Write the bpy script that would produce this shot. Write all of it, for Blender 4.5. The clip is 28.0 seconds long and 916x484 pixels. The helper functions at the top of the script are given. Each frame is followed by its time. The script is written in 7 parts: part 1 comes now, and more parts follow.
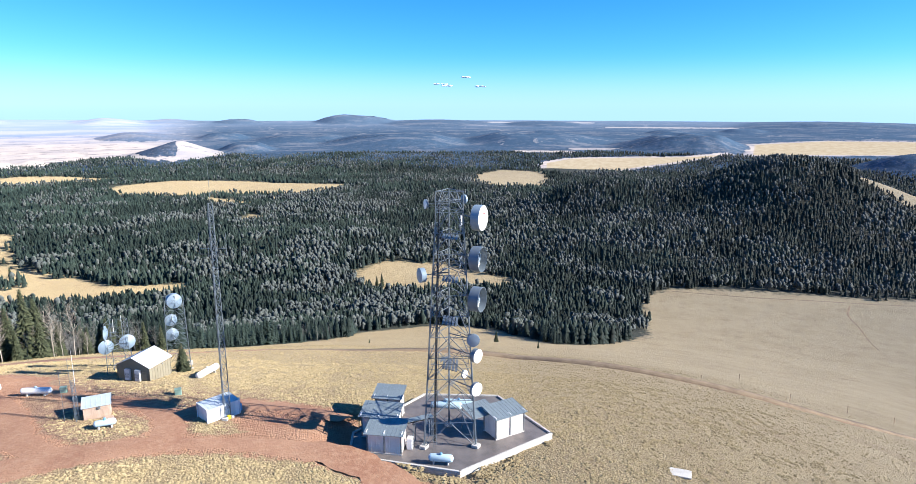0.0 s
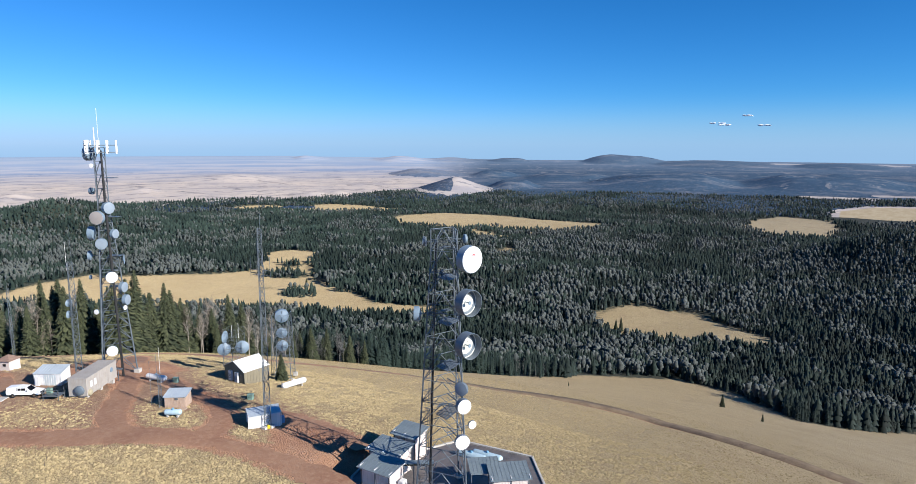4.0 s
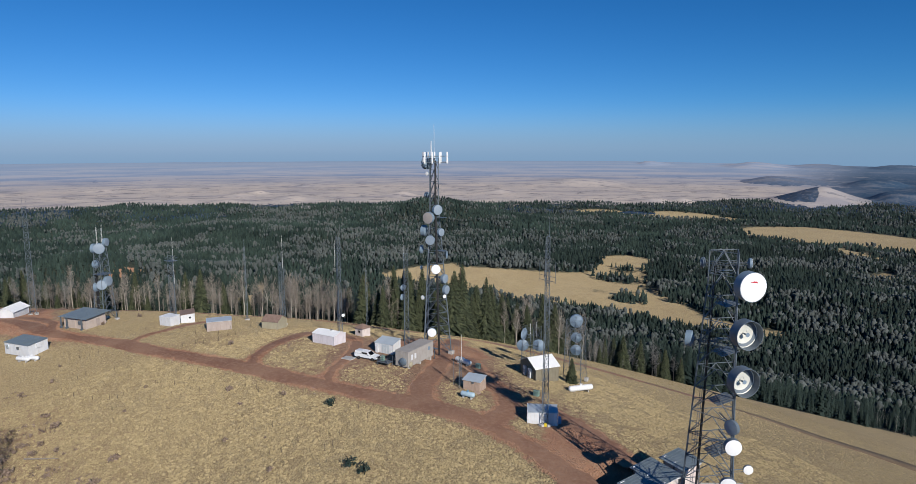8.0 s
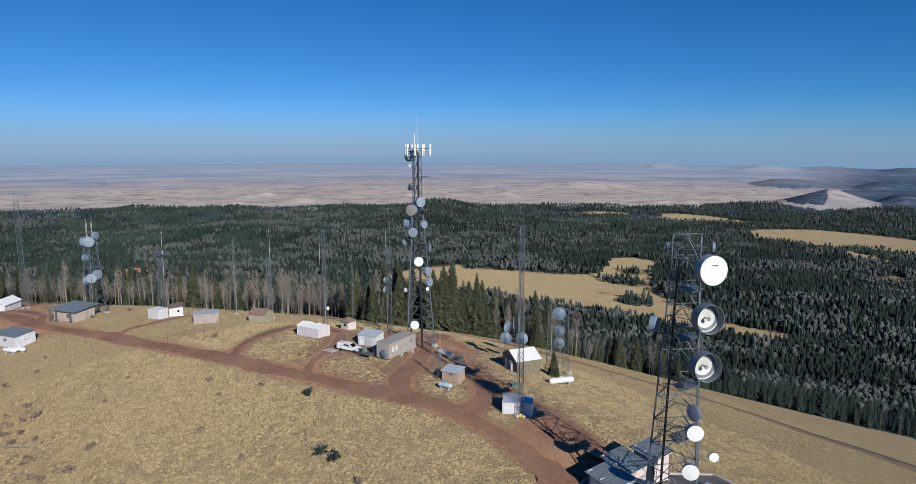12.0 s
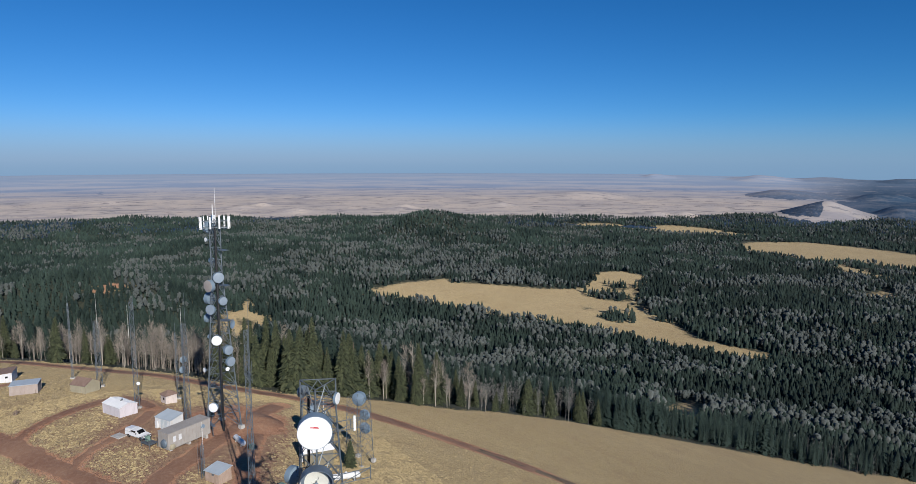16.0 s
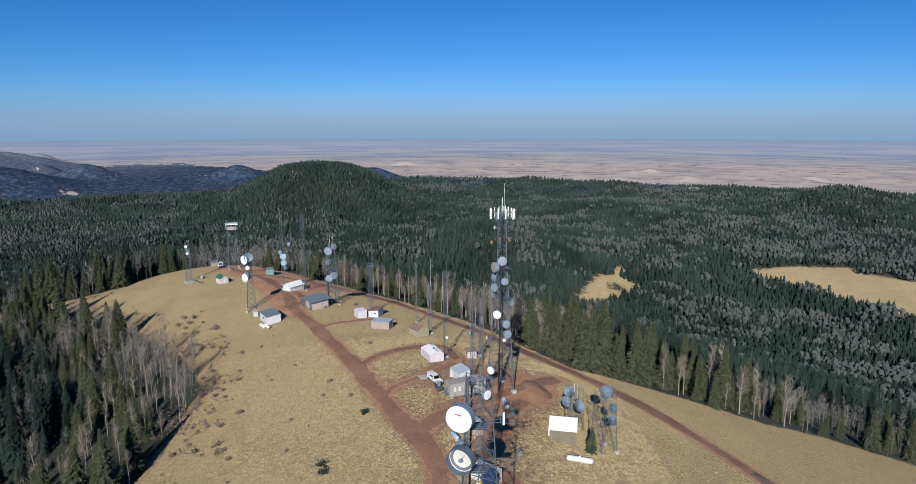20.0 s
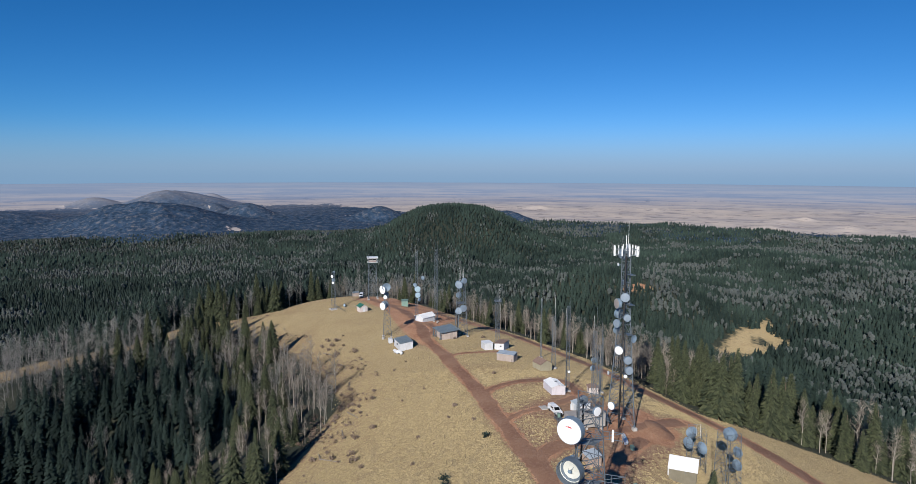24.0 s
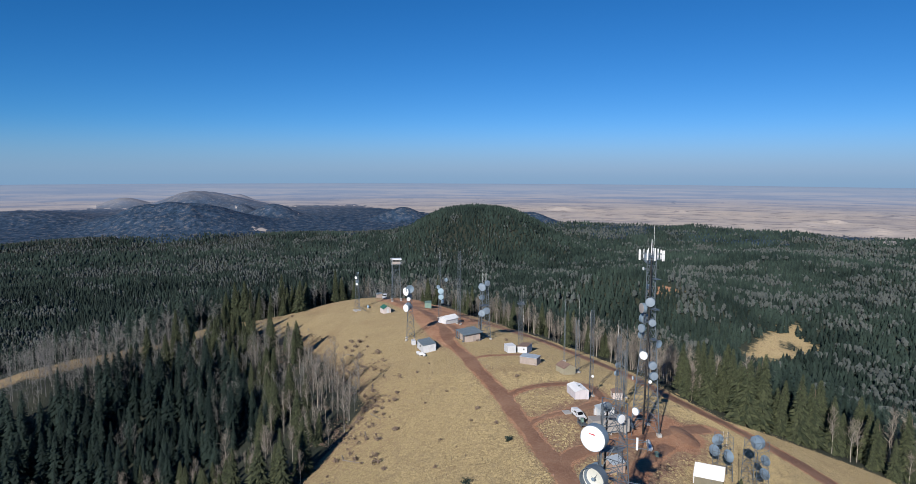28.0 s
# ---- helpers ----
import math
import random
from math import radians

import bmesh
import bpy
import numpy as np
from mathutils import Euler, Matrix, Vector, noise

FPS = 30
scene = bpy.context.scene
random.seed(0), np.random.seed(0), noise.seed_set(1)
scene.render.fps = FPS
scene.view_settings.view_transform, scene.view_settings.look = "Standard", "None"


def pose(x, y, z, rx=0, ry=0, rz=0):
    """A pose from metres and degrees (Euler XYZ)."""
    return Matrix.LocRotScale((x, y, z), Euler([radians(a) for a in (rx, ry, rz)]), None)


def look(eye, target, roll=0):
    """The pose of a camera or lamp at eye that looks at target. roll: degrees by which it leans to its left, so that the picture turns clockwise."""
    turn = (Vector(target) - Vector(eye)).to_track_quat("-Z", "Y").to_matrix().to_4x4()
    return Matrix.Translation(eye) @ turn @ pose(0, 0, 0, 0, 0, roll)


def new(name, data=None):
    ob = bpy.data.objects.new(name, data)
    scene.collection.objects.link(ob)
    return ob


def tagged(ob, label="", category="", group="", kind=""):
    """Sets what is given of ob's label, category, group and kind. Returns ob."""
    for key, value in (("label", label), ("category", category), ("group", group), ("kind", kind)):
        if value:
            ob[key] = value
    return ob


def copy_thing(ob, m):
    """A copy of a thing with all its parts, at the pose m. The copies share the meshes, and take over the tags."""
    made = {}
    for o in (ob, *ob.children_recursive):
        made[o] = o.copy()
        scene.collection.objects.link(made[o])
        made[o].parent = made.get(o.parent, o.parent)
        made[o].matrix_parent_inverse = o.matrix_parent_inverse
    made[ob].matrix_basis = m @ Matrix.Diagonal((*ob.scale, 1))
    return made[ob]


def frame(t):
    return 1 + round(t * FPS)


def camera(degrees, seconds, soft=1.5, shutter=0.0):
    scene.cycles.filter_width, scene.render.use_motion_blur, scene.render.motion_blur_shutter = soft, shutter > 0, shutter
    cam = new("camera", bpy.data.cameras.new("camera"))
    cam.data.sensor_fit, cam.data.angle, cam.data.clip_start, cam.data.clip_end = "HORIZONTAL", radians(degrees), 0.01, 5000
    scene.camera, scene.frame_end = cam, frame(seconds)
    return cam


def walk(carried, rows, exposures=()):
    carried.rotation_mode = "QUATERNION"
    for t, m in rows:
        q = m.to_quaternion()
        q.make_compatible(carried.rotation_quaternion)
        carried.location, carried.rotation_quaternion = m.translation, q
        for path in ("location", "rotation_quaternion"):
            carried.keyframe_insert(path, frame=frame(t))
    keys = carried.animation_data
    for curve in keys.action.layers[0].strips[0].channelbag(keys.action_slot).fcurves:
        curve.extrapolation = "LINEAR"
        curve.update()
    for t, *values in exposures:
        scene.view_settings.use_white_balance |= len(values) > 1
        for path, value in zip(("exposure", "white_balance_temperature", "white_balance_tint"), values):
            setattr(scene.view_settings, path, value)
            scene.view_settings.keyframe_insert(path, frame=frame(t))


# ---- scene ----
cam = camera(71.28, 28.0, 0.5)
PATH = [
    (0.0, -0.00, -73.50, 42.70, 77.88, -0.03, -0.04),
    (0.5, 2.85, -72.53, 42.59, 77.86, -0.03, 1.18),
    (1.0, 6.05, -71.68, 42.51, 77.92, 0.02, 1.84),
    (1.5, 9.46, -70.47, 42.19, 81.15, 0.20, 3.33),
    (2.0, 13.22, -69.44, 42.14, 81.18, 0.21, 4.82),
    (2.5, 17.05, -67.97, 41.95, 81.19, 0.28, 5.91),
    (4.5, 32.65, -62.84, 42.46, 81.33, -0.23, 27.27),
    (5.0, 34.78, -61.93, 42.63, 81.40, -0.16, 27.91),
    (5.5, 35.63, -61.70, 42.92, 81.51, 0.10, 45.33),
    (6.0, 35.96, -60.61, 42.96, 81.61, 0.13, 52.01),
    (6.5, 35.92, -60.38, 43.03, 81.67, 0.10, 52.54),
    (7.0, 35.85, -60.31, 43.17, 81.71, 0.08, 52.97),
    (7.5, 35.83, -60.34, 43.25, 81.74, 0.09, 53.29),
    (8.0, 35.76, -60.33, 43.36, 81.77, 0.08, 53.61),
    (8.5, 35.71, -60.44, 43.43, 81.81, 0.08, 53.89),
    (9.0, 35.72, -60.43, 43.57, 81.83, 0.08, 53.68),
    (9.5, 35.68, -60.71, 43.79, 81.84, 0.10, 52.94),
    (10.0, 35.65, -61.11, 43.92, 81.88, 0.10, 53.09),
    (10.5, 35.95, -60.93, 43.48, 81.92, 0.12, 53.43),
    (11.0, 36.55, -60.17, 42.24, 81.97, 0.07, 53.70),
    (11.5, 37.47, -58.64, 41.19, 81.96, 0.04, 53.94),
    (12.0, 38.68, -56.36, 41.34, 81.99, 0.04, 54.31),
    (12.5, 40.24, -53.11, 42.67, 82.05, 0.10, 55.48),
    (13.0, 42.08, -49.21, 44.56, 82.08, 0.07, 56.77),
    (13.5, 44.29, -45.03, 46.55, 82.07, -0.12, 51.48),
    (15.5, 50.89, -24.06, 51.39, 82.66, -0.06, 53.69),
    (16.0, 53.57, -20.28, 53.32, 82.74, -0.04, 54.54),
    (16.5, 57.27, -16.86, 55.94, 82.82, -0.06, 54.21),
    (17.0, 60.50, -14.24, 58.94, 82.42, 0.18, 66.92),
    (17.5, 62.71, -9.86, 59.96, 82.43, 0.06, 68.99),
    (18.0, 64.53, -6.48, 60.53, 79.42, -0.03, 73.48),
    (18.5, 65.25, -4.17, 60.67, 79.45, -0.02, 78.20),
    (19.0, 65.62, -2.48, 60.64, 79.54, 0.05, 87.19),
    (19.5, 65.77, -1.59, 60.55, 79.55, -0.01, 88.03),
    (20.0, 66.40, -1.15, 60.51, 79.62, 0.02, 88.65),
    (20.5, 67.70, -0.76, 60.49, 79.67, 0.01, 88.96),
    (22.5, 74.18, 0.90, 59.52, 79.89, 0.01, 94.68),
    (23.0, 74.40, 0.89, 59.35, 83.50, -0.20, 99.07),
    (23.5, 74.38, 0.88, 59.44, 83.50, -0.20, 100.19),
    (24.0, 74.47, 0.70, 59.54, 83.50, -0.19, 100.58),
    (24.5, 74.48, 0.57, 59.60, 83.50, -0.18, 100.83),
    (25.0, 74.30, 0.57, 59.61, 83.51, -0.17, 101.16),
    (25.5, 74.25, 0.59, 59.68, 83.49, -0.15, 101.41),
    (26.0, 74.23, 0.67, 59.74, 83.50, -0.22, 101.65),
    (26.5, 74.15, 0.71, 59.78, 83.53, -0.10, 101.92),
    (27.0, 74.34, 0.68, 59.85, 83.55, -0.19, 102.20),
    (27.5, 74.33, 0.65, 59.88, 83.57, -0.20, 102.44),
    (28.0, 74.38, 0.66, 60.01, 83.58, -0.22, 102.69),
]
walk(cam, [(t, pose(x, y, z, rx, ry, rz)) for t, x, y, z, rx, ry, rz in PATH],
     [(0, 1.42), (1, 1.08), (1.5, 1.1), (2.5, 1.06), (4.5, .5), (5, .4), (5.6, .34), (6.2, .28), (7, .02), (8, -.09), (13, -.1), (16, -.06), (18, -.02), (23, 0), (28, 0)])
# ---------------------------------------------------------------- world and sun
SUN_AZ, SUN_EL = -10.0, 26.6          # degrees: heading of the sun in the plan, height
HAZE, HAZE_THICK = (2.38, 3.95, 6.15), 0.85
world = bpy.data.worlds.new("sky")
scene.world = world
world.use_nodes = True
wn = world.node_tree.nodes
sky = wn.new("ShaderNodeTexSky")
sky.sky_type = "NISHITA"
sky.sun_disc = False
sky.sun_elevation = radians(SUN_EL)
sky.sun_rotation = radians(90 - SUN_AZ)
sky.altitude = 3000
sky.air_density, sky.dust_density, sky.ozone_density = 1.0, 0.3, 3.0
# deepen the clear high-altitude blue, channel by channel
cut, joined = wn.new("ShaderNodeSeparateColor"), wn.new("ShaderNodeCombineColor")
world.node_tree.links.new(sky.outputs[0], cut.inputs[0])
for k, (power, gain) in enumerate(((1.7, 0.104), (1.06, 0.565), (1.0, 1.0))):
    up, mul = wn.new("ShaderNodeMath"), wn.new("ShaderNodeMath")
    up.operation, mul.operation = "POWER", "MULTIPLY"
    up.inputs[1].default_value, mul.inputs[1].default_value = power, gain
    world.node_tree.links.new(cut.outputs[k], up.inputs[0])
    world.node_tree.links.new(up.outputs[0], mul.inputs[0])
    world.node_tree.links.new(mul.outputs[0], joined.inputs[k])
# a band of smoke-grey haze low over the horizon, thinning upwards
aim, rise, low_air = wn.new("ShaderNodeTexCoord"), wn.new("ShaderNodeSeparateXYZ"), wn.new("ShaderNodeMapRange")
world.node_tree.links.new(aim.outputs["Generated"], rise.inputs[0])
world.node_tree.links.new(rise.outputs["Z"], low_air.inputs["Value"])
low_air.interpolation_type = "SMOOTHERSTEP"
for k, v in enumerate((-0.03, 0.085, HAZE_THICK, 0.0)):
    low_air.inputs[k + 1].default_value = v
haze = wn.new("ShaderNodeMix")
haze.data_type = "RGBA"
world.node_tree.links.new(low_air.outputs[0], haze.inputs[0])
world.node_tree.links.new(joined.outputs[0], haze.inputs[6])
haze.inputs[7].default_value = (*HAZE, 1)
world.node_tree.links.new(haze.outputs[2], wn["Background"].inputs[0])
wn["Background"].inputs[1].default_value = 0.088
sun = new("sun", bpy.data.lights.new("sun", "SUN"))
sun.data.energy, sun.data.angle, sun.data.color = 5.0, radians(0.5), (1.0, 0.95, 0.87)
sa, se = radians(SUN_AZ), radians(SUN_EL)
sun.matrix_world = look((0, 0, 200), (-math.cos(sa) * math.cos(se) * 10, -math.sin(sa) * math.cos(se) * 10, 200 - math.sin(se) * 10))


# ---------------------------------------------------------------- materials
def nodes_of(name):
    m = bpy.data.materials.new(name)
    m.use_nodes = True
    nt = m.node_tree
    return m, nt, nt.nodes["Principled BSDF"]


def node(nt, kind, **sets):
    n = nt.nodes.new(kind)
    for k, v in sets.items():
        n.inputs[k].default_value = v
    return n


def noise_tex(nt, vec, scale, detail=4.0, rough=0.55):
    n = node(nt, "ShaderNodeTexNoise", Scale=scale, Detail=detail, Roughness=rough)
    if vec is not None:
        nt.links.new(vec, n.inputs["Vector"])
    return n.outputs["Fac"]


def ramp(nt, fac, lo, hi):
    n = node(nt, "ShaderNodeMapRange")
    n.inputs["From Min"].default_value, n.inputs["From Max"].default_value = lo, hi
    nt.links.new(fac, n.inputs["Value"])
    return n.outputs["Result"]


def mix(nt, fac, a, b):
    n = nt.nodes.new("ShaderNodeMix")
    n.data_type = "RGBA"
    for sock, v in ((n.inputs[0], fac), (n.inputs[6], a), (n.inputs[7], b)):
        if hasattr(v, "is_linked"):
            nt.links.new(v, sock)
        elif isinstance(v, (int, float)):
            sock.default_value = v
        else:
            sock.default_value = (*v, 1)
    return n.outputs[2]


def calc(nt, op, a, b=0.0):
    n = nt.nodes.new("ShaderNodeMath")
    n.operation = op
    for sock, v in ((n.inputs[0], a), (n.inputs[1], b)):
        if hasattr(v, "is_linked"):
            nt.links.new(v, sock)
        else:
            sock.default_value = v
    return n.outputs[0]


def bump_of(nt, bsdf, fac, strength, dist):
    b = node(nt, "ShaderNodeBump", Strength=strength, Distance=dist)
    nt.links.new(fac, b.inputs["Height"])
    nt.links.new(b.outputs[0], bsdf.inputs["Normal"])


def surface(name, c1, c2, scale=1.5, rough=0.6, metal=0.0, bump=0.0, stain=None, grain=18.0):
    """A worn paint, metal, wood or concrete: two tones at two scales, with faint stains."""
    m, nt, bs = nodes_of(name)
    pos = nt.nodes.new("ShaderNodeTexCoord").outputs["Object"]
    big, fine = noise_tex(nt, pos, scale), noise_tex(nt, pos, grain, 3)
    fac = ramp(nt, calc(nt, "ADD", calc(nt, "MULTIPLY", big, 0.65), calc(nt, "MULTIPLY", fine, 0.35)), 0.36, 0.64)
    col = mix(nt, fac, c1, c2)
    if stain:
        sp = nt.nodes.new("ShaderNodeMapping")
        sp.inputs["Scale"].default_value = (3.0, 3.0, 0.35)
        nt.links.new(pos, sp.inputs["Vector"])
        col = mix(nt, calc(nt, "MULTIPLY", ramp(nt, noise_tex(nt, sp.outputs[0], 1.6, 5), 0.52, 0.75), 0.7), col, stain)
    nt.links.new(col, bs.inputs["Base Color"])
    bs.inputs["Roughness"].default_value, bs.inputs["Metallic"].default_value = rough, metal
    nt.links.new(ramp(nt, fine, -0.6, 1.6) if rough > 0.9 else calc(nt, "ADD", calc(nt, "MULTIPLY", fine, 0.2), rough - 0.1), bs.inputs["Roughness"])
    if bump:
        bump_of(nt, bs, fine, bump, 0.02)
    return m


GALV = surface("galvanised_steel", (0.10, 0.125, 0.15), (0.17, 0.2, 0.23), 0.8, 0.5, 0.35)
DARKSTEEL = surface("weathered_steel", (0.12, 0.13, 0.14), (0.2, 0.21, 0.22), 0.8, 0.55, 0.4)
BLACK = surface("black_cable", (0.012, 0.012, 0.013), (0.03, 0.03, 0.03), 2, 0.6)
DISHGREY = surface("dish_grey", (0.15, 0.21, 0.275), (0.21, 0.28, 0.35), 0.5, 0.5)
DISHDARK = surface("dish_shroud_blue_grey", (0.10, 0.13, 0.16), (0.14, 0.175, 0.215), 0.7, 0.5)
REFLECTOR = surface("dish_reflector", (0.55, 0.55, 0.5), (0.68, 0.68, 0.62), 0.7, 0.45)
WHITE = surface("white_radome", (0.78, 0.79, 0.8), (0.85, 0.85, 0.85), 0.6, 0.45)
TAUPERADOME = surface("taupe_radome", (0.3, 0.27, 0.26), (0.36, 0.33, 0.31), 0.6, 0.5)
GREYRADOME = surface("grey_radome", (0.20, 0.25, 0.31), (0.26, 0.315, 0.375), 0.6, 0.5)
WHITEPAINT = surface("white_painted_metal", (0.6, 0.61, 0.63), (0.7, 0.7, 0.71), 0.8, 0.5, 0, 0.05, (0.5, 0.45, 0.4))
TANKWHITE = surface("tank_white", (0.72, 0.73, 0.74), (0.82, 0.82, 0.82), 0.8, 0.35, 0, 0, (0.55, 0.5, 0.44))
TANKBLUE = surface("tank_pale_blue", (0.36, 0.5, 0.58), (0.44, 0.57, 0.65), 0.8, 0.4)
TANKDOME = surface("tank_dome_blue", (0.1, 0.25, 0.4), (0.14, 0.3, 0.45), 1, 0.4)
METALROOF = surface("blue_grey_metal_roof", (0.20, 0.25, 0.27), (0.27, 0.32, 0.34), 0.6, 0.4, 0.3, 0.0, (0.16, 0.17, 0.17))
PALEROOF = surface("pale_metal_roof", (0.48, 0.54, 0.58), (0.56, 0.62, 0.66), 0.6, 0.42, 0.2)
WHITEROOF = surface("white_metal_roof", (0.8, 0.8, 0.8), (0.87, 0.87, 0.87), 0.6, 0.4)
PINKWALL = surface("pale_pink_panel", (0.62, 0.53, 0.5), (0.7, 0.62, 0.58), 0.7, 0.7, 0, 0.1, (0.45, 0.36, 0.31))
LILACWALL = surface("pale_lilac_panel", (0.62, 0.57, 0.6), (0.7, 0.65, 0.68), 0.7, 0.65, 0, 0.08, (0.5, 0.45, 0.45))
BLOCKWALL = surface("tan_block", (0.42, 0.345, 0.3), (0.5, 0.42, 0.365), 0.8, 0.85, 0, 0.3, (0.4, 0.3, 0.25))
BEIGE = surface("beige_aggregate", (0.32, 0.295, 0.27), (0.4, 0.37, 0.34), 0.7, 0.85, 0, 0.3, (0.3, 0.25, 0.22))
TANWALL = surface("tan_siding", (0.17, 0.15, 0.105), (0.22, 0.195, 0.14), 0.7, 0.75, 0, 0.1, (0.24, 0.2, 0.13))
TAUPEWALL = surface("taupe_siding", (0.34, 0.28, 0.25), (0.42, 0.35, 0.31), 0.7, 0.8, 0, 0.2, (0.26, 0.21, 0.18))
OLIVEWALL = surface("khaki_plywood", (0.33, 0.29, 0.2), (0.4, 0.36, 0.26), 0.7, 0.8, 0, 0.15, (0.26, 0.22, 0.15))
WOOD = surface("weathered_boards", (0.38, 0.275, 0.21), (0.48, 0.36, 0.285), 1.2, 0.8, 0, 0.3, (0.3, 0.2, 0.14))
BROWNROOF = surface("brown_shingle", (0.2, 0.13, 0.1), (0.28, 0.19, 0.15), 2.0, 0.9, 0, 0.4)
GREENROOF = surface("green_metal_roof", (0.03, 0.14, 0.1), (0.05, 0.19, 0.14), 0.8, 0.45, 0.1)
GREENBOX = surface("green_cabinet", (0.16, 0.26, 0.22), (0.21, 0.32, 0.27), 0.8, 0.6, 0, 0, (0.2, 0.2, 0.16))
CONCRETE = surface("concrete", (0.4, 0.38, 0.36), (0.52, 0.5, 0.47), 1.0, 0.9, 0, 0.3, (0.3, 0.27, 0.24))
GRAVEL = surface("dark_gravel", (0.08, 0.075, 0.075), (0.17, 0.155, 0.15), 0.5, 0.95, 0, 0.8, (0.22, 0.15, 0.12), 9.0)
DARKGLASS = surface("dark_window", (0.01, 0.012, 0.015), (0.02, 0.022, 0.025), 1, 0.12)
BLUEDOOR = surface("blue_grey_door", (0.25, 0.36, 0.44), (0.3, 0.42, 0.5), 1, 0.5)
REDPAINT = surface("red_mark", (0.5, 0.03, 0.05), (0.6, 0.05, 0.07), 2, 0.5)
YELLOW = surface("yellow_plastic", (0.6, 0.45, 0.02), (0.7, 0.52, 0.03), 2, 0.5)
RUBBER = surface("tyre_rubber", (0.012, 0.012, 0.012), (0.03, 0.03, 0.03), 3, 0.85)
CARWHITE = surface("white_car_paint", (0.74, 0.75, 0.76), (0.8, 0.8, 0.8), 0.6, 0.25)
CHROME = surface("chrome", (0.6, 0.6, 0.6), (0.7, 0.7, 0.7), 1, 0.2, 1.0)


def dirt_colour(nt, pos):
    a = mix(nt, ramp(nt, noise_tex(nt, pos, 0.12, 5), 0.38, 0.62), (0.235, 0.114, 0.068), (0.32, 0.178, 0.108))
    b = mix(nt, calc(nt, "MULTIPLY", ramp(nt, noise_tex(nt, pos, 1.4, 5), 0.45, 0.7), 0.6), a, (0.36, 0.225, 0.145))
    return mix(nt, calc(nt, "MULTIPLY", ramp(nt, noise_tex(nt, pos, 7.0, 2), 0.58, 0.72), 0.5), b, (0.15, 0.075, 0.055))


def make_track():
    m, nt, bs = nodes_of("brown_track_dirt")
    pos = nt.nodes.new("ShaderNodeNewGeometry").outputs["Position"]
    # brown soil, darkened with the cut bank's shade in the colour
    c = mix(nt, ramp(nt, noise_tex(nt, pos, 0.3, 5), 0.38, 0.62), (0.13, 0.09, 0.056), (0.195, 0.14, 0.088))
    c = mix(nt, calc(nt, "MULTIPLY", ramp(nt, noise_tex(nt, pos, 2.5, 4), 0.5, 0.7), 0.5), c, (0.28, 0.2, 0.13))
    nt.links.new(c, bs.inputs["Base Color"])
    bs.inputs["Roughness"].default_value = 0.95
    bump_of(nt, bs, noise_tex(nt, pos, 3.0, 5), 0.5, 0.15)
    return m


def make_dirt():
    m, nt, bs = nodes_of("red_cinder_dirt")
    pos = nt.nodes.new("ShaderNodeNewGeometry").outputs["Position"]
    nt.links.new(dirt_colour(nt, pos), bs.inputs["Base Color"])
    bs.inputs["Roughness"].default_value = 0.95
    bump_of(nt, bs, noise_tex(nt, pos, 3.0, 5), 0.5, 0.15)
    return m


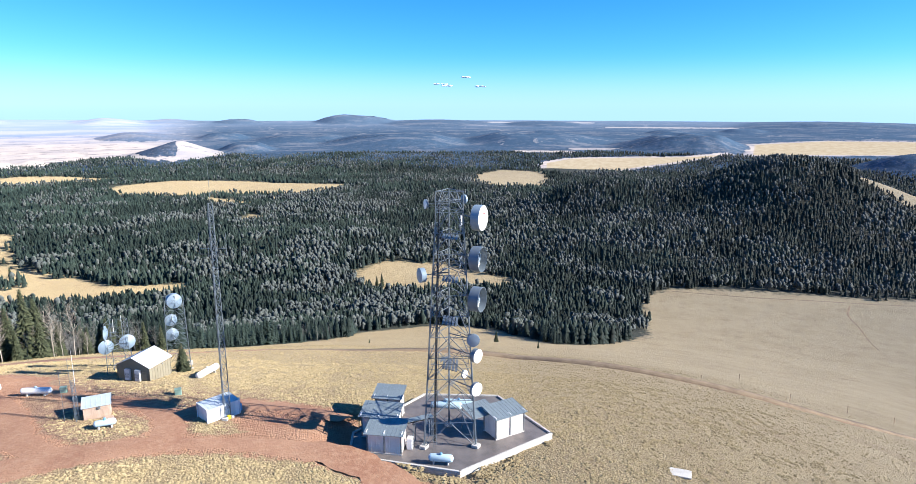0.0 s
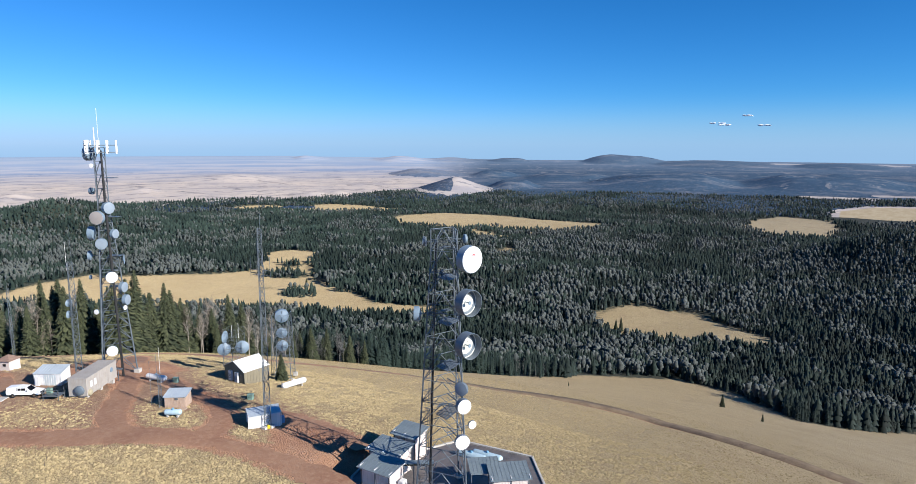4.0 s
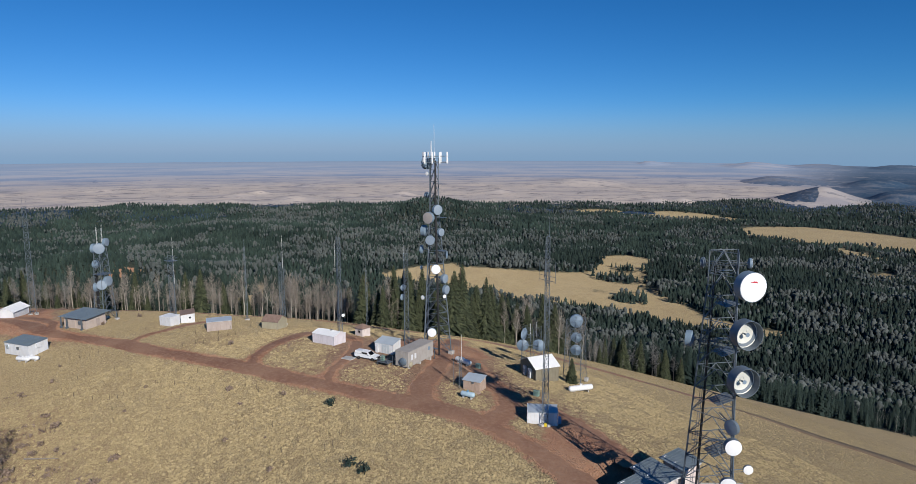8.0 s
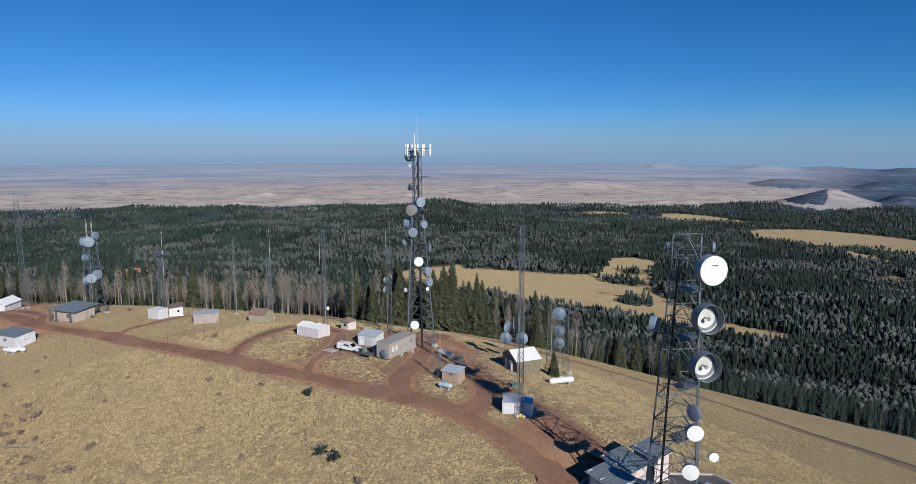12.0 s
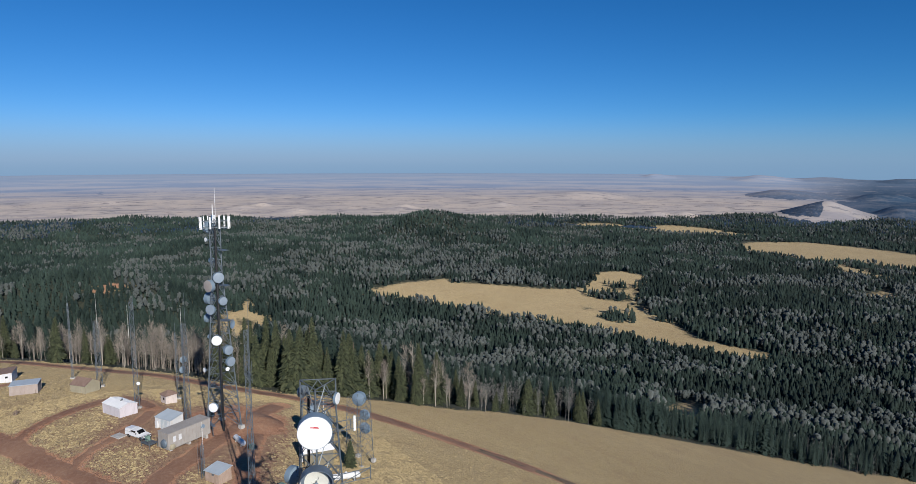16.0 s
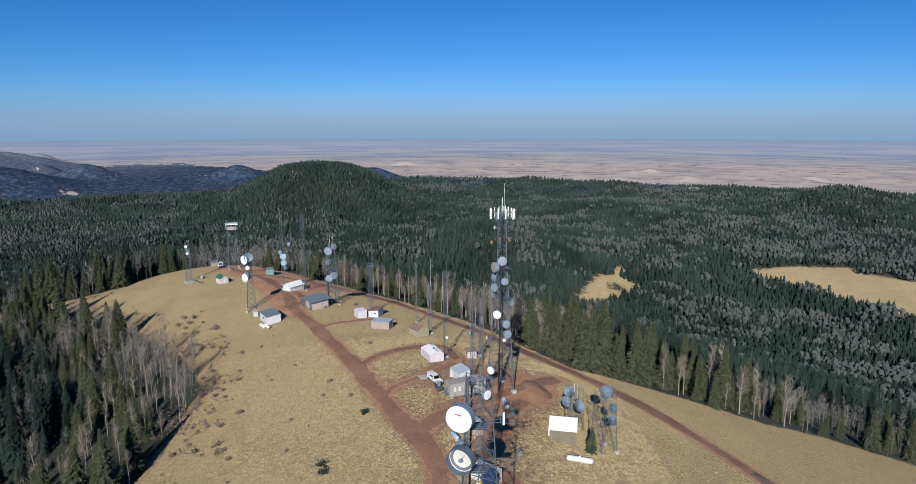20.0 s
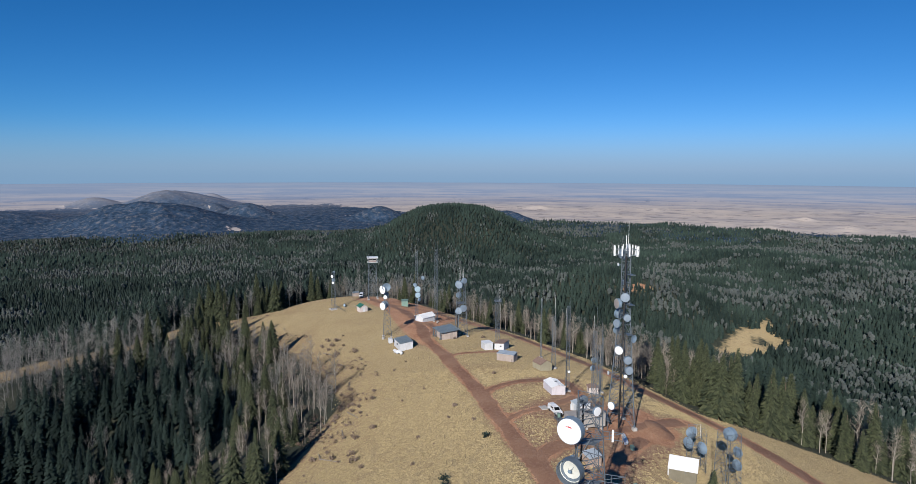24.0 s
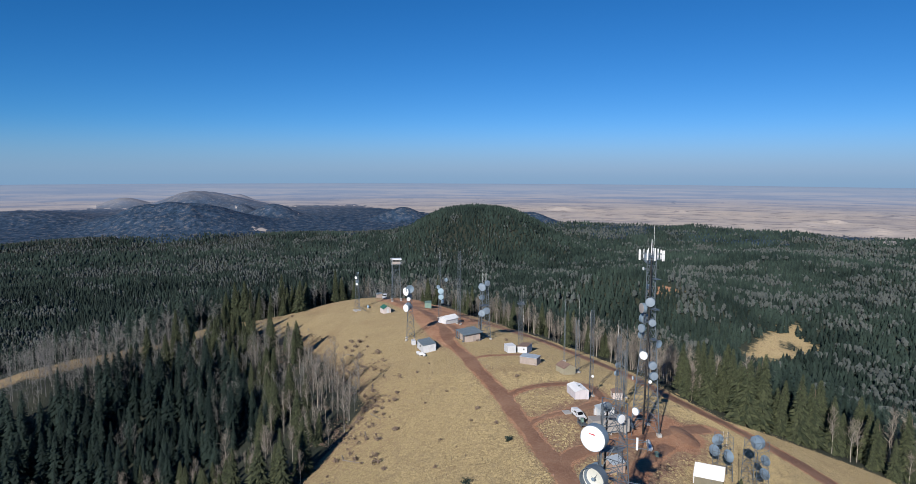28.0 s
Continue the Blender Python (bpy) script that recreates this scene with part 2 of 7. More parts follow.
def make_ground():
    """Dry bunch grass, bare red dirt and forest floor with the trees' shade in its colour, by two attributes of the
    sheet.
    """
    m, nt, bs = nodes_of("hill_ground")
    pos = nt.nodes.new("ShaderNodeNewGeometry").outputs["Position"]
    cover = nt.nodes.new("ShaderNodeAttribute")
    cover.attribute_name = "cover"
    sep = nt.nodes.new("ShaderNodeSeparateColor")
    nt.links.new(cover.outputs["Color"], sep.inputs[0])
    grass_f, dirt_f, thin_f = sep.outputs[0], sep.outputs[1], sep.outputs[2]
    n_big, n_mid, n_fine = noise_tex(nt, pos, 0.012, 5), noise_tex(nt, pos, 0.11, 5), noise_tex(nt, pos, 1.1, 5, 0.65)
    clump = noise_tex(nt, pos, 2.4, 4, 0.6)
    wob = node(nt, "ShaderNodeTexNoise", Scale=1.6, Detail=3.0)
    nt.links.new(pos, wob.inputs["Vector"])
    shift = nt.nodes.new("ShaderNodeVectorMath")
    shift.operation = "MULTIPLY_ADD"
    shift.inputs[1].default_value = (0.35, 0.35, 0.35)
    nt.links.new(wob.outputs["Color"], shift.inputs[0])
    nt.links.new(pos, shift.inputs[2])
    vor = nt.nodes.new("ShaderNodeTexVoronoi")
    vor.inputs["Scale"].default_value = 3.5
    vor.inputs["Randomness"].default_value = 1.0
    nt.links.new(shift.outputs[0], vor.inputs["Vector"])
    gap = vor.outputs["Distance"]
    g = mix(nt, ramp(nt, n_big, 0.4, 0.62), (0.33, 0.258, 0.135), (0.39, 0.31, 0.168))
    g = mix(nt, calc(nt, "MULTIPLY", ramp(nt, n_mid, 0.42, 0.66), 0.55), g, (0.26, 0.19, 0.102))
    g = mix(nt, calc(nt, "MULTIPLY", ramp(nt, n_fine, 0.45, 0.7), 0.6), g, (0.38, 0.305, 0.18))
    g = mix(nt, calc(nt, "MULTIPLY", ramp(nt, noise_tex(nt, pos, 0.6, 6, 0.75), 0.5, 0.64), 0.4), g, (0.215, 0.16, 0.086))
    # gaps between grass clumps darkened, their shade put into the colour
    g = mix(nt, calc(nt, "MULTIPLY", ramp(nt, gap, 0.36, 0.72), 0.6), g, (0.15, 0.105, 0.057))
    g = mix(nt, calc(nt, "MULTIPLY", ramp(nt, noise_tex(nt, pos, 4.6, 5, 0.8), 0.5, 0.62), 0.5), g, (0.20, 0.148, 0.08))
    g = mix(nt, calc(nt, "MULTIPLY", ramp(nt, noise_tex(nt, pos, 2.9, 6, 0.85), 0.52, 0.6), 0.5), g, (0.46, 0.375, 0.222))
    # grass paler towards the east: extra brightness put into its colour
    paler = calc(nt, "MULTIPLY", calc(nt, "SUBTRACT", 1.0, cover.outputs["Alpha"]), ramp(nt, noise_tex(nt, pos, 0.03, 5, 0.65), 0.2, 0.55))
    g = mix(nt, calc(nt, "MULTIPLY", paler, 0.45), g, (0.44, 0.355, 0.225))
    g = mix(nt, calc(nt, "MULTIPLY", ramp(nt, noise_tex(nt, pos, 0.045, 6, 0.7), 0.53, 0.66), 0.4), g, (0.215, 0.148, 0.083))
    bare = mix(nt, ramp(nt, n_fine, 0.4, 0.6), (0.24, 0.155, 0.1), (0.17, 0.1, 0.068))
    g = mix(nt, ramp(nt, calc(nt, "ADD", thin_f, calc(nt, "MULTIPLY", calc(nt, "SUBTRACT", n_fine, 0.5), 1.6)), 0.35, 0.75), g, bare)
    # near-black forest floor: shade under the trees put into the colour
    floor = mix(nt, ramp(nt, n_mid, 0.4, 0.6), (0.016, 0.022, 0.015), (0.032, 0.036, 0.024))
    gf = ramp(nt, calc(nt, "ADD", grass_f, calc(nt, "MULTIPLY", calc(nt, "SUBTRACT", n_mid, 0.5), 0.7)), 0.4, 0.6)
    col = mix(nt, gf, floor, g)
    df = ramp(nt, calc(nt, "ADD", dirt_f, calc(nt, "MULTIPLY", calc(nt, "SUBTRACT", n_fine, 0.5), 1.1)), 0.40, 0.62)
    col = mix(nt, df, col, dirt_colour(nt, pos))
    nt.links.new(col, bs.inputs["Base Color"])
    bs.inputs["Roughness"].default_value = 0.95
    bump_of(nt, bs, calc(nt, "SUBTRACT", calc(nt, "MULTIPLY", noise_tex(nt, pos, 3.4, 6, 0.75), 0.9), calc(nt, "MULTIPLY", gap, 0.55)), 1.0, 0.26)
    bs.inputs["Diffuse Roughness"].default_value = 1.0
    return m


def leafy(name, c1, c2, attr="tone", rough=0.8):
    m, nt, bs = nodes_of(name)
    a = nt.nodes.new("ShaderNodeAttribute")
    a.attribute_name = attr
    pos = nt.nodes.new("ShaderNodeNewGeometry").outputs["Position"]
    c = mix(nt, a.outputs["Fac"], c1, c2)
    c = mix(nt, calc(nt, "MULTIPLY", ramp(nt, noise_tex(nt, pos, 1.3, 3), 0.45, 0.7), 0.5), c, [v * 0.5 for v in c1])
    nt.links.new(c, bs.inputs["Base Color"])
    bs.inputs["Roughness"].default_value = rough
    bs.inputs["Specular IOR Level"].default_value = 0.25
    bs.inputs["Diffuse Roughness"].default_value = 1.0
    return m


GROUND = make_ground()
REDDIRT = make_dirt()
TRACKDIRT = make_track()
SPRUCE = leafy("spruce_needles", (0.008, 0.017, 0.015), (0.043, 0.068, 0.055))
ASPEN = leafy("bare_aspen_twigs", (0.15, 0.148, 0.142), (0.30, 0.29, 0.275))
# solid far crowns, toned down with a bluish haze tint in the colour
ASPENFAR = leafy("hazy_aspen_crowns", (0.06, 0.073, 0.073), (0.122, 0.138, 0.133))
# treeline aspens: copy of the twigs with sunlit warmth in the colour
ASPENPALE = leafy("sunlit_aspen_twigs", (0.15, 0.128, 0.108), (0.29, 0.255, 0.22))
BARK = surface("spruce_bark", (0.09, 0.065, 0.05), (0.15, 0.11, 0.085), 3, 0.9)
PALEBARK = surface("aspen_bark", (0.27, 0.245, 0.21), (0.43, 0.395, 0.345), 2, 0.85, 0, 0, (0.2, 0.18, 0.15))
GREYLOG = surface("weathered_log", (0.2, 0.175, 0.15), (0.3, 0.265, 0.23), 2, 0.9, 0, 0.2)
GRASSBLADE = leafy("dry_grass_blades", (0.235, 0.185, 0.1), (0.43, 0.342, 0.19))
SHRUB = leafy("dry_shrub", (0.16, 0.118, 0.095), (0.3, 0.225, 0.175))
# treeline spruces: lighter olive copy, sunlight put into the needle colour
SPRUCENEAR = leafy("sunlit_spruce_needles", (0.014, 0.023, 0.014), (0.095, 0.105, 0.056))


def make_backdrop():
    """Far plains and wooded mesas: cream grassland, blue-green woodland, long thin streaks of both towards the horizon;
    distance haze is put into the colours.
    """
    m, nt, bs = nodes_of("far_country")
    lay = nt.nodes.new("ShaderNodeAttribute")
    lay.attribute_name = "lay"
    lay = lay.outputs["Vector"]
    a = nt.nodes.new("ShaderNodeAttribute")
    a.attribute_name = "cover"
    sep = nt.nodes.new("ShaderNodeSeparateColor")
    nt.links.new(a.outputs["Color"], sep.inputs[0])
    broad, mid = noise_tex(nt, lay, 0.22, 5, 0.6), noise_tex(nt, lay, 0.9, 5, 0.65)
    plain = mix(nt, ramp(nt, broad, 0.38, 0.62), (0.57, 0.49, 0.43), (0.475, 0.42, 0.395))
    plain = mix(nt, calc(nt, "MULTIPLY", ramp(nt, mid, 0.5, 0.64), 0.45), plain, (0.50, 0.42, 0.35))
    bands, dashes = nt.nodes.new("ShaderNodeMapping"), nt.nodes.new("ShaderNodeMapping")
    bands.inputs["Scale"].default_value, dashes.inputs["Scale"].default_value = (0.05, 0.4, 1), (0.28, 1.3, 1)
    nt.links.new(lay, bands.inputs["Vector"]), nt.links.new(lay, dashes.inputs["Vector"])
    band, dash = noise_tex(nt, bands.outputs[0], 1.0, 5, 0.65), noise_tex(nt, dashes.outputs[0], 0.8, 5, 0.7)
    plain = mix(nt, calc(nt, "MULTIPLY", ramp(nt, band, 0.5, 0.6), 0.55), plain, (0.275, 0.265, 0.295))
    plain = mix(nt, calc(nt, "MULTIPLY", ramp(nt, dash, 0.545, 0.61), 0.75), plain, (0.17, 0.165, 0.185))
    # woodland blued with distance haze in the colour
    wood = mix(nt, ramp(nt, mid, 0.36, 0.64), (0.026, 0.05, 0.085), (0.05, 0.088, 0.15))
    speck = noise_tex(nt, nt.nodes.new("ShaderNodeNewGeometry").outputs["Position"], 0.045, 5, 0.8)
    wood = mix(nt, calc(nt, "MULTIPLY", ramp(nt, speck, 0.53, 0.62), 0.7), wood, (0.19, 0.18, 0.185))
    wood = mix(nt, calc(nt, "MULTIPLY", ramp(nt, speck, 0.47, 0.38), 0.7), wood, (0.016, 0.03, 0.05))
    mixed = calc(nt, "ADD", calc(nt, "MULTIPLY", broad, 0.55), calc(nt, "MULTIPLY", mid, 0.45))
    f = ramp(nt, calc(nt, "ADD", sep.outputs[0], calc(nt, "MULTIPLY", calc(nt, "SUBTRACT", mixed, 0.5), 2.6)), 0.46, 0.54)
    c = mix(nt, f, wood, plain)
    # distance haze put into the base colour, bluer for the north
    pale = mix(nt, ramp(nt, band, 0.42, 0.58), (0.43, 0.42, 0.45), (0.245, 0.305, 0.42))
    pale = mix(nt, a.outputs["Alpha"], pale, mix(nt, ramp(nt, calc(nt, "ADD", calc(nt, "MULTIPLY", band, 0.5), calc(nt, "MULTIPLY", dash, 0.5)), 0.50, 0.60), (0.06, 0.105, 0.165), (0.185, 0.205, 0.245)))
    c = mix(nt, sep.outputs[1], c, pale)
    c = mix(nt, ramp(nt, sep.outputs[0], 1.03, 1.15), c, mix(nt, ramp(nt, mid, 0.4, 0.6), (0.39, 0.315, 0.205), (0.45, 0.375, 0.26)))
    # horizon haze colour blended over the farthest land
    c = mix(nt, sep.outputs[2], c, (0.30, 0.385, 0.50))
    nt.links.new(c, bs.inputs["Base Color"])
    bs.inputs["Roughness"].default_value = 1.0
    bs.inputs["Specular IOR Level"].default_value = 0.0
    return m


FARLAND = make_backdrop()

# ---------------------------------------------------------------- the lie of the land
CREST = [(8, -2, -.2), (-20, 0, 1.4), (-45, -1, 2.6), (-75, -4, 2.9), (-105, -18, 2.2), (-140, -42, .8), (-180, -80, -.5), (-205, -100, -1.5)]
SPUR = [(-205, -100, -1.5), (-177, -148, -9), (-148, -204, -20), (-100, -260, -45)]
# x, y, height, spread, of the wooded hills around
DOME = (-2290, -450, 159, 290)         # the steep wooded dome to the west
HILLS = [(-1240, 45, 92, 190), (-2080, 1370, 62, 125), (-1980, 1340, 34, 220), (-1800, 560, 40, 300),
         (800, 1500, 122, 155), (455, 1610, 58, 165), (300, 1640, 28, 110), (1050, 1420, 46, 145), (740, 1230, 42, 170), (-330, 1150, 22, 160), (330, 1150, 20, 130)]
VALLEY = -236.0


def lattice_noise(x, y, scale, seed=0):
    """Smooth noise from 0 to 1, for arrays."""
    x, y = np.asarray(x, float) / scale + seed * 17.3, np.asarray(y, float) / scale - seed * 9.1
    i, j = np.floor(x), np.floor(y)
    u, v = x - i, y - j
    u, v = u * u * (3 - 2 * u), v * v * (3 - 2 * v)

    def hsh(a, b):
        s = np.sin(a * 127.1 + b * 311.7 + seed * 74.7) * 43758.5453
        return s - np.floor(s)
    return (hsh(i, j) * (1 - u) + hsh(i + 1, j) * u) * (1 - v) + (hsh(i, j + 1) * (1 - u) + hsh(i + 1, j + 1) * u) * v


def line_dist(x, y, pts):
    """Distance to a polyline of (x, y, ...)."""
    best = np.full(np.shape(x), 1e9)
    for a, b in zip(pts, pts[1:]):
        ux, uy = b[0] - a[0], b[1] - a[1]
        k = np.clip(((x - a[0]) * ux + (y - a[1]) * uy) / (ux * ux + uy * uy), 0, 1)
        best = np.minimum(best, np.hypot(x - a[0] - k * ux, y - a[1] - k * uy))
    return best


def height(x, y):
    x, y = np.asarray(x, float), np.asarray(y, float)
    top = np.full(x.shape, -1e4)
    for line in (CREST, SPUR):
        for a, b in zip(line, line[1:]):
            ux, uy = b[0] - a[0], b[1] - a[1]
            k = np.clip(((x - a[0]) * ux + (y - a[1]) * uy) / (ux * ux + uy * uy), 0, 1)
            d = np.hypot(x - a[0] - k * ux, y - a[1] - k * uy)
            top = np.maximum(top, a[2] + k * (b[2] - a[2]) - np.maximum(.33, .418 - .00008 * d) * (np.hypot(d, 40) - 40))
    r = np.hypot(x, y)
    far = np.clip((r - 500) / 800, 0, 1)
    low = VALLEY + np.maximum(0, r - 2600) * .0668 + far * (14 * (lattice_noise(x, y, 420, 3) - .5) + 13 * (lattice_noise(x, y, 190, 23) - .5))
    for hx, hy, hh, hs in HILLS:
        low = low + hh * np.exp(-((x - hx) ** 2 + (y - hy) ** 2) / (2 * hs * hs))
    low = low + DOME[2] * np.exp(-(np.hypot(x - DOME[0], y - DOME[1]) / DOME[3]) ** 3)
    m = np.maximum(top, low)
    return m + 30 * np.log(np.exp((top - m) / 30) + np.exp((low - m) / 30))


def inside(x, y, poly):
    """Which points lie in a polygon."""
    hit = np.zeros(np.shape(x), bool)
    for (x1, y1), (x2, y2) in zip(poly, poly[1:] + poly[:1]):
        c = (y1 > y) != (y2 > y)
        hit ^= c & (x < (x2 - x1) * (y - y1) / (y2 - y1 + 1e-9) + x1)
    return hit


def signed(x, y, poly):
    """Distance to a polygon's edge, positive inside."""
    d = line_dist(x, y, poly + poly[:1])
    return np.where(inside(x, y, poly), d, -d)


BALD = [(-116, 23), (-100, 34), (-101, 55), (-104, 90), (-116, 120), (-124, 160), (-118, 280), (-104, 400), (-95, 520), (-16, 610), (41, 560),
        (62, 470), (74, 395), (105, 428), (206, 580), (268, 814), (323, 851), (655, 800), (1500, 500), (1500, -1500), (0, -1500), (-20, -180),
        (-45, -66), (-71, -64), (-92, -64), (-112, -76), (-140, -103), (-166, -136), (-154, -184), (-128, -219), (-96, -256), (-110, -262), (-158, -205), (-190, -150),
        (-216, -128), (-237, -105), (-215, -64), (-188, -36), (-166, -14), (-148, 5)]
GREAT_MEADOW = [(-1152, 577), (-1197, 708), (-1189, 827), (-1131, 827), (-1000, 945), (-949, 1044), (-1051, 1200), (-1029, 1278), (-923, 1250), (-858, 1113),
                (-766, 1007), (-656, 957), (-544, 875), (-412, 885), (-398, 849), (-560, 802), (-661, 790), (-760, 757), (-893, 717), (-1013, 677)]
RED_SCAR = [(-1125, 82), (-1148, 132), (-1186, 158), (-1180, 118), (-1156, 88)]
MEADOWS = [
    GREAT_MEADOW,
    [(-1167, 2050), (-1027, 2245), (-794, 2247), (-397, 2165), (-385, 2037), (-528, 1953), (-572, 1731), (-640, 1690), (-829, 1890), (-1047, 1875)],
    [(-544, 1394), (-539, 1573), (-491, 1538), (-474, 1433)],
    [(-172, 946), (-128, 1031), (-24, 1032), (91, 924), (79, 880), (-38, 847), (-124, 839)],
    [(-913, 209), (-1068, 287), (-1135, 342), (-1022, 342), (-952, 308), (-899, 223)],
    [(-293, 460), (-339, 565), (-193, 373), (-203, 350)],
    [(50, 2300), (60, 2560), (190, 2700), (370, 2620), (350, 2400), (290, 2130), (150, 2090)],
    [(-2048, 1917), (-1901, 2061), (-1608, 2285), (-1210, 2348), (-1299, 2215), (-1658, 2130)],
    RED_SCAR,
    [(912, 1432), (964, 1273), (1054, 1183), (1321, 1200), (1221, 1402), (1105, 1447), (986, 1504)],
]
# centre lines of the dirt roads: half width, points
MAIN_ROAD = [(150, -190), (96, -136), (52, -82), (24, -42), (8, -21), (-4, -10), (-13, -4), (-20, -2.2), (-28, -1.6), (-36, -2.4), (-44, -5.2), (-53, -9.6), (-62, -13.5), (-72, -17.8), (-82, -21.8), (-95, -27.8),
           (-109, -35), (-118, -39), (-127, -44), (-140, -51), (-152, -55), (-170, -63), (-188, -73), (-202, -86), (-212, -96)]
NORTH_TRACK = [(-198, -84), (-197, -66), (-182, -44), (-165, -23), (-148, -8), (-128, 8), (-108, 22), (-92, 36), (-76, 52), (-58, 65), (-45, 73)]
EAST_TRACK = [(-58, 65), (-45, 73), (-28, 84), (-12, 90), (10, 94), (29, 85), (54, 73), (78, 66), (104, 70), (130, 82), (160, 100)]
ROADS = [
    (2.3, MAIN_ROAD),
    (1.6, [(-82, -22), (-88, -20), (-92.5, -15), (-96.5, -8), (-98, -2), (-93, 1), (-86, 2)]),
    (1.2, [(-117, -39), (-120.5, -34), (-122, -29), (-124.5, -24), (-126, -18)]),
    (2.4, [(-46, -6), (-53, -3), (-58, 3), (-66, 11), (-76, 20), (-84, 28)]),
    (2.2, [(-36, -2), (-38, 4), (-44, 8), (-51, 9.8), (-58, 13), (-66, 17)]),
    (3.4, NORTH_TRACK), (2.1, EAST_TRACK),
    (1.5, [(-64, -15), (-70, -12), (-74, -7), (-79, -2), (-86, 2)]),
    (1.8, [(-142, -51), (-150, -50), (-160, -54), (-166, -59)]),
    (2.4, [(-205, -88), (-215, -80), (-222, -84)]),
    (2.2, [(-38, 4), (-33, 9.4), (-26, 9.6), (-18, 7.6), (-14, 5)]),
]
YARDS = [RED_SCAR, [(-191, -82), (-165, -70), (-148, -61), (-130, -49), (-144, -50), (-160, -50), (-178, -47), (-195, -66)], [(-212, -102), (-190, -84), (-188, -60), (-200, -58), (-222, -74), (-226, -92)], [(-60, 6), (-64, 22), (-74, 26), (-84, 18), (-80, 8), (-70, 6)], [(-6, -8), (-16, 4), (-30, 12), (-36, 10), (-26, 0), (-14, -6)],
         [(-196, -84), (-206, -72), (-222, -78), (-222, -94), (-208, -102)], [(-150, -52), (-160, -48), (-168, -58), (-158, -64)]]


def sheet(name, radii, angles, cx, cy, lift, mat, cover):
    """A sheet of ground in rings round a centre, with its cover as a colour attribute."""
    rr, aa = np.meshgrid(radii, angles, indexing="ij")
    x, y = cx + rr * np.cos(aa), cy + rr * np.sin(aa)
    z = lift(x, y)
    nr, na = rr.shape
    idx = np.arange(nr * na).reshape(nr, na)
    q = np.stack([idx[:-1, :-1], idx[1:, :-1], idx[1:, 1:], idx[:-1, 1:]], -1).reshape(-1, 4)
    me = raw_mesh(name, np.stack([x, y, z], -1).reshape(-1, 3), q)
    col = me.attributes.new("cover", "FLOAT_COLOR", "POINT")
    col.data.foreach_set("color", np.stack((list(cover(x.ravel(), y.ravel())) + [np.ones(x.size)])[:4], -1).astype(np.float32).ravel())
    me.materials.append(mat)
    me.polygons.foreach_set("use_smooth", np.ones(len(q), bool))
    return new(name, me)


def raw_mesh(name, verts, faces):
    """A mesh from arrays, all faces with the same number of corners."""
    me = bpy.data.meshes.new(name)
    n, k = faces.shape
    me.vertices.add(len(verts))
    me.vertices.foreach_set("co", verts.astype(np.float32).ravel())
    me.loops.add(n * k)
    me.loops.foreach_set("vertex_index", faces.astype(np.int32).ravel())
    me.polygons.add(n)
    me.polygons.foreach_set("loop_start", np.arange(0, n * k, k, dtype=np.int32))
    me.update(calc_edges=True)
    return me


# clumps of trees out in the great meadow: x, y, radius
CLUMPS = [(-852, 1035, 34), (-905, 1110, 20), (-800, 905, 9), (-705, 895, 10), (-720, 870, 7), (-690, 1905, 60), (-600, 1830, 45), (-560, 1960, 35), (-992, 296, 13), (-760, 1010, 16)]


def open_land(x, y):
    """Signed reach of grass: positive in the open, negative in the woods."""
    s = signed(x, y, BALD)
    for p in MEADOWS:
        s = np.maximum(s, signed(x, y, p))
    for cx, cy, cr in CLUMPS:
        s = np.minimum(s, np.hypot((x - cx) * .7, y - cy) - cr)
    return s


def road_reach(x, y):
    s = np.full(np.shape(x), -50.0)
    for w, pts in ROADS:
        s = np.maximum(s, w - line_dist(x, y, pts))
    for p in YARDS:
        s = np.maximum(s, signed(x, y, p) * .6)
    return s


def ground_cover(x, y):
    s = open_land(x, y)
    near = np.clip(np.hypot(x + 70, y) / 25, 3, 40)
    d = road_reach(x, y)
    rough = np.clip((d + 5) / 8, 0, 1) * .55 + np.clip(1.3 - np.hypot((x + 62) / 40, (y - 12) / 18), 0, 1) * .5 + np.clip(1.3 - np.hypot((x + 78) / 30, (y + 5) / 15), 0, 1) * .42 + np.clip(1.2 - np.hypot((x + 150) / 26, (y + 52) / 14), 0, 1) * .4
    rough = rough + np.clip(1 - s / 30, 0, 1) * .5 * ((y < -25) & (x < -30))          # bare soil along the south treeline
    return np.clip(.5 + s / near * .5, 0, 1), np.clip(.5 + d / 2.4, 0, 1), rough, 1 - np.clip((x - 8) / 90, 0, 1)


GX, GY = -70.0, -8.0
PAD = [(.3, -5.2), (12.4, 3.8), (9.0, 9.6), (6.0, 15.0), (-5, 15.5), (-13.8, 4.0), (-13.6, .6), (-12.4, -1.9)]


def ground_lift(x, y):
    """The ground, cut level round the gravel pad."""
    return np.minimum(height(x, y), np.maximum(0, -signed(x, y, PAD) - .9) * .45 - .6)


fine = np.radians(np.concatenate([np.arange(40, 245, .32), np.arange(245, 400.1, 2.5)]))
rings = np.concatenate([[.01], np.arange(2, 250, 1.6), 250 * 1.0255 ** np.arange(1, 97)])
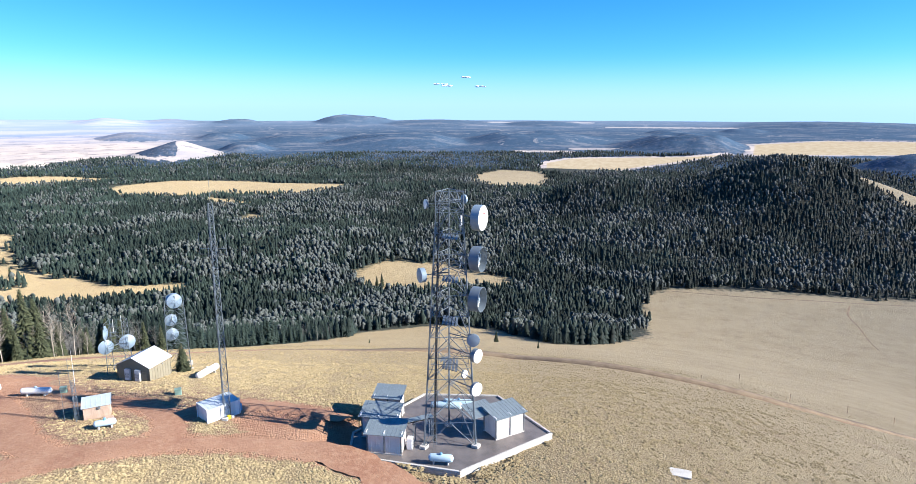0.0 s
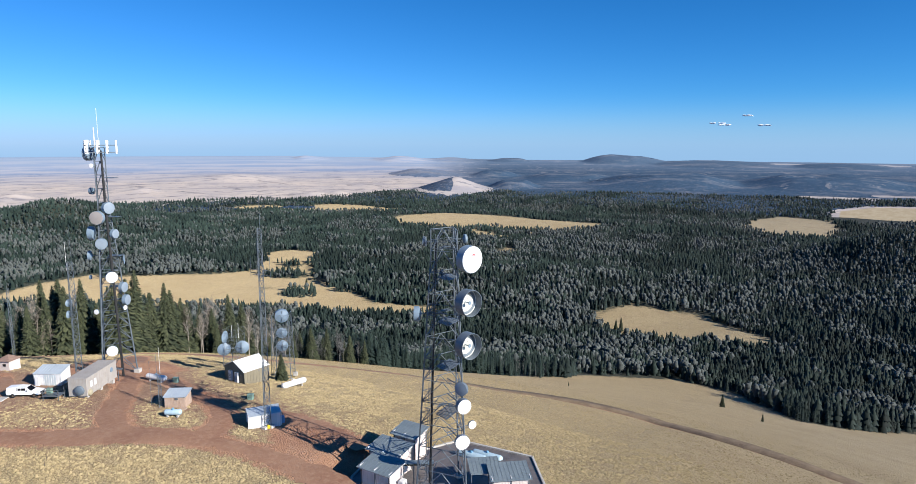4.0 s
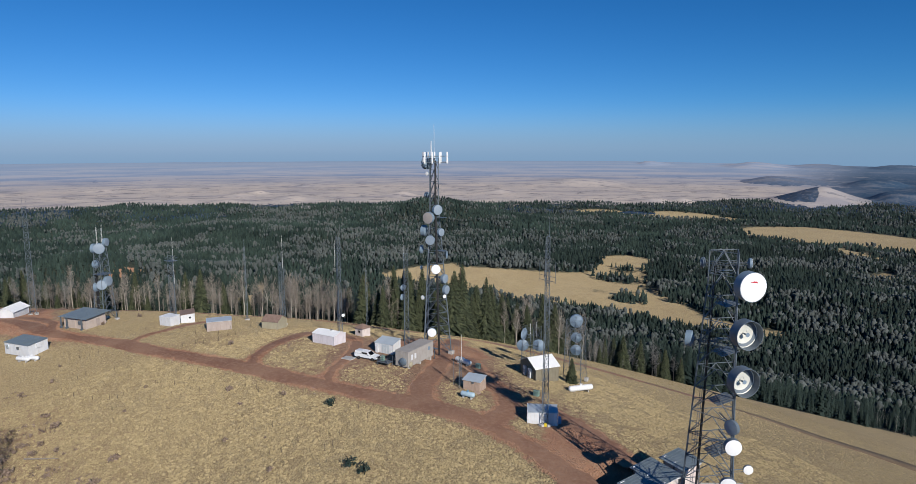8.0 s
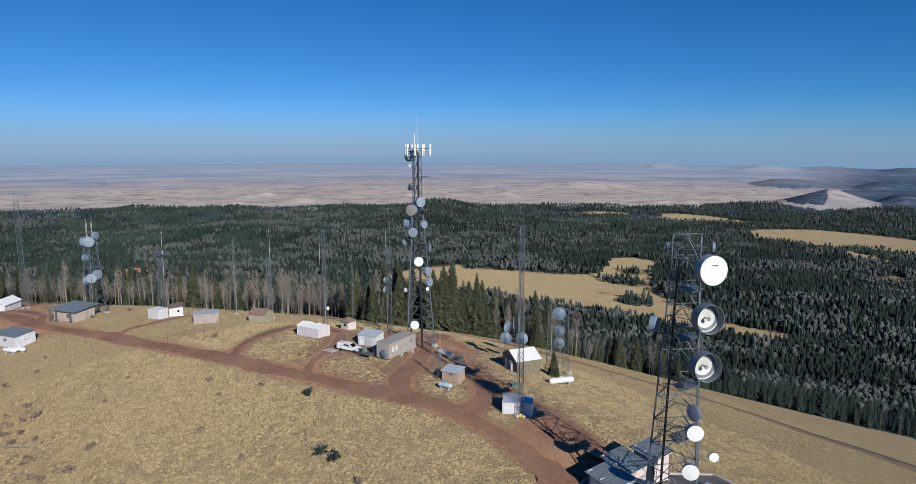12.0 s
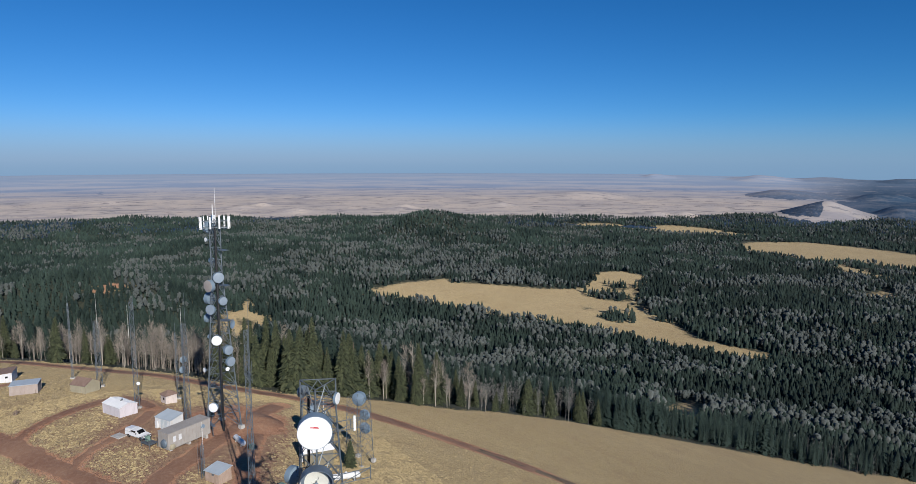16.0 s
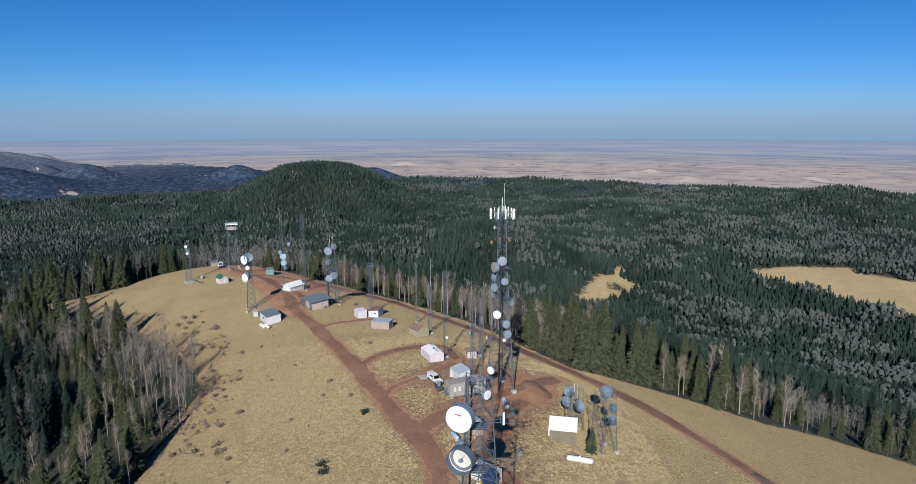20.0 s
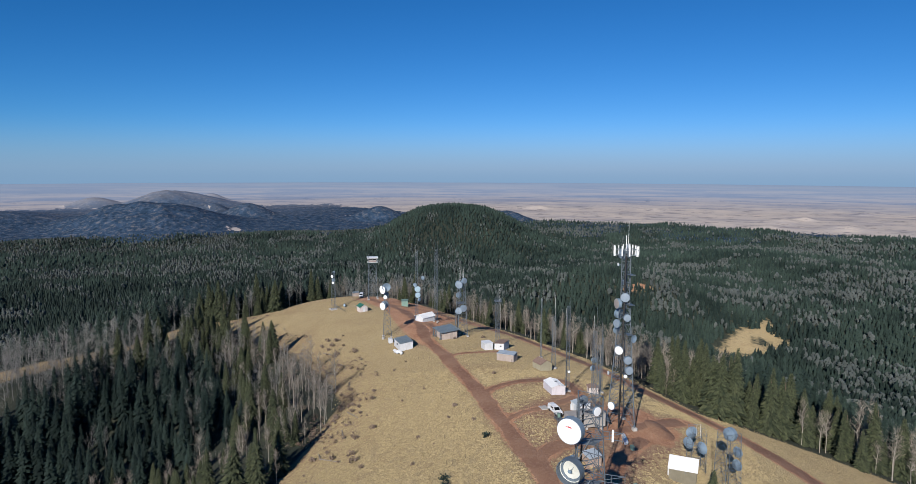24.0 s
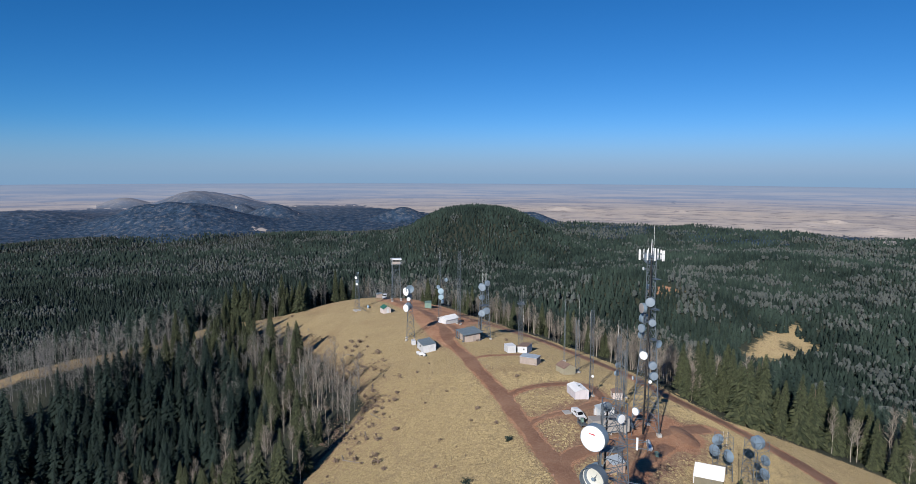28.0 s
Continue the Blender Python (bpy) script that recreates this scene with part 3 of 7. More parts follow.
tagged(sheet("ground", rings, fine, GX, GY, ground_lift, GROUND, ground_cover), "dry tan grass hilltop with bare red dirt and shade-darkened forest floor below", "ground", kind="structure")

# far country behind the woods: heading, distance, height, half widths (degrees) to either side, share of woodland
# colour on it
PLAIN_CONES = [(183.6, 3683, 40, 1.8, 1.8, 0), (173.3, 3675, 26, 1.7, 1.2, 0), (163.1, 3344, 27, 2.3, 1.4, 0), (161.6, 3450, 28, 1.1, 1.0, .5), (157.9, 3720, 30, .8, 1.2, 0),
               (164.5, 3390, 20, .7, .7, .5), (164.1, 3115, 30, 2.3, 2.1, 0), (158.9, 3204, 37, 2.0, 2.0, 0), (149.1, 3294, 36, 2.1, 1.3, 0), (157.8, 2880, 27, 1.5, 2.0, 0),
               (140.3, 3399, 28, 1.4, 1.4, 0), (133.0, 3851, 45, 4.9, 4.3, 0), (126.6, 3080, 44, 2.3, 2.1, 0), (124.4, 3100, 44, 1.8, 1.6, .5), (113.9, 3240, 80, 4.2, 4.0, .5)]
WEST_HILLS = [(217.4, 3158, 104, 6.6, 7.4, 1), (215.6, 3901, 83, 3.5, 5.4, 1), (209.3, 3438, 58, 2.4, 2.2, .8), (212.1, 3605, 41, 2.0, 1.4, 1), (220.9, 3962, 42, 2.0, 2.3, 1),
              (212.3, 4080, 46, 1.6, 1.7, 1), (198.0, 3259, 60, 2.6, 2.4, 1), (186.8, 3192, 51, 2.0, 2.6, 1), (228, 3500, 40, 5, 5, 1)]
NORTH_MESAS = [(69.3, 3525, 90, 7.3, 4.3, 1), (83.6, 3730, 61, 6.0, 7.4, .8), (94.4, 3641, 60, 8.3, 5.3, 1), (53.6, 3026, 62, 3.8, 3.4, 1), (65.9, 4310, 25, 1.8, 2.2, 1),
               (71.8, 4175, 25, 1.9, 1.9, 1), (117.1, 3990, 36, 2.6, 3.7, 1), (108.7, 3404, 50, 2.2, 2.8, 1), (110.3, 3926, 39, 2.3, 2.5, 1), (103, 3800, 40, 5, 4, 1)]
FAR_RIDGES = [(99.8, 4800, 62, 3.0, 4.9, 2), (82.4, 4637, 24, 3.6, 3.6, 2), (127.2, 4752, 22, .9, 2.0, 2), (118.9, 4732, 27, 2.2, 3.0, 2), (114.3, 4784, 19, 2.0, 2.7, 2), (108.9, 4777, 29, 2.2, 2.1, 2),
              (92, 4700, 22, 5, 5, 2), (60, 4600, 26, 6, 8, 2)]
FAR_HILLS = PLAIN_CONES + WEST_HILLS + NORTH_MESAS + FAR_RIDGES
# open grass among the far woods: heading, distance
FAR_MEADOWS = [[(79.6, 3220), (85, 3235), (85, 3300), (79.6, 3300)], [(68, 3400), (80, 3350), (80, 3400), (68, 3470)], [(82.5, 2640), (82.5, 2900), (80, 3060), (76, 3110), (70, 3190), (67, 3330), (66, 3270), (70, 2980), (75, 2700), (79, 2630)],
               [(65.4, 3230), (65.4, 3700), (60, 3950), (50, 4070), (50, 3480), (56, 3400)], [(96.5, 3560), (102.2, 3570), (102.2, 3650), (96.5, 3650)], [(78, 4700), (88, 4700), (88, 4790), (78, 4790)],
               [(54, 4480), (77, 4440), (77, 4500), (54, 4560)], [(210.2, 2890), (218, 2960), (218, 3050), (210.2, 2960)], [(196, 3330), (201, 3350), (201, 3375), (196, 3355)]]


def hill_shape(r, th, hill):
    a, d, h, wl, wr, wood = hill
    e = (th - a + 180) % 360 - 180
    deep = max(55, (wl + wr) * 26)
    q = np.hypot(e / np.where(e > 0, wl, wr), (r - d) / deep)
    if wood < .6:
        return np.clip(1 - np.sqrt(q * q + .02) * .95, 0, 1) ** 1.25 * 1.15, e
    if 60 < a < 112:                      # flat-topped mesas
        k = np.clip(1.45 - q * 1.35, 0, 1)
        return k * k * (3 - 2 * k), e
    return np.clip(1 - q * q * .55, 0, 1) ** 2.4, e


def far_open(r, th):
    """Reach of the far meadows, positive inside."""
    s = np.full(np.shape(r), -200.0)
    for p in FAR_MEADOWS:
        s = np.maximum(s, signed(th * 56.0, r, [(u * 56.0, v) for u, v in p]))
    return s


def far_height(x, y):
    r, th = np.hypot(x, y), np.degrees(np.arctan2(y, x)) % 360
    base = VALLEY + np.maximum(0, r - 2600) * .0668
    z = base + 2.0 * (lattice_noise(x, y, 160, 5) - .5) * np.clip((r - 2700) / 600, 0, 1)
    for hill in FAR_HILLS:
        shape, e = hill_shape(r, th, hill)
        z = np.maximum(z, base + hill[2] * (.7 if 60 < hill[0] < 112 else 1) * shape * (.55 if hill in PLAIN_CONES[:-1] else 1) * (.86 + (.2 * lattice_noise(x, y, 90, 8) + .1 * lattice_noise(x, y, 38, 9)) * (1 if hill[5] > .6 else .3)))
    swell = np.clip((r - 4150) / 750, 0, 1)
    return z + (9 + 30 * np.clip((th - 108) / 22, 0, 1)) * swell ** 2 * (3 - 2 * swell) - np.clip((2740 - r) / 40, 0, 1) * 14


def plain_edge(th):
    """How far the woods reach before the open plains, by heading."""
    return 2960 + np.clip((th - 150) / 30, 0, 1) * 180 + np.clip((128 - th) / 14, 0, 1) * 400 + np.clip((118 - th) / 8, 0, 1) * 500 + np.clip((th - 190) / 12, 0, 1) * 700


def far_cover(x, y):
    r, th = np.hypot(x, y), np.degrees(np.arctan2(y, x)) % 360
    edge = plain_edge(th)
    north, west = np.clip((117 - th) / 6, 0, 1), np.clip((th - 200) / 6, 0, 1)
    p = np.clip(.5 + (r - edge) / 220, 0, 1) * (1 - .72 * north)
    p = p - .38 * np.clip((r - 3950) / 250, 0, 1) * (1 - north)          # streaks of woodland far out
    p = np.maximum(p, np.clip(.5 + far_open(r, th) / 60, 0, 1.2))
    for hill in FAR_HILLS:
        shape, e = hill_shape(r, th, hill)
        on = np.clip(shape * 5, 0, 1)
        if hill[5] >= 1:
            p = p * (1 - on) + on * .08
        elif hill[5] > .6:
            p = p * (1 - on) + on * .24
        elif hill is PLAIN_CONES[-1]:
            # one flank of the big cone takes the dark woodland colour
            flank = np.clip((e if hill[5] == .5 else -e) * 3 + .2, 0, 1) * np.clip(shape * 5 - .6, 0, 1)
            p = np.maximum(p, on) * (1 - flank) + flank * .05
        else:
            p = np.maximum(p, on)
    ridge = sum(np.clip(hill_shape(r, th, h)[0] * 6, 0, 1) for h in FAR_RIDGES)
    # painted haze grows with distance: a pale tint, then a veil at the horizon
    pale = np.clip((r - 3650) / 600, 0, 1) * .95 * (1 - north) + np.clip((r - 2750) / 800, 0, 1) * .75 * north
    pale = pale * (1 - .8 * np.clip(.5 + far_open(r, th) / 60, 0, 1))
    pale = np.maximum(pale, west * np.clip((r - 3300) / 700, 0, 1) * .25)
    haze_veil = np.clip((r - 4100) / 700, 0, 1) ** 1.3 * .85 * (1 - .6 * north)
    return np.clip(p, 0, 1.2), np.clip(np.maximum(pale, ridge * .55), 0, 1), np.clip(haze_veil * (1 - .6 * np.clip(ridge, 0, 1)), 0, 1), north


far_rings = np.concatenate([np.arange(2650, 3700, 17), np.arange(3700, 4905, 24)])
far_ang = np.radians(np.concatenate([np.arange(40, 245, .25), np.arange(245, 400.1, 2.5)]))
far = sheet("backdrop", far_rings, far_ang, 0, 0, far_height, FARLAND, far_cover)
lr, la = np.meshgrid(far_rings, far_ang, indexing="ij")
lay = far.data.attributes.new("lay", "FLOAT_VECTOR", "POINT")
lay.data.foreach_set("vector", np.stack([np.degrees(la) * 2.2, lr / 42, lr * 0], -1).astype(np.float32).ravel())
tagged(far, "far tan plains with wooded mesas and cones, blue haze in their colour", "distant plains", kind="structure")


# ---------------------------------------------------------------- shapes
def quadbox(bm, c, s, yaw=0.0, taper=1.0):
    """A box of size s round c, turned by yaw degrees, its top narrowed by taper."""
    cy, sy = math.cos(radians(yaw)), math.sin(radians(yaw))
    vs = []
    for dz in (-.5, .5):
        k = taper if dz > 0 else 1
        for dx, dy in ((-.5, -.5), (.5, -.5), (.5, .5), (-.5, .5)):
            px, py = dx * s[0] * k, dy * s[1] * k
            vs.append(bm.verts.new((c[0] + px * cy - py * sy, c[1] + px * sy + py * cy, c[2] + dz * s[2])))
    for f in ((3, 2, 1, 0), (4, 5, 6, 7), (0, 1, 5, 4), (1, 2, 6, 5), (2, 3, 7, 6), (3, 0, 4, 7)):
        bm.faces.new([vs[i] for i in f])


def tube(bm, p, q, r0, r1=None, n=6, caps=True):
    """A round bar from p to q."""
    p, q = Vector(p), Vector(q)
    d = (q - p).normalized()
    u = d.orthogonal().normalized()
    v = d.cross(u)
    r1 = r0 if r1 is None else r1
    a = [bm.verts.new(p + (u * math.cos(t) + v * math.sin(t)) * r0) for t in (2 * math.pi * i / n for i in range(n))]
    b = [bm.verts.new(q + (u * math.cos(t) + v * math.sin(t)) * r1) for t in (2 * math.pi * i / n for i in range(n))]
    for i in range(n):
        bm.faces.new((a[i], a[(i + 1) % n], b[(i + 1) % n], b[i]))
    if caps:
        bm.faces.new(a[::-1])
        bm.faces.new(b)


def lathe(bm, rows, axis_at, turn, n=28, close=False):
    """Rings (distance along the axis, radius) round an axis; turn is a rotation matrix that maps z to the axis."""
    rings_ = []
    for h, r in rows:
        rings_.append([bm.verts.new(Vector(axis_at) + turn @ Vector((r * math.cos(2 * math.pi * i / n), r * math.sin(2 * math.pi * i / n), h))) for i in range(n)]
                      if r > 1e-4 else [bm.verts.new(Vector(axis_at) + turn @ Vector((0, 0, h)))])
    for a, b in zip(rings_, rings_[1:]):
        for i in range(n):
            c = [a[i % len(a)], a[(i + 1) % len(a)], b[(i + 1) % len(b)], b[i % len(b)]]
            c = [v for k, v in enumerate(c) if v not in c[:k]]
            if len(c) > 2:
                bm.faces.new(c)
    if close:
        for rg in (rings_[0], rings_[-1]):
            if len(rg) > 2:
                bm.faces.new(rg)


def part(name, bm, material, parent=None, label="", smooth=False):
    me = bpy.data.meshes.new(name)
    bmesh.ops.recalc_face_normals(bm, faces=bm.faces)
    bm.to_mesh(me)
    bm.free()
    me.materials.append(material)
    if smooth:
        me.polygons.foreach_set("use_smooth", np.ones(len(me.polygons), bool))
        me.set_sharp_from_angle(angle=radians(40))
    ob = new(name, me)
    ob.parent = parent
    return tagged(ob, label)


def boxes(name, items, material, parent, label="", bevel=0.0):
    """One part of boxes: (centre, size[, yaw])."""
    bm = bmesh.new()
    for it in items:
        quadbox(bm, *it)
    if bevel:
        bmesh.ops.bevel(bm, geom=bm.edges[:], offset=bevel, segments=1, affect="EDGES")
    return part(name, bm, material, parent, label)


def thing(name, label, category, x, y, yaw=0.0, z=None, group=""):
    ob = new(name)
    ob.empty_display_size = .3
    ob.matrix_basis = pose(x, y, float(height(x, y)) if z is None else z, 0, 0, yaw)
    return tagged(ob, label, category, group)


def gz(x, y):
    return float(height(x, y))

# ---------------------------------------------------------------- woods
rng = np.random.default_rng(7)


def spruce_template(tiers, spikes, seed, droop=.18, trunk=True, wide=.235):
    """Stacked ragged skirts of boughs round a stem, one unit high."""
    r = np.random.default_rng(seed)
    vs, fs = [], []
    for k in range(tiers):
        z0 = .08 + .86 * (k / tiers) ** .95
        top = min(1.0, z0 + 1.35 / tiers + .05)
        rad = wide * (1 - (k / tiers) ** 1.25 * .92) * r.uniform(.82, 1.15)
        c = len(vs)
        vs.append((r.normal(0, .006), r.normal(0, .006), top))
        turn = r.uniform(0, 6.28)
        m = spikes * 2
        for i in range(m):
            q = rad * (r.uniform(.85, 1.2) if i % 2 == 0 else r.uniform(.58, .8))
            a = turn + 2 * math.pi * (i + r.uniform(-.25, .25)) / m
            vs.append((q * math.cos(a), q * math.sin(a), z0 - (droop * rad if i % 2 == 0 else -droop * rad * .6) + r.normal(0, .008)))
        for i in range(m):
            fs.append((c, c + 1 + i, c + 1 + (i + 1) % m))
    if trunk:
        c = len(vs)
        for i in range(3):
            vs.append((.018 * math.cos(2.1 * i), .018 * math.sin(2.1 * i), -.03))
        vs.append((0, 0, .4))
        fs += [(c, c + 1, c + 3), (c + 1, c + 2, c + 3), (c + 2, c, c + 3)]
    return np.array(vs), np.array(fs)


def bough_template(n, seed, wide=.19):
    """A spruce of single drooping boughs set round a stem in a ragged cone, over a darker core."""
    r = np.random.default_rng(seed)
    vs, fs = [], []
    lean = r.normal(0, .02, 2)
    for k in range(n):
        z = .05 + .93 * ((k + r.random()) / n) ** .88
        rad = (wide * (1 - z) ** .82 + .012) * r.uniform(.68, 1.2)
        a = k * 2.4 + r.uniform(-.5, .5)
        ca, sa_ = math.cos(a), math.sin(a)
        w = rad * r.uniform(.17, .34) * min(1, (150 / n) ** .4) + .005
        ox, oy = lean * z
        up = rad * r.uniform(.05, .35)
        c = len(vs)
        vs += [(ox + rad * .08 * ca, oy + rad * .08 * sa_, z + up), (ox + rad * .62 * ca - w * sa_, oy + rad * .62 * sa_ + w * ca, z - rad * r.uniform(.0, .25)),
               (ox + rad * ca, oy + rad * sa_, z - rad * r.uniform(.1, .45)), (ox + rad * .62 * ca + w * sa_, oy + rad * .62 * sa_ - w * ca, z - rad * r.uniform(.0, .25))]
        fs += [(c, c + 1, c + 2), (c, c + 2, c + 3)]
    c = len(vs)
    for i in range(6):
        vs.append((wide * .42 * math.cos(i * 1.047), wide * .42 * math.sin(i * 1.047), .1))
    vs.append((lean[0], lean[1], .93))
    fs += [(c + i, c + (i + 1) % 6, c + 6) for i in range(6)]
    return np.array(vs), np.array(fs)


def round_template(sides, seed):
    """A fuller fir crown with a blunt, uneven outline, one unit high."""
    r = np.random.default_rng(seed)
    vs, fs = [], []
    levels = ((.08, .13), (.3, .24), (.55, .2), (.8, .11))
    for z, q in levels:
        for i in range(sides):
            a = 2 * math.pi * (i + z * 3) / sides
            k = q * r.uniform(.7, 1.3)
            vs.append((k * math.cos(a), k * math.sin(a), z + r.normal(0, .035)))
    vs.append((r.normal(0, .02), r.normal(0, .02), 1.0))
    for lv in range(3):
        for i in range(sides):
            a, b = lv * sides + i, lv * sides + (i + 1) % sides
            fs += [(a, b, b + sides), (a, b + sides, a + sides)]
    for i in range(sides):
        fs.append((3 * sides + i, 3 * sides + (i + 1) % sides, 4 * sides))
    return np.array(vs), np.array(fs)


def puff_template(sides, seed):
    """The rounded hazy crown of a bare aspen seen from afar, one unit high, on a thin stem."""
    r = np.random.default_rng(seed)
    vs, fs = [(0.0, 0.0, 0.0), (.02, 0.0, 0.0)], []
    for z, q in ((.34, .07), (.52, .21), (.76, .22), (.93, .12)):
        for i in range(sides):
            a = 2 * math.pi * (i + z * 4) / sides
            k = q * r.uniform(.6, 1.35)
            vs.append((k * math.cos(a), k * math.sin(a), z + r.normal(0, .04)))
    vs.append((r.normal(0, .04), r.normal(0, .04), 1.0))
    for lv in range(3):
        for i in range(sides):
            a, b = 2 + lv * sides + i, 2 + lv * sides + (i + 1) % sides
            fs += [(a, b, b + sides), (a, b + sides, a + sides)]
    fs += [(2 + 3 * sides + i, 2 + 3 * sides + (i + 1) % sides, 2 + 4 * sides) for i in range(sides)]
    fs.append((0, 1, 2))
    return np.array(vs), np.array(fs)


def aspen_template(twigs, seed):
    """A bare aspen, one unit high: pale stem, limbs that rise, thin sprays of twigs."""
    r = np.random.default_rng(seed)
    vs, fs = [], []

    def blade(p, q, w):
        p, q = np.array(p), np.array(q)
        side = np.cross(q - p, r.normal(size=3))
        side = side / (np.linalg.norm(side) + 1e-9) * w
        c = len(vs)
        vs.extend([p - side, p + side, q])
        fs.append((c, c + 1, c + 2))
    for i in range(3):
        a = 2.1 * i
        blade((.006 * math.cos(a), .006 * math.sin(a), -.02), (r.normal(0, .03), r.normal(0, .03), .95), .0045)
    for i in range(twigs):
        z = r.uniform(.32, .95)
        a = r.uniform(0, 6.28)
        ln = .2 * (1.15 - z) ** .6 * r.uniform(.5, 1.1)
        e = np.array((ln * math.cos(a), ln * math.sin(a), z + ln * r.uniform(.6, 1.3)))
        blade((0, 0, z), e, .0032)
        for _ in range(3):
            s = np.array((0, 0, z)) + (e - (0, 0, z)) * r.uniform(.4, 1)
            blade(s, s + r.normal(0, .05, 3) + (0, 0, .06), .0026)
    return np.array(vs), np.array(fs)


def scatter(name, spots, templates, mat, label, category, tone_lo=0.0, tone_hi=1.0, squash=(.8, 1.25)):
    """Many plants joined into one object: spots are rows of x, y, z, height."""
    if not len(spots):
        return
    verts, faces, tones = [], [], []
    base = 0
    pick = rng.integers(0, len(templates), len(spots))
    for k, (tv, tf) in enumerate(templates):
        s = spots[pick == k]
        n = len(s)
        a, wide = rng.uniform(0, 6.283, n), rng.uniform(*squash, n)
        ca, sa_ = np.cos(a)[:, None], np.sin(a)[:, None]
        sc = (s[:, 3] * wide)[:, None]
        x = (tv[:, 0] * ca - tv[:, 1] * sa_) * sc + s[:, 0:1]
        y = (tv[:, 0] * sa_ + tv[:, 1] * ca) * sc + s[:, 1:2]
        z = tv[:, 2] * s[:, 3:4] + s[:, 2:3]
        verts.append(np.stack([x, y, z], -1).reshape(-1, 3))
        faces.append((tf[None] + (base + np.arange(n) * len(tv))[:, None, None]).reshape(-1, 3))
        patch = 1.3 * lattice_noise(s[:, 0], s[:, 1], 75, 31) - .4 + .5 * (rng.random(n) - .5)
        tones.append(np.repeat(np.clip(tone_lo + (tone_hi - tone_lo) * (.5 * patch + .55 * rng.random(n)), 0, 1), len(tv)))
        base += n * len(tv)
    me = raw_mesh(name, np.concatenate(verts), np.concatenate(faces))
    t = me.attributes.new("tone", "FLOAT", "POINT")
    t.data.foreach_set("value", np.concatenate(tones).astype(np.float32))
    me.materials.append(mat)
    return tagged(new(name, me), label, category, kind="stuff")


def tree_spots(step, d0, d1, size, last=242, jitter=.48):
    """Jittered spots in the woods between two distances from the hilltop, with tree heights and a wood-type noise."""
    n = int(d1 * 2 / step) + 1
    gx, gy = np.meshgrid(np.arange(n) * step - d1, np.arange(n) * step - d1)
    x = gx.ravel() + rng.uniform(-jitter, jitter, gx.size) * step - 40
    y = gy.ravel() + rng.uniform(-jitter, jitter, gx.size) * step + 20
    d = np.hypot(x + 40, y - 20)
    th = np.degrees(np.arctan2(y - 20, x + 40)) % 360
    ok = (d >= d0) & (d < d1) & ((th > 44) & (th < last)) & (np.hypot(x, y) < np.minimum(3230 - np.clip((th - 193) / 7, 0, 1) * 420, plain_edge(th) - 20 + 60 * lattice_noise(x, y, 90, 15)))
    x, y, d = x[ok], y[ok], d[ok]
    s = np.maximum(open_land(x, y), far_open(np.hypot(x, y), np.degrees(np.arctan2(y, x)) % 360) if d1 > 2000 else -1e3)
    ragged = (lattice_noise(x, y, 14, 2) - .5) * np.clip(d / 40, 4, 40) + (lattice_noise(x, y, 70, 4) - .5) * np.clip(d / 25, 0, 40)
    ok = s < ragged - 1
    x, y, d, s = x[ok], y[ok], d[ok], s[ok]
    kind = lattice_noise(x, y, 230, 11) * .2 + lattice_noise(x, y, 75, 12) * .32 + lattice_noise(x, y, 30, 13) * .32 + rng.uniform(-.07, .15, len(x))
    kind -= .2 * np.exp(-((x + 2290) ** 2 + (y + 450) ** 2) / 130000) + .14 * np.exp(-((x + 1240) ** 2 + (y - 45) ** 2) / 90000)
    hgt = size * (.45 + .75 * rng.random(len(x)) ** .8) * (.8 + .4 * lattice_noise(x, y, 60, 21))
    return np.stack([x, y, height(x, y), hgt], -1), kind, s


SP_MID = [bough_template(46, 20 + i, .15 + .018 * i) for i in range(5)]
SP_FAR = [spruce_template(4, 5, 30 + i, .12, False, .19 + .025 * i) for i in range(5)] + [round_template(5, 35)]
SP_TINY = [spruce_template(3, 3, 40 + i, .1, False, .21 + .025 * i) for i in range(5)]
SP_SPECK = [spruce_template(1, 3, 47 + i, .1, False, .33) for i in range(5)]
SP_CLOSE = [bough_template(200, 80 + i, .16 + .02 * i) for i in range(5)]
AS_NEAR = [aspen_template(34, 50 + i) for i in range(6)]
AS_MID = [aspen_template(9, 60 + i) for i in range(3)]
AS_FAR = [puff_template(5, 70 + i) for i in range(6)]
NEAR_TREES = []
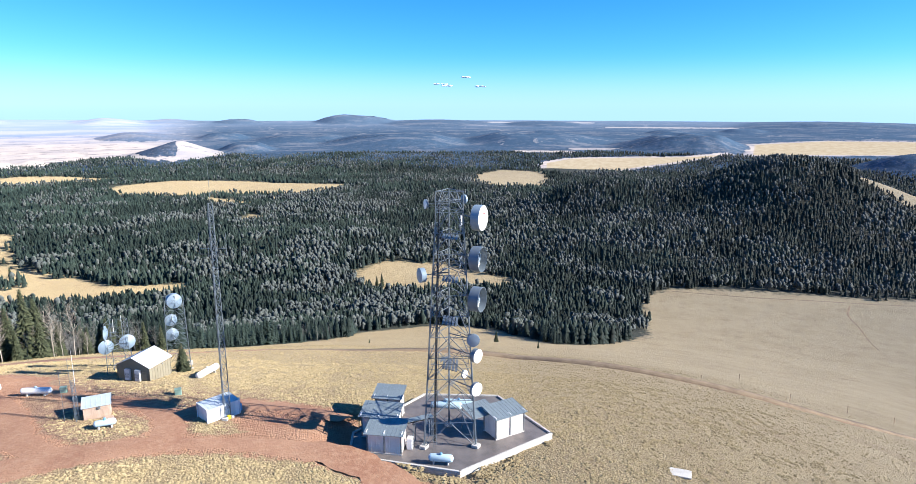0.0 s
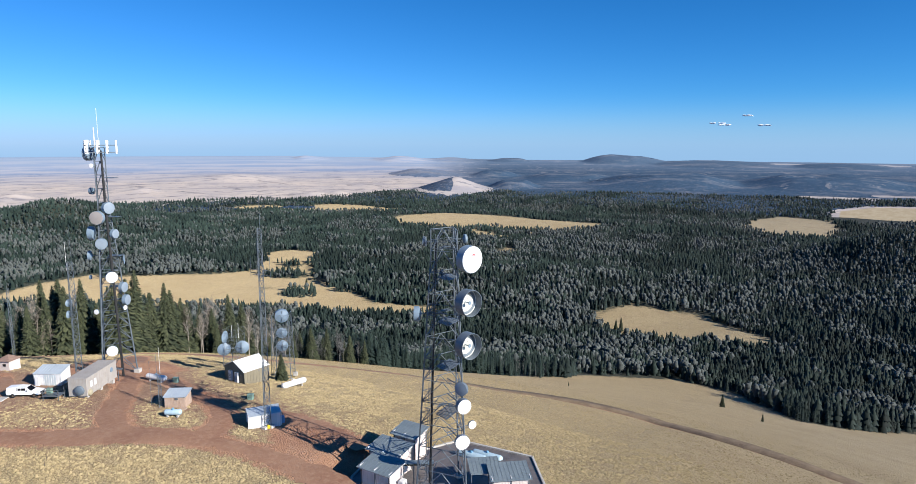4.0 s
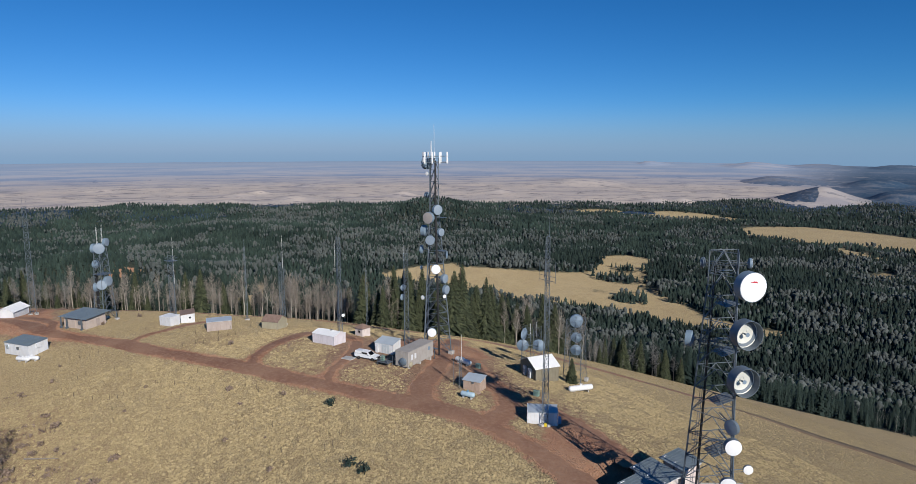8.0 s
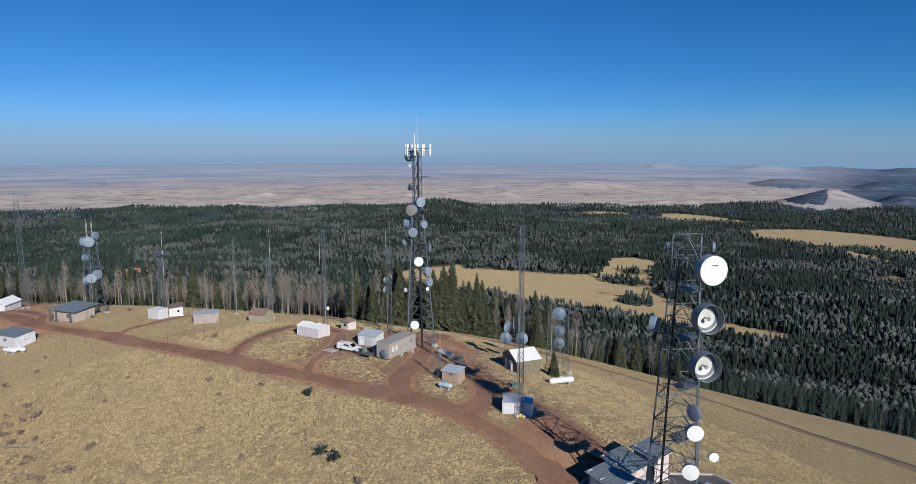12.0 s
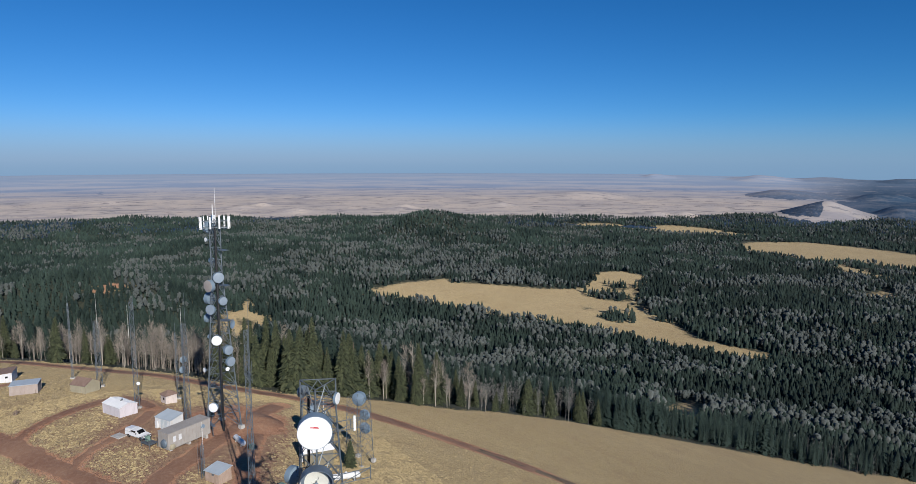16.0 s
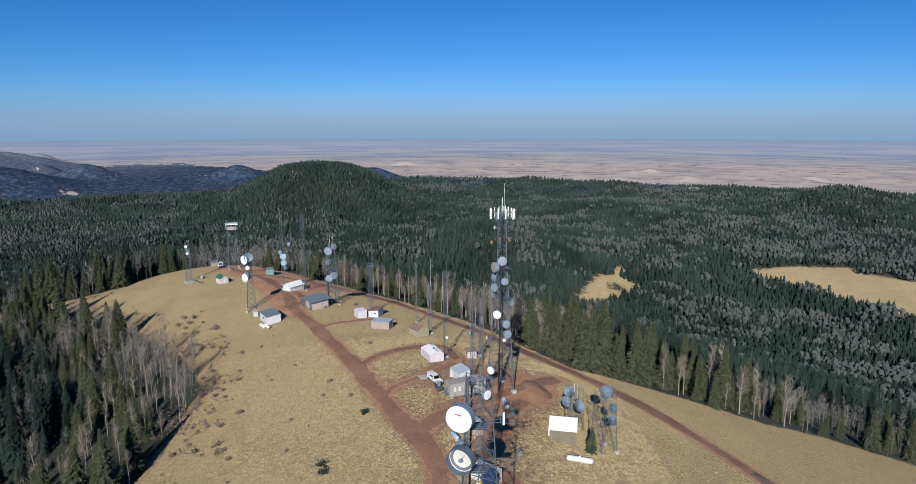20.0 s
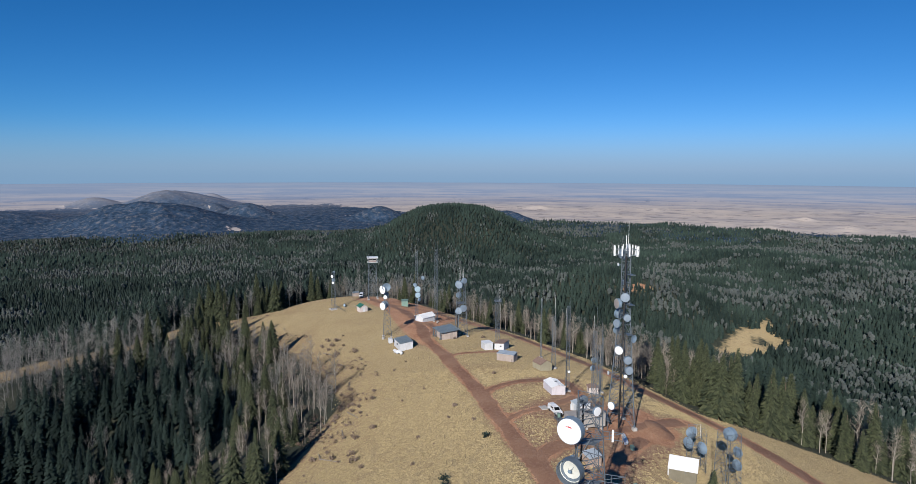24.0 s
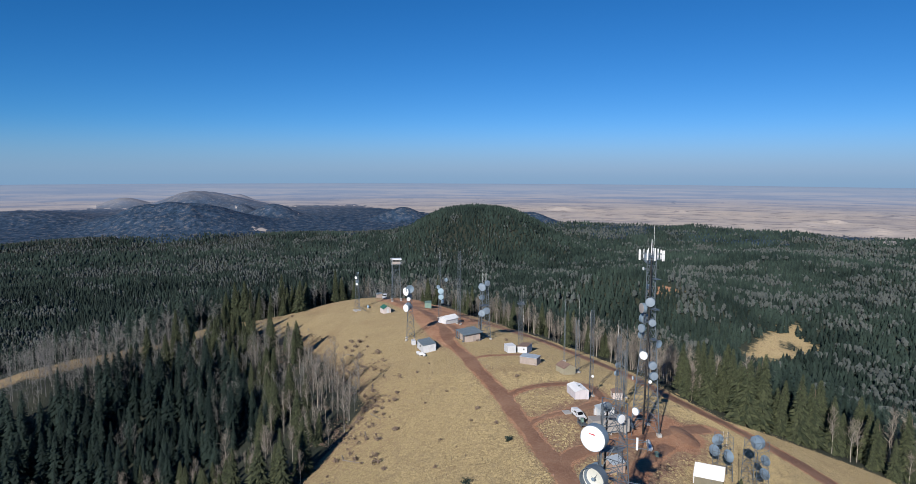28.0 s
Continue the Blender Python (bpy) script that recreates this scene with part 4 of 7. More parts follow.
for tag, step, d0, d1, size, sp, asp, share in (("near", 4.6, 0, 430, 13.5, SP_MID, AS_MID, .56), ("middle", 5.9, 430, 1000, 15.0, SP_FAR, AS_FAR, .54),
                                           ("far", 7.9, 1000, 1900, 15.0, SP_TINY, AS_FAR, .53), ("farthest", 11.4, 1900, 3300, 14.5, SP_SPECK, AS_FAR, .54)):
    spots, kind, reach = tree_spots(step, d0, d1, size, 285 if tag == "near" else 242)
    if tag == "near":
        # the belt next to the hilltop is bare aspen on the north-west and south edges
        north = 82 * (spots[:, 0] + 105) - 100 * (spots[:, 1] + 18) < 0
        b = (spots[:, 0] < -108) & (spots[:, 1] < 30) & north & (reach > -38)
        kind = np.where(b, kind + .14, np.where(~north & (reach > -30), kind + np.where(spots[:, 0] < -160, -.18, .09 + .3 * (np.hypot(spots[:, 0] + 124, spots[:, 1] + 92) < 16)), np.where(north, kind - .02, kind + .05)))
        keep = (reach > -26) & (np.hypot(spots[:, 0] + 110, spots[:, 1] + 20) < 210)
        spots[:, 3] *= np.where(kind > share, rng.uniform(.5, 1.05, len(spots)), rng.uniform(.8, 1.25, len(spots)))
        NEAR_TREES = [(tuple(p), k > share) for p, k in zip(spots[keep], kind[keep])]
        spots, kind = spots[~keep], kind[~keep]
        close = np.hypot(spots[:, 0] + 10, spots[:, 1] + 20) < 270
        cs, ck = spots[close], kind[close]
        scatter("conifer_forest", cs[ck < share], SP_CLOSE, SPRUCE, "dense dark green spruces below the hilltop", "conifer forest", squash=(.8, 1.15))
        bare = cs[ck >= share].copy()
        bare[:, 3] *= .8
        scatter("aspen_grove", bare, AS_NEAR, ASPEN, "bare grey aspens among spruces below the hilltop", "aspen grove")
        spots, kind = spots[~close], kind[~close]
        extra, ekind, ereach = tree_spots(3.1, 0, 300, 9.5, 250)
        en = (82 * (extra[:, 0] + 105) - 100 * (extra[:, 1] + 18) < 0) & (extra[:, 0] < -108) & (extra[:, 1] < 30) & (ereach > -36) & (lattice_noise(extra[:, 0], extra[:, 1], 11, 41) + .5 * lattice_noise(extra[:, 0], extra[:, 1], 4, 42) > .76)
        extra[:, 3] *= rng.uniform(.65, 1.3, len(extra))
        scatter("aspen_grove", extra[en], AS_NEAR, ASPENPALE, "thicket of bare grey aspens along the ridge", "aspen grove")
        es = ~(82 * (extra[:, 0] + 105) - 100 * (extra[:, 1] + 18) < 0) & (extra[:, 0] < -40) & (ereach > -42) & (lattice_noise(extra[:, 0], extra[:, 1], 16, 43) + .5 * lattice_noise(extra[:, 0], extra[:, 1], 4, 44) > .66)
        scatter("aspen_grove", extra[es], AS_NEAR, ASPEN, "bare brown-grey aspens mixed with spruces on the south slope", "aspen grove")
    con = kind < share
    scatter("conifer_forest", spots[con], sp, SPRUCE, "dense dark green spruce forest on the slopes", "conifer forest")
    bare = spots[~con].copy()
    bare[:, 3] *= .95
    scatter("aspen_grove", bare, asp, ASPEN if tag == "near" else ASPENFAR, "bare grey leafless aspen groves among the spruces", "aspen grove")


# a closer stand of spruces on the steep dome
n = 5200
da, dr = rng.uniform(0, 2 * math.pi, n), 430 * np.sqrt(rng.random(n))
dx, dy = DOME[0] + dr * np.cos(da), DOME[1] + dr * np.sin(da)
scatter("conifer_forest", np.stack([dx, dy, height(dx, dy), rng.uniform(8, 16, n)], -1), SP_TINY, SPRUCE, "dense dark spruce forest on the steep western dome", "conifer forest")


def template_part(name, tv, tf, mat, parent):
    me = raw_mesh(name, tv, tf)
    t = me.attributes.new("tone", "FLOAT", "POINT")
    t.data.foreach_set("value", rng.uniform(0, 1, len(tv)).astype(np.float32))
    me.materials.append(mat)
    ob = new(name, me)
    ob.parent = parent
    return ob


def spruce_tree(k):
    """A spruce with a tapered trunk and ragged tiers of boughs, one metre high, to be scaled."""
    tree = tagged(new("spruce_tree"), "dark green spruce with ragged drooping boughs at the forest edge", "spruce tree", "spruces along the treeline")
    bm = bmesh.new()
    tube(bm, (0, 0, -.03), (0, 0, .9), .017, .003, 6)
    part("trunk", bm, BARK, tree)
    tv, tf = bough_template(640, 100 + k, .16 + .016 * k)
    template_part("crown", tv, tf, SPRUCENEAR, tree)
    return tree


def aspen_tree(k):
    """A leafless aspen: pale stem and limbs, fine twigs."""
    r = random.Random(k)
    tree = tagged(new("aspen_tree"), "bare leafless aspen with a pale trunk and fine grey twigs", "aspen tree", "aspens along the treeline")
    bm = bmesh.new()
    bend = [(r.uniform(-.015, .015) * i, r.uniform(-.015, .015) * i, .25 * i - .03) for i in range(5)]
    for i in range(4):
        tube(bm, bend[i], bend[i + 1], .0105 - .0022 * i, .0105 - .0022 * (i + 1), 6, False)
    for i in range(9):
        z = r.uniform(.4, .85)
        a, ln = r.uniform(0, 6.28), r.uniform(.08, .2) * (1.2 - z)
        tube(bm, (0, 0, z), (ln * math.cos(a), ln * math.sin(a), z + ln * 1.2), .005, .002, 4, False)
    part("trunk", bm, PALEBARK, tree)
    tv, tf = aspen_template(60, 200 + k)
    template_part("crown", tv, tf, ASPENPALE, tree)
    return tree


protos = {False: [spruce_tree(k) for k in range(5)], True: [aspen_tree(k) for k in range(5)]}
order = sorted(range(len(NEAR_TREES)), key=lambda i: math.hypot(NEAR_TREES[i][0][0] + 60, NEAR_TREES[i][0][1] + 10))
used, rest = {False: 0, True: 0}, {False: [], True: []}
for i in order:
    (x, y, z, hh), bare = NEAR_TREES[i]
    if used[bare] >= 290:
        rest[bare].append((x, y, z, hh))
        continue
    src = protos[bare][used[bare] % 5]
    first = used[bare] < 5
    tree = src if first else copy_thing(src, Matrix())
    w = hh * rng.uniform(.85, 1.2)
    tree.matrix_basis = Matrix.LocRotScale((x, y, z), Euler((0, 0, rng.uniform(0, 6.28))), (w, w, hh))
    used[bare] += 1
if rest[False]:
    scatter("conifer_forest", np.array(rest[False]), SP_CLOSE, SPRUCE, "dense dark green spruces below the hilltop", "conifer forest")
if rest[True]:
    scatter("aspen_grove", np.array(rest[True]), AS_NEAR, ASPEN, "bare pale aspens below the hilltop", "aspen grove")
for x, y, s in ((29, 378, 9), (74, 433, 8), (49, 292, 5), (-51, 276, 2.5), (-115, 866, 22), (-124, 872, 17), (-737, 945, 18)):
    t = copy_thing(protos[False][int(s) % 5], Matrix())
    t.matrix_basis = Matrix.LocRotScale((x, y, gz(x, y)), Euler((0, 0, s)), (s, s, s))
    tagged(t, "lone dark green spruce standing in dry grass")

# ---------------------------------------------------------------- huts and shelters
def battens(length, h, step, y, z0=0.0, d=.03, w=.05):
    """Upright ribs along a wall."""
    n = max(2, int(length / step))
    return [((-length / 2 + length * i / n, y, z0 + h / 2), (w, d, h)) for i in range(n + 1)]


def ribs_of_roof(a, b, c, d, n, r=.025):
    """Standing seams over a roof plane a-b (ridge) to d-c (eave)."""
    bm = bmesh.new()
    for i in range(n + 1):
        p, q = Vector(a).lerp(Vector(b), i / n), Vector(d).lerp(Vector(c), i / n)
        up = Vector((0, 0, r))
        tube(bm, p + up * .4, q + up * .4, r, r, 4)
    return bm


def slab(bm, pts, t):
    """A plate with its upper corners at pts, t thick."""
    hi = [bm.verts.new(p) for p in pts]
    lo = [bm.verts.new((p[0], p[1], p[2] - t)) for p in pts]
    n = len(pts)
    bm.faces.new(hi)
    bm.faces.new(lo[::-1])
    for i in range(n):
        bm.faces.new((hi[i], lo[i], lo[(i + 1) % n], hi[(i + 1) % n]))


def gable_hut(name, label, x, y, yaw, L, W, H, rise, wall, roof, over=.2, door=None, doormat=None, vents=True, z=None, seams=True, group="", z_sink=.15):
    """A hut with a pitched roof, ridge along its length: body, two roof planes, seams, door, vent."""
    hut = thing(name, label, "hut", x, y, yaw, z, group)
    bm = bmesh.new()
    prof = [(-W / 2, -z_sink), (W / 2, -z_sink), (W / 2, H), (0, H + rise), (-W / 2, H)]
    ends = [[bm.verts.new((sx * L / 2, py, pz)) for py, pz in prof] for sx in (-1, 1)]
    bm.faces.new(ends[0][::-1]), bm.faces.new(ends[1])
    for i in range(5):
        j = (i + 1) % 5
        bm.faces.new((ends[0][i], ends[0][j], ends[1][j], ends[1][i]))
    body = part("body", bm, wall, hut)
    boxes("trim", [((sx * (L / 2 + .01), sy * (W / 2 + .01), H / 2), (.09, .09, H)) for sx in (-1, 1) for sy in (-1, 1)], wall, body)
    for sy in (-1, 1):
        e = H - rise * over / (W / 2)
        a, b = (-L / 2 - over, 0, H + rise + .07), (L / 2 + over, 0, H + rise + .07)
        c, d = (L / 2 + over, sy * (W / 2 + over), e + .07), (-L / 2 - over, sy * (W / 2 + over), e + .07)
        bm = bmesh.new()
        slab(bm, [a, b, c, d], .06)
        rf = part("roof", bm, roof, hut)
        if seams:
            part("seam", ribs_of_roof(a, b, c, d, max(3, int(L / .5))), roof, rf)
    if vents:
        boxes("ridge_vent", [((L * .1, 0, H + rise + .12), (.35, .3, .14))], DARKSTEEL, hut)
    if door:
        side, pos = door
        dw, dh = .95, min(2.0, H - .05)
        if side in ("y-", "y+"):
            s = -1 if side == "y-" else 1
            dr = boxes("door", [((pos, s * (W / 2 + .02), dh / 2), (dw, .05, dh))], doormat or WHITEPAINT, hut, "closed door", .01)
            boxes("handle", [((pos + .33, s * (W / 2 + .07), 1.0), (.12, .05, .04))], DARKSTEEL, dr)
        else:
            s = -1 if side == "x-" else 1
            dr = boxes("door", [((s * (L / 2 + .02), pos, dh / 2), (.05, dw, dh))], doormat or WHITEPAINT, hut, "closed door", .01)
            boxes("handle", [((s * (L / 2 + .07), pos + .33, 1.0), (.05, .12, .04))], DARKSTEEL, dr)
    return hut


def flat_hut(name, label, x, y, yaw, L, W, H, drop, wall, roof, over=.15, z=None, sink=.15, seams=True, cat="hut"):
    """A hut with a single-pitch roof that falls along its width."""
    hut = thing(name, label, cat, x, y, yaw, z)
    bm = bmesh.new()
    hi, lo = H, H - drop
    vs = [bm.verts.new(p) for p in ((-L / 2, -W / 2, -sink), (L / 2, -W / 2, -sink), (L / 2, W / 2, -sink), (-L / 2, W / 2, -sink), (-L / 2, -W / 2, lo), (L / 2, -W / 2, lo), (L / 2, W / 2, hi), (-L / 2, W / 2, hi))]
    for f in ((3, 2, 1, 0), (4, 5, 6, 7), (0, 1, 5, 4), (1, 2, 6, 5), (2, 3, 7, 6), (3, 0, 4, 7)):
        bm.faces.new([vs[i] for i in f])
    part("body", bm, wall, hut)
    k = drop / W
    a, b = (-L / 2 - over, W / 2 + over, hi + k * over + .08), (L / 2 + over, W / 2 + over, hi + k * over + .08)
    c, d = (L / 2 + over, -W / 2 - over, lo - k * over + .08), (-L / 2 - over, -W / 2 - over, lo - k * over + .08)
    bm = bmesh.new()
    slab(bm, [a, b, c, d], .07)
    rf = part("roof", bm, roof, hut)
    if seams:
        part("seam", ribs_of_roof(a, b, c, d, max(3, int(L / .45))), roof, rf)
    return hut


# tan house with a white roof, ridge away from the slope
house = gable_hut("equipment_house", "tan equipment house with bright white metal roof", -50.1, 22.3, 77, 4.9, 5.8, 2.9, 1.35, TANWALL, WHITEROOF, .25, None, None, False)
for px in (-.9, .9):
    a = boxes("air_conditioner", [((-2.65, px, 1.5), (.4, .9, 1.8))], WHITEPAINT, house, "white wall-hung air conditioner", .03)
    boxes("grille", [((-2.86, px, 1.1 + .12 * i), (.02, .75, .04)) for i in range(7)], DARKSTEEL, a)
boxes("door", [((-2.48, -2.0, 1.0), (.06, .95, 2.05))], TANWALL, house, "tan steel door", .01)
boxes("wall_light", [((.5, -2.95, 2.4), (.25, .1, .2))], DARKSTEEL, house)
boxes("siding_batten", battens(4.9, 2.9, .6, -2.91), TANWALL, house)

white_shed = gable_hut("white_metal_shed", "plain white metal shed with low pitched roof", -87.3, -4.0, 23, 5.9, 3.6, 2.1, .55, LILACWALL, WHITEROOF, .12)
boxes("vent_pipe", [((.6, .2, 2.85), (.25, .25, .3))], DARKSTEEL, white_shed)
gable_hut("khaki_hut", "khaki plywood hut with worn brown shingle roof", -108.3, -8.2, 36, 4.2, 3.8, 2.0, 1.1, OLIVEWALL, BROWNROOF, .2, ("y-", .6), OLIVEWALL, False, seams=False)
blue = flat_hut("pale_metal_shed", "pale blue white metal shed with ribbed roof", -73.8, 2.6, 26, 4.3, 2.8, 2.6, .55, WHITEPAINT, PALEROOF, .12)
boxes("roller_door", [((.4, -1.42, .95), (1.9, .05, 1.85))], PALEROOF, blue, "pale blue double doors")
boxes("door_rib", [((-.5 + .38 * i, -1.46, .95), (.04, .04, 1.85)) for i in range(6)], WHITEPAINT, blue)
boxes("cabinet", [((-1.5, -1.62, .8), (.6, .4, 1.4))], WHITEPAINT, blue, "white electric cabinet on the wall", .03)
boxes("rib", battens(4.3, 2.0, .42, -1.41) + battens(4.3, 2.5, .42, 1.41), WHITEPAINT, blue)

# beige aggregate shelter on piers
sh = thing("concrete_shelter", "long beige concrete equipment shelter raised on piers", "equipment shelter", -65.0, 3.5, 113)
bm = bmesh.new()
quadbox(bm, (0, 0, 1.95), (8.6, 3.0, 2.9))
bmesh.ops.bevel(bm, geom=bm.edges[:], offset=.06, segments=1, affect="EDGES")
part("body", bm, BEIGE, sh)
boxes("roof", [((0, 0, 3.44), (8.7, 3.1, .09))], BEIGE, sh, "flat concrete roof slab", .03)
for px in (-3.6, 0, 3.6):
    boxes("pier", [((px, 0, .15), (.5, 2.6, 1.0))], CONCRETE, sh)
for px, pz in ((-3.1, 1.7), (-2.0, 1.7)):
    boxes("louvre", [((px, -1.52, pz + .5), (.55, .08, 1.0))], WHITEPAINT, sh, "white louvred vent", .02)
bm = bmesh.new()
lathe(bm, [(0, .8), (.3, .7), (.48, .4), (.5, 0)], (-4.3, -.3, 1.5), Matrix.Rotation(radians(-90), 3, "Y"), 20)
part("hood", bm, DISHDARK, sh, "dark blue-grey round air hood", True)
bm = bmesh.new()
lathe(bm, [(0, .55), (.2, .5), (.34, .28), (.36, 0)], (-3.6, -1.5, .95), Matrix.Rotation(radians(90), 3, "X"), 20)
part("hood", bm, OLIVEWALL, sh, "olive round air hood", True)
boxes("door", [((1.4, -1.52, 1.6), (1.0, .06, 2.1))], BEIGE, sh, "beige steel door", .02)
bm = bmesh.new()
lathe(bm, [(0, .4), (.12, .36), (.16, 0)], (2.7, -1.5, 2.4), Matrix.Rotation(radians(90), 3, "X"), 16)
part("vent", bm, DISHGREY, sh, "round grey vent", True)

# board hut beside the small mast
q = flat_hut("board_hut", "small hut of weathered reddish boards with ribbed metal roof", -47.75, 4.7, 27, 3.1, 2.5, 2.1, .35, WOOD, PALEROOF, .18)
for i in range(14):
    boxes("board", [((-1.55 + 3.1 * (i + .5) / 14, -1.265, .82), (.2, .03, 1.8))], WOOD, q)
for i in range(11):
    boxes("board", [((1.565, -1.25 + 2.5 * (i + .5) / 11, .84), (.03, .2, 1.8))], WOOD, q)
boxes("meter_box", [((.3, -1.35, 1.5), (.35, .2, .3))], DARKSTEEL, q)
boxes("step", [((1.3, -1.9, .08), (1.2, .9, .16))], WOOD, q)

# white trailer cabin under the guyed mast
s = flat_hut("white_cabin", "white metal cabin with rusty stains below a slim mast", -32.1, 5.8, 48, 4.4, 2.7, 2.1, .2, WHITEPAINT, PALEROOF, .1)
for sx in (-1, 1):
    for sy in (-1, 1):
        boxes("corner_post", [((sx * 2.3, sy * 1.36, 1.1), (.1, .1, 2.3))], WHITEPAINT, s)
boxes("door", [((1.2, -1.38, 1.0), (.9, .05, 1.9))], PALEROOF, s, "pale grey door", .01)
boxes("window", [((2.32, .2, 1.5), (.05, .9, .7))], DARKGLASS, s)
boxes("bin", [((2.6, -.6, .5), (.5, .8, 1.0))], TANKDOME, s, "blue cabinet at the end wall", .03)
boxes("bucket", [((.4, -1.9, .25), (.4, .4, .5))], YELLOW, s, "yellow bucket", .05)

# pale pink hut with a pyramid roof
p = thing("pink_hut", "tiny pale pink hut with brown pyramid roof", "hut", -90.6, 5.8, 15)
boxes("body", [((0, 0, .95), (2.4, 2.4, 2.1))], PINKWALL, p)
bm = bmesh.new()
v = [bm.verts.new(c) for c in ((-1.5, -1.5, 1.95), (1.5, -1.5, 1.95), (1.5, 1.5, 1.95), (-1.5, 1.5, 1.95), (0, 0, 2.85))]
bm.faces.new(v[:4][::-1])
for i in range(4):
    bm.faces.new((v[i], v[(i + 1) % 4], v[4]))
part("roof", bm, BROWNROOF, p)
boxes("window", [((.2, -1.22, 1.2), (.6, .05, .5))], DARKGLASS, p)
boxes("door", [((1.22, 0, .9), (.05, .8, 1.75))], PINKWALL, p, "pink door", .01)

# block building with a wide dark roof
c = flat_hut("block_building", "tan block building under a wide blue-grey metal roof", -141.2, -43.6, 33, 7.2, 5.4, 3.2, .5, BLOCKWALL, METALROOF, .9)
for px in (-3.9, -2.0, 2.9):
    boxes("roof_post", [((px, -3.4, 1.3), (.25, .25, 2.7)), ((px, -3.4, .12), (.5, .5, .4))], GALV, c, "steel post on concrete foot")
boxes("pilaster", [((px, -2.78, 1.35), (.3, .12, 2.7)) for px in (-3.4, 0, 3.4)], BLOCKWALL, c)
boxes("electric_box", [((1.5, -2.85, 1.4), (.6, .25, .9))], GALV, c, "grey electric box", .02)
boxes("door", [((3.64, .5, 1.0), (.06, 1.0, 2.05))], TAUPEWALL, c, "brown door", .01)

flat_hut("small_white_shelter", "small plain white shelter standing in dry grass", -127.4, -27.2, 28, 3.7, 2.8, 2.3, .1, WHITEPAINT, WHITEROOF, .06, seams=False)
e = flat_hut("white_office_cabin", "white cabin with brown roof and blue door", -129.6, -22.6, -12, 5.2, 3.2, 2.5, .25, WHITEPAINT, BROWNROOF, .12, seams=False)
boxes("door", [((1.6, -1.62, 1.0), (.85, .05, 1.95))], BLUEDOOR, e, "blue door", .01)
boxes("window", [((-.9, -1.62, 1.5), (.5, .05, .45)), ((.3, -1.62, 1.5), (.5, .05, .45)), ((2.62, .5, 1.5), (.05, .5, .45))], DARKGLASS, e)
boxes("step", [((1.6, -2.1, .1), (1.2, .8, .25))], CONCRETE, e)
t = flat_hut("taupe_shed", "taupe panelled shed with pale flat roof", -114.4, -19.2, 75, 5.4, 3.2, 2.4, .2, TAUPEWALL, PALEROOF, .1)
boxes("panel_rib", battens(5.4, 2.2, .68, -1.62) + battens(5.4, 2.2, .68, 1.62), TAUPEWALL, t)
boxes("cable_port", [((-2.75, .4, 1.4), (.3, .5, .6))], DARKSTEEL, t)
l = flat_hut("white_cabin_with_vents", "white box cabin with blue-grey roof and round vent", -130.2, -56.2, 32, 7.6, 4.4, 2.9, .5, WHITEPAINT, METALROOF, .15)
for px in (-2.9,):
    bm = bmesh.new()
    lathe(bm, [(0, .55), (.1, .5), (.12, 0)], (px, -2.2, 1.5), Matrix.Rotation(radians(90), 3, "X"), 20)
    part("fan", bm, PALEROOF, l, "round louvred fan", True)
boxes("fan_blade", [((-2.9, -2.34, 1.15 + .14 * i), (.8, .02, .05)) for i in range(6)], DARKSTEEL, l)
boxes("vent_box", [((.6, -2.35, 1.6), (.5, .3, .5))], DARKSTEEL, l, "black exhaust box")
boxes("hatch", [((3.83, 0, 1.9), (.3, 1.2, .9))], WHITEPAINT, l, "white side hood", .04)
w2 = gable_hut("white_barn", "white shed with large white roof and open gable", -167.6, -57.6, 148, 6.8, 4.4, 1.9, 1.1, WHITEPAINT, WHITEROOF, .35, None, None, False)
bm = bmesh.new()
lathe(bm, [(0, 1.0), (.03, 1.0), (.05, 0)], (3.42, 0, 1.4), Matrix.Rotation(radians(90), 3, "Y"), 24)
part("round_vent", bm, BLACK, w2, "large dark round opening", True)
boxes("board_seam", battens(6.8, 1.8, .7, 2.21) + battens(6.8, 1.8, .7, -2.21), WHITEPAINT, w2)
g = gable_hut("green_roof_hut", "small tan hut with dark green metal roof", -181.5, -88.6, 40, 4.0, 3.2, 2.2, 1.0, PINKWALL, GREENROOF, .25, ("x+", .2), WHITEPAINT, False)
gc = flat_hut("green_cabinet_hut", "weathered green equipment cabin", -203.0, -75.6, 15, 5.0, 3.0, 2.6, .1, GREENBOX, GREENBOX, .06, seams=False)
boxes("door", [((1.2, -1.52, 1.05), (.9, .05, 2.0)), ((-.2, -1.52, 1.05), (.9, .05, 2.0))], OLIVEWALL, gc, "worn double door", .01)
flat_hut("dark_cabin", "small dark cabin at the ridge end", -222, -106, 30, 3.6, 2.6, 2.2, .3, TAUPEWALL, METALROOF, .2)
boxes("body", [((0, 0, .75), (2.0, 1.3, 1.6))], WHITEPAINT, thing("white_utility_box", "white metal utility box at a mast foot", "utility box", -136.3, -62.6, 30), "", .04)


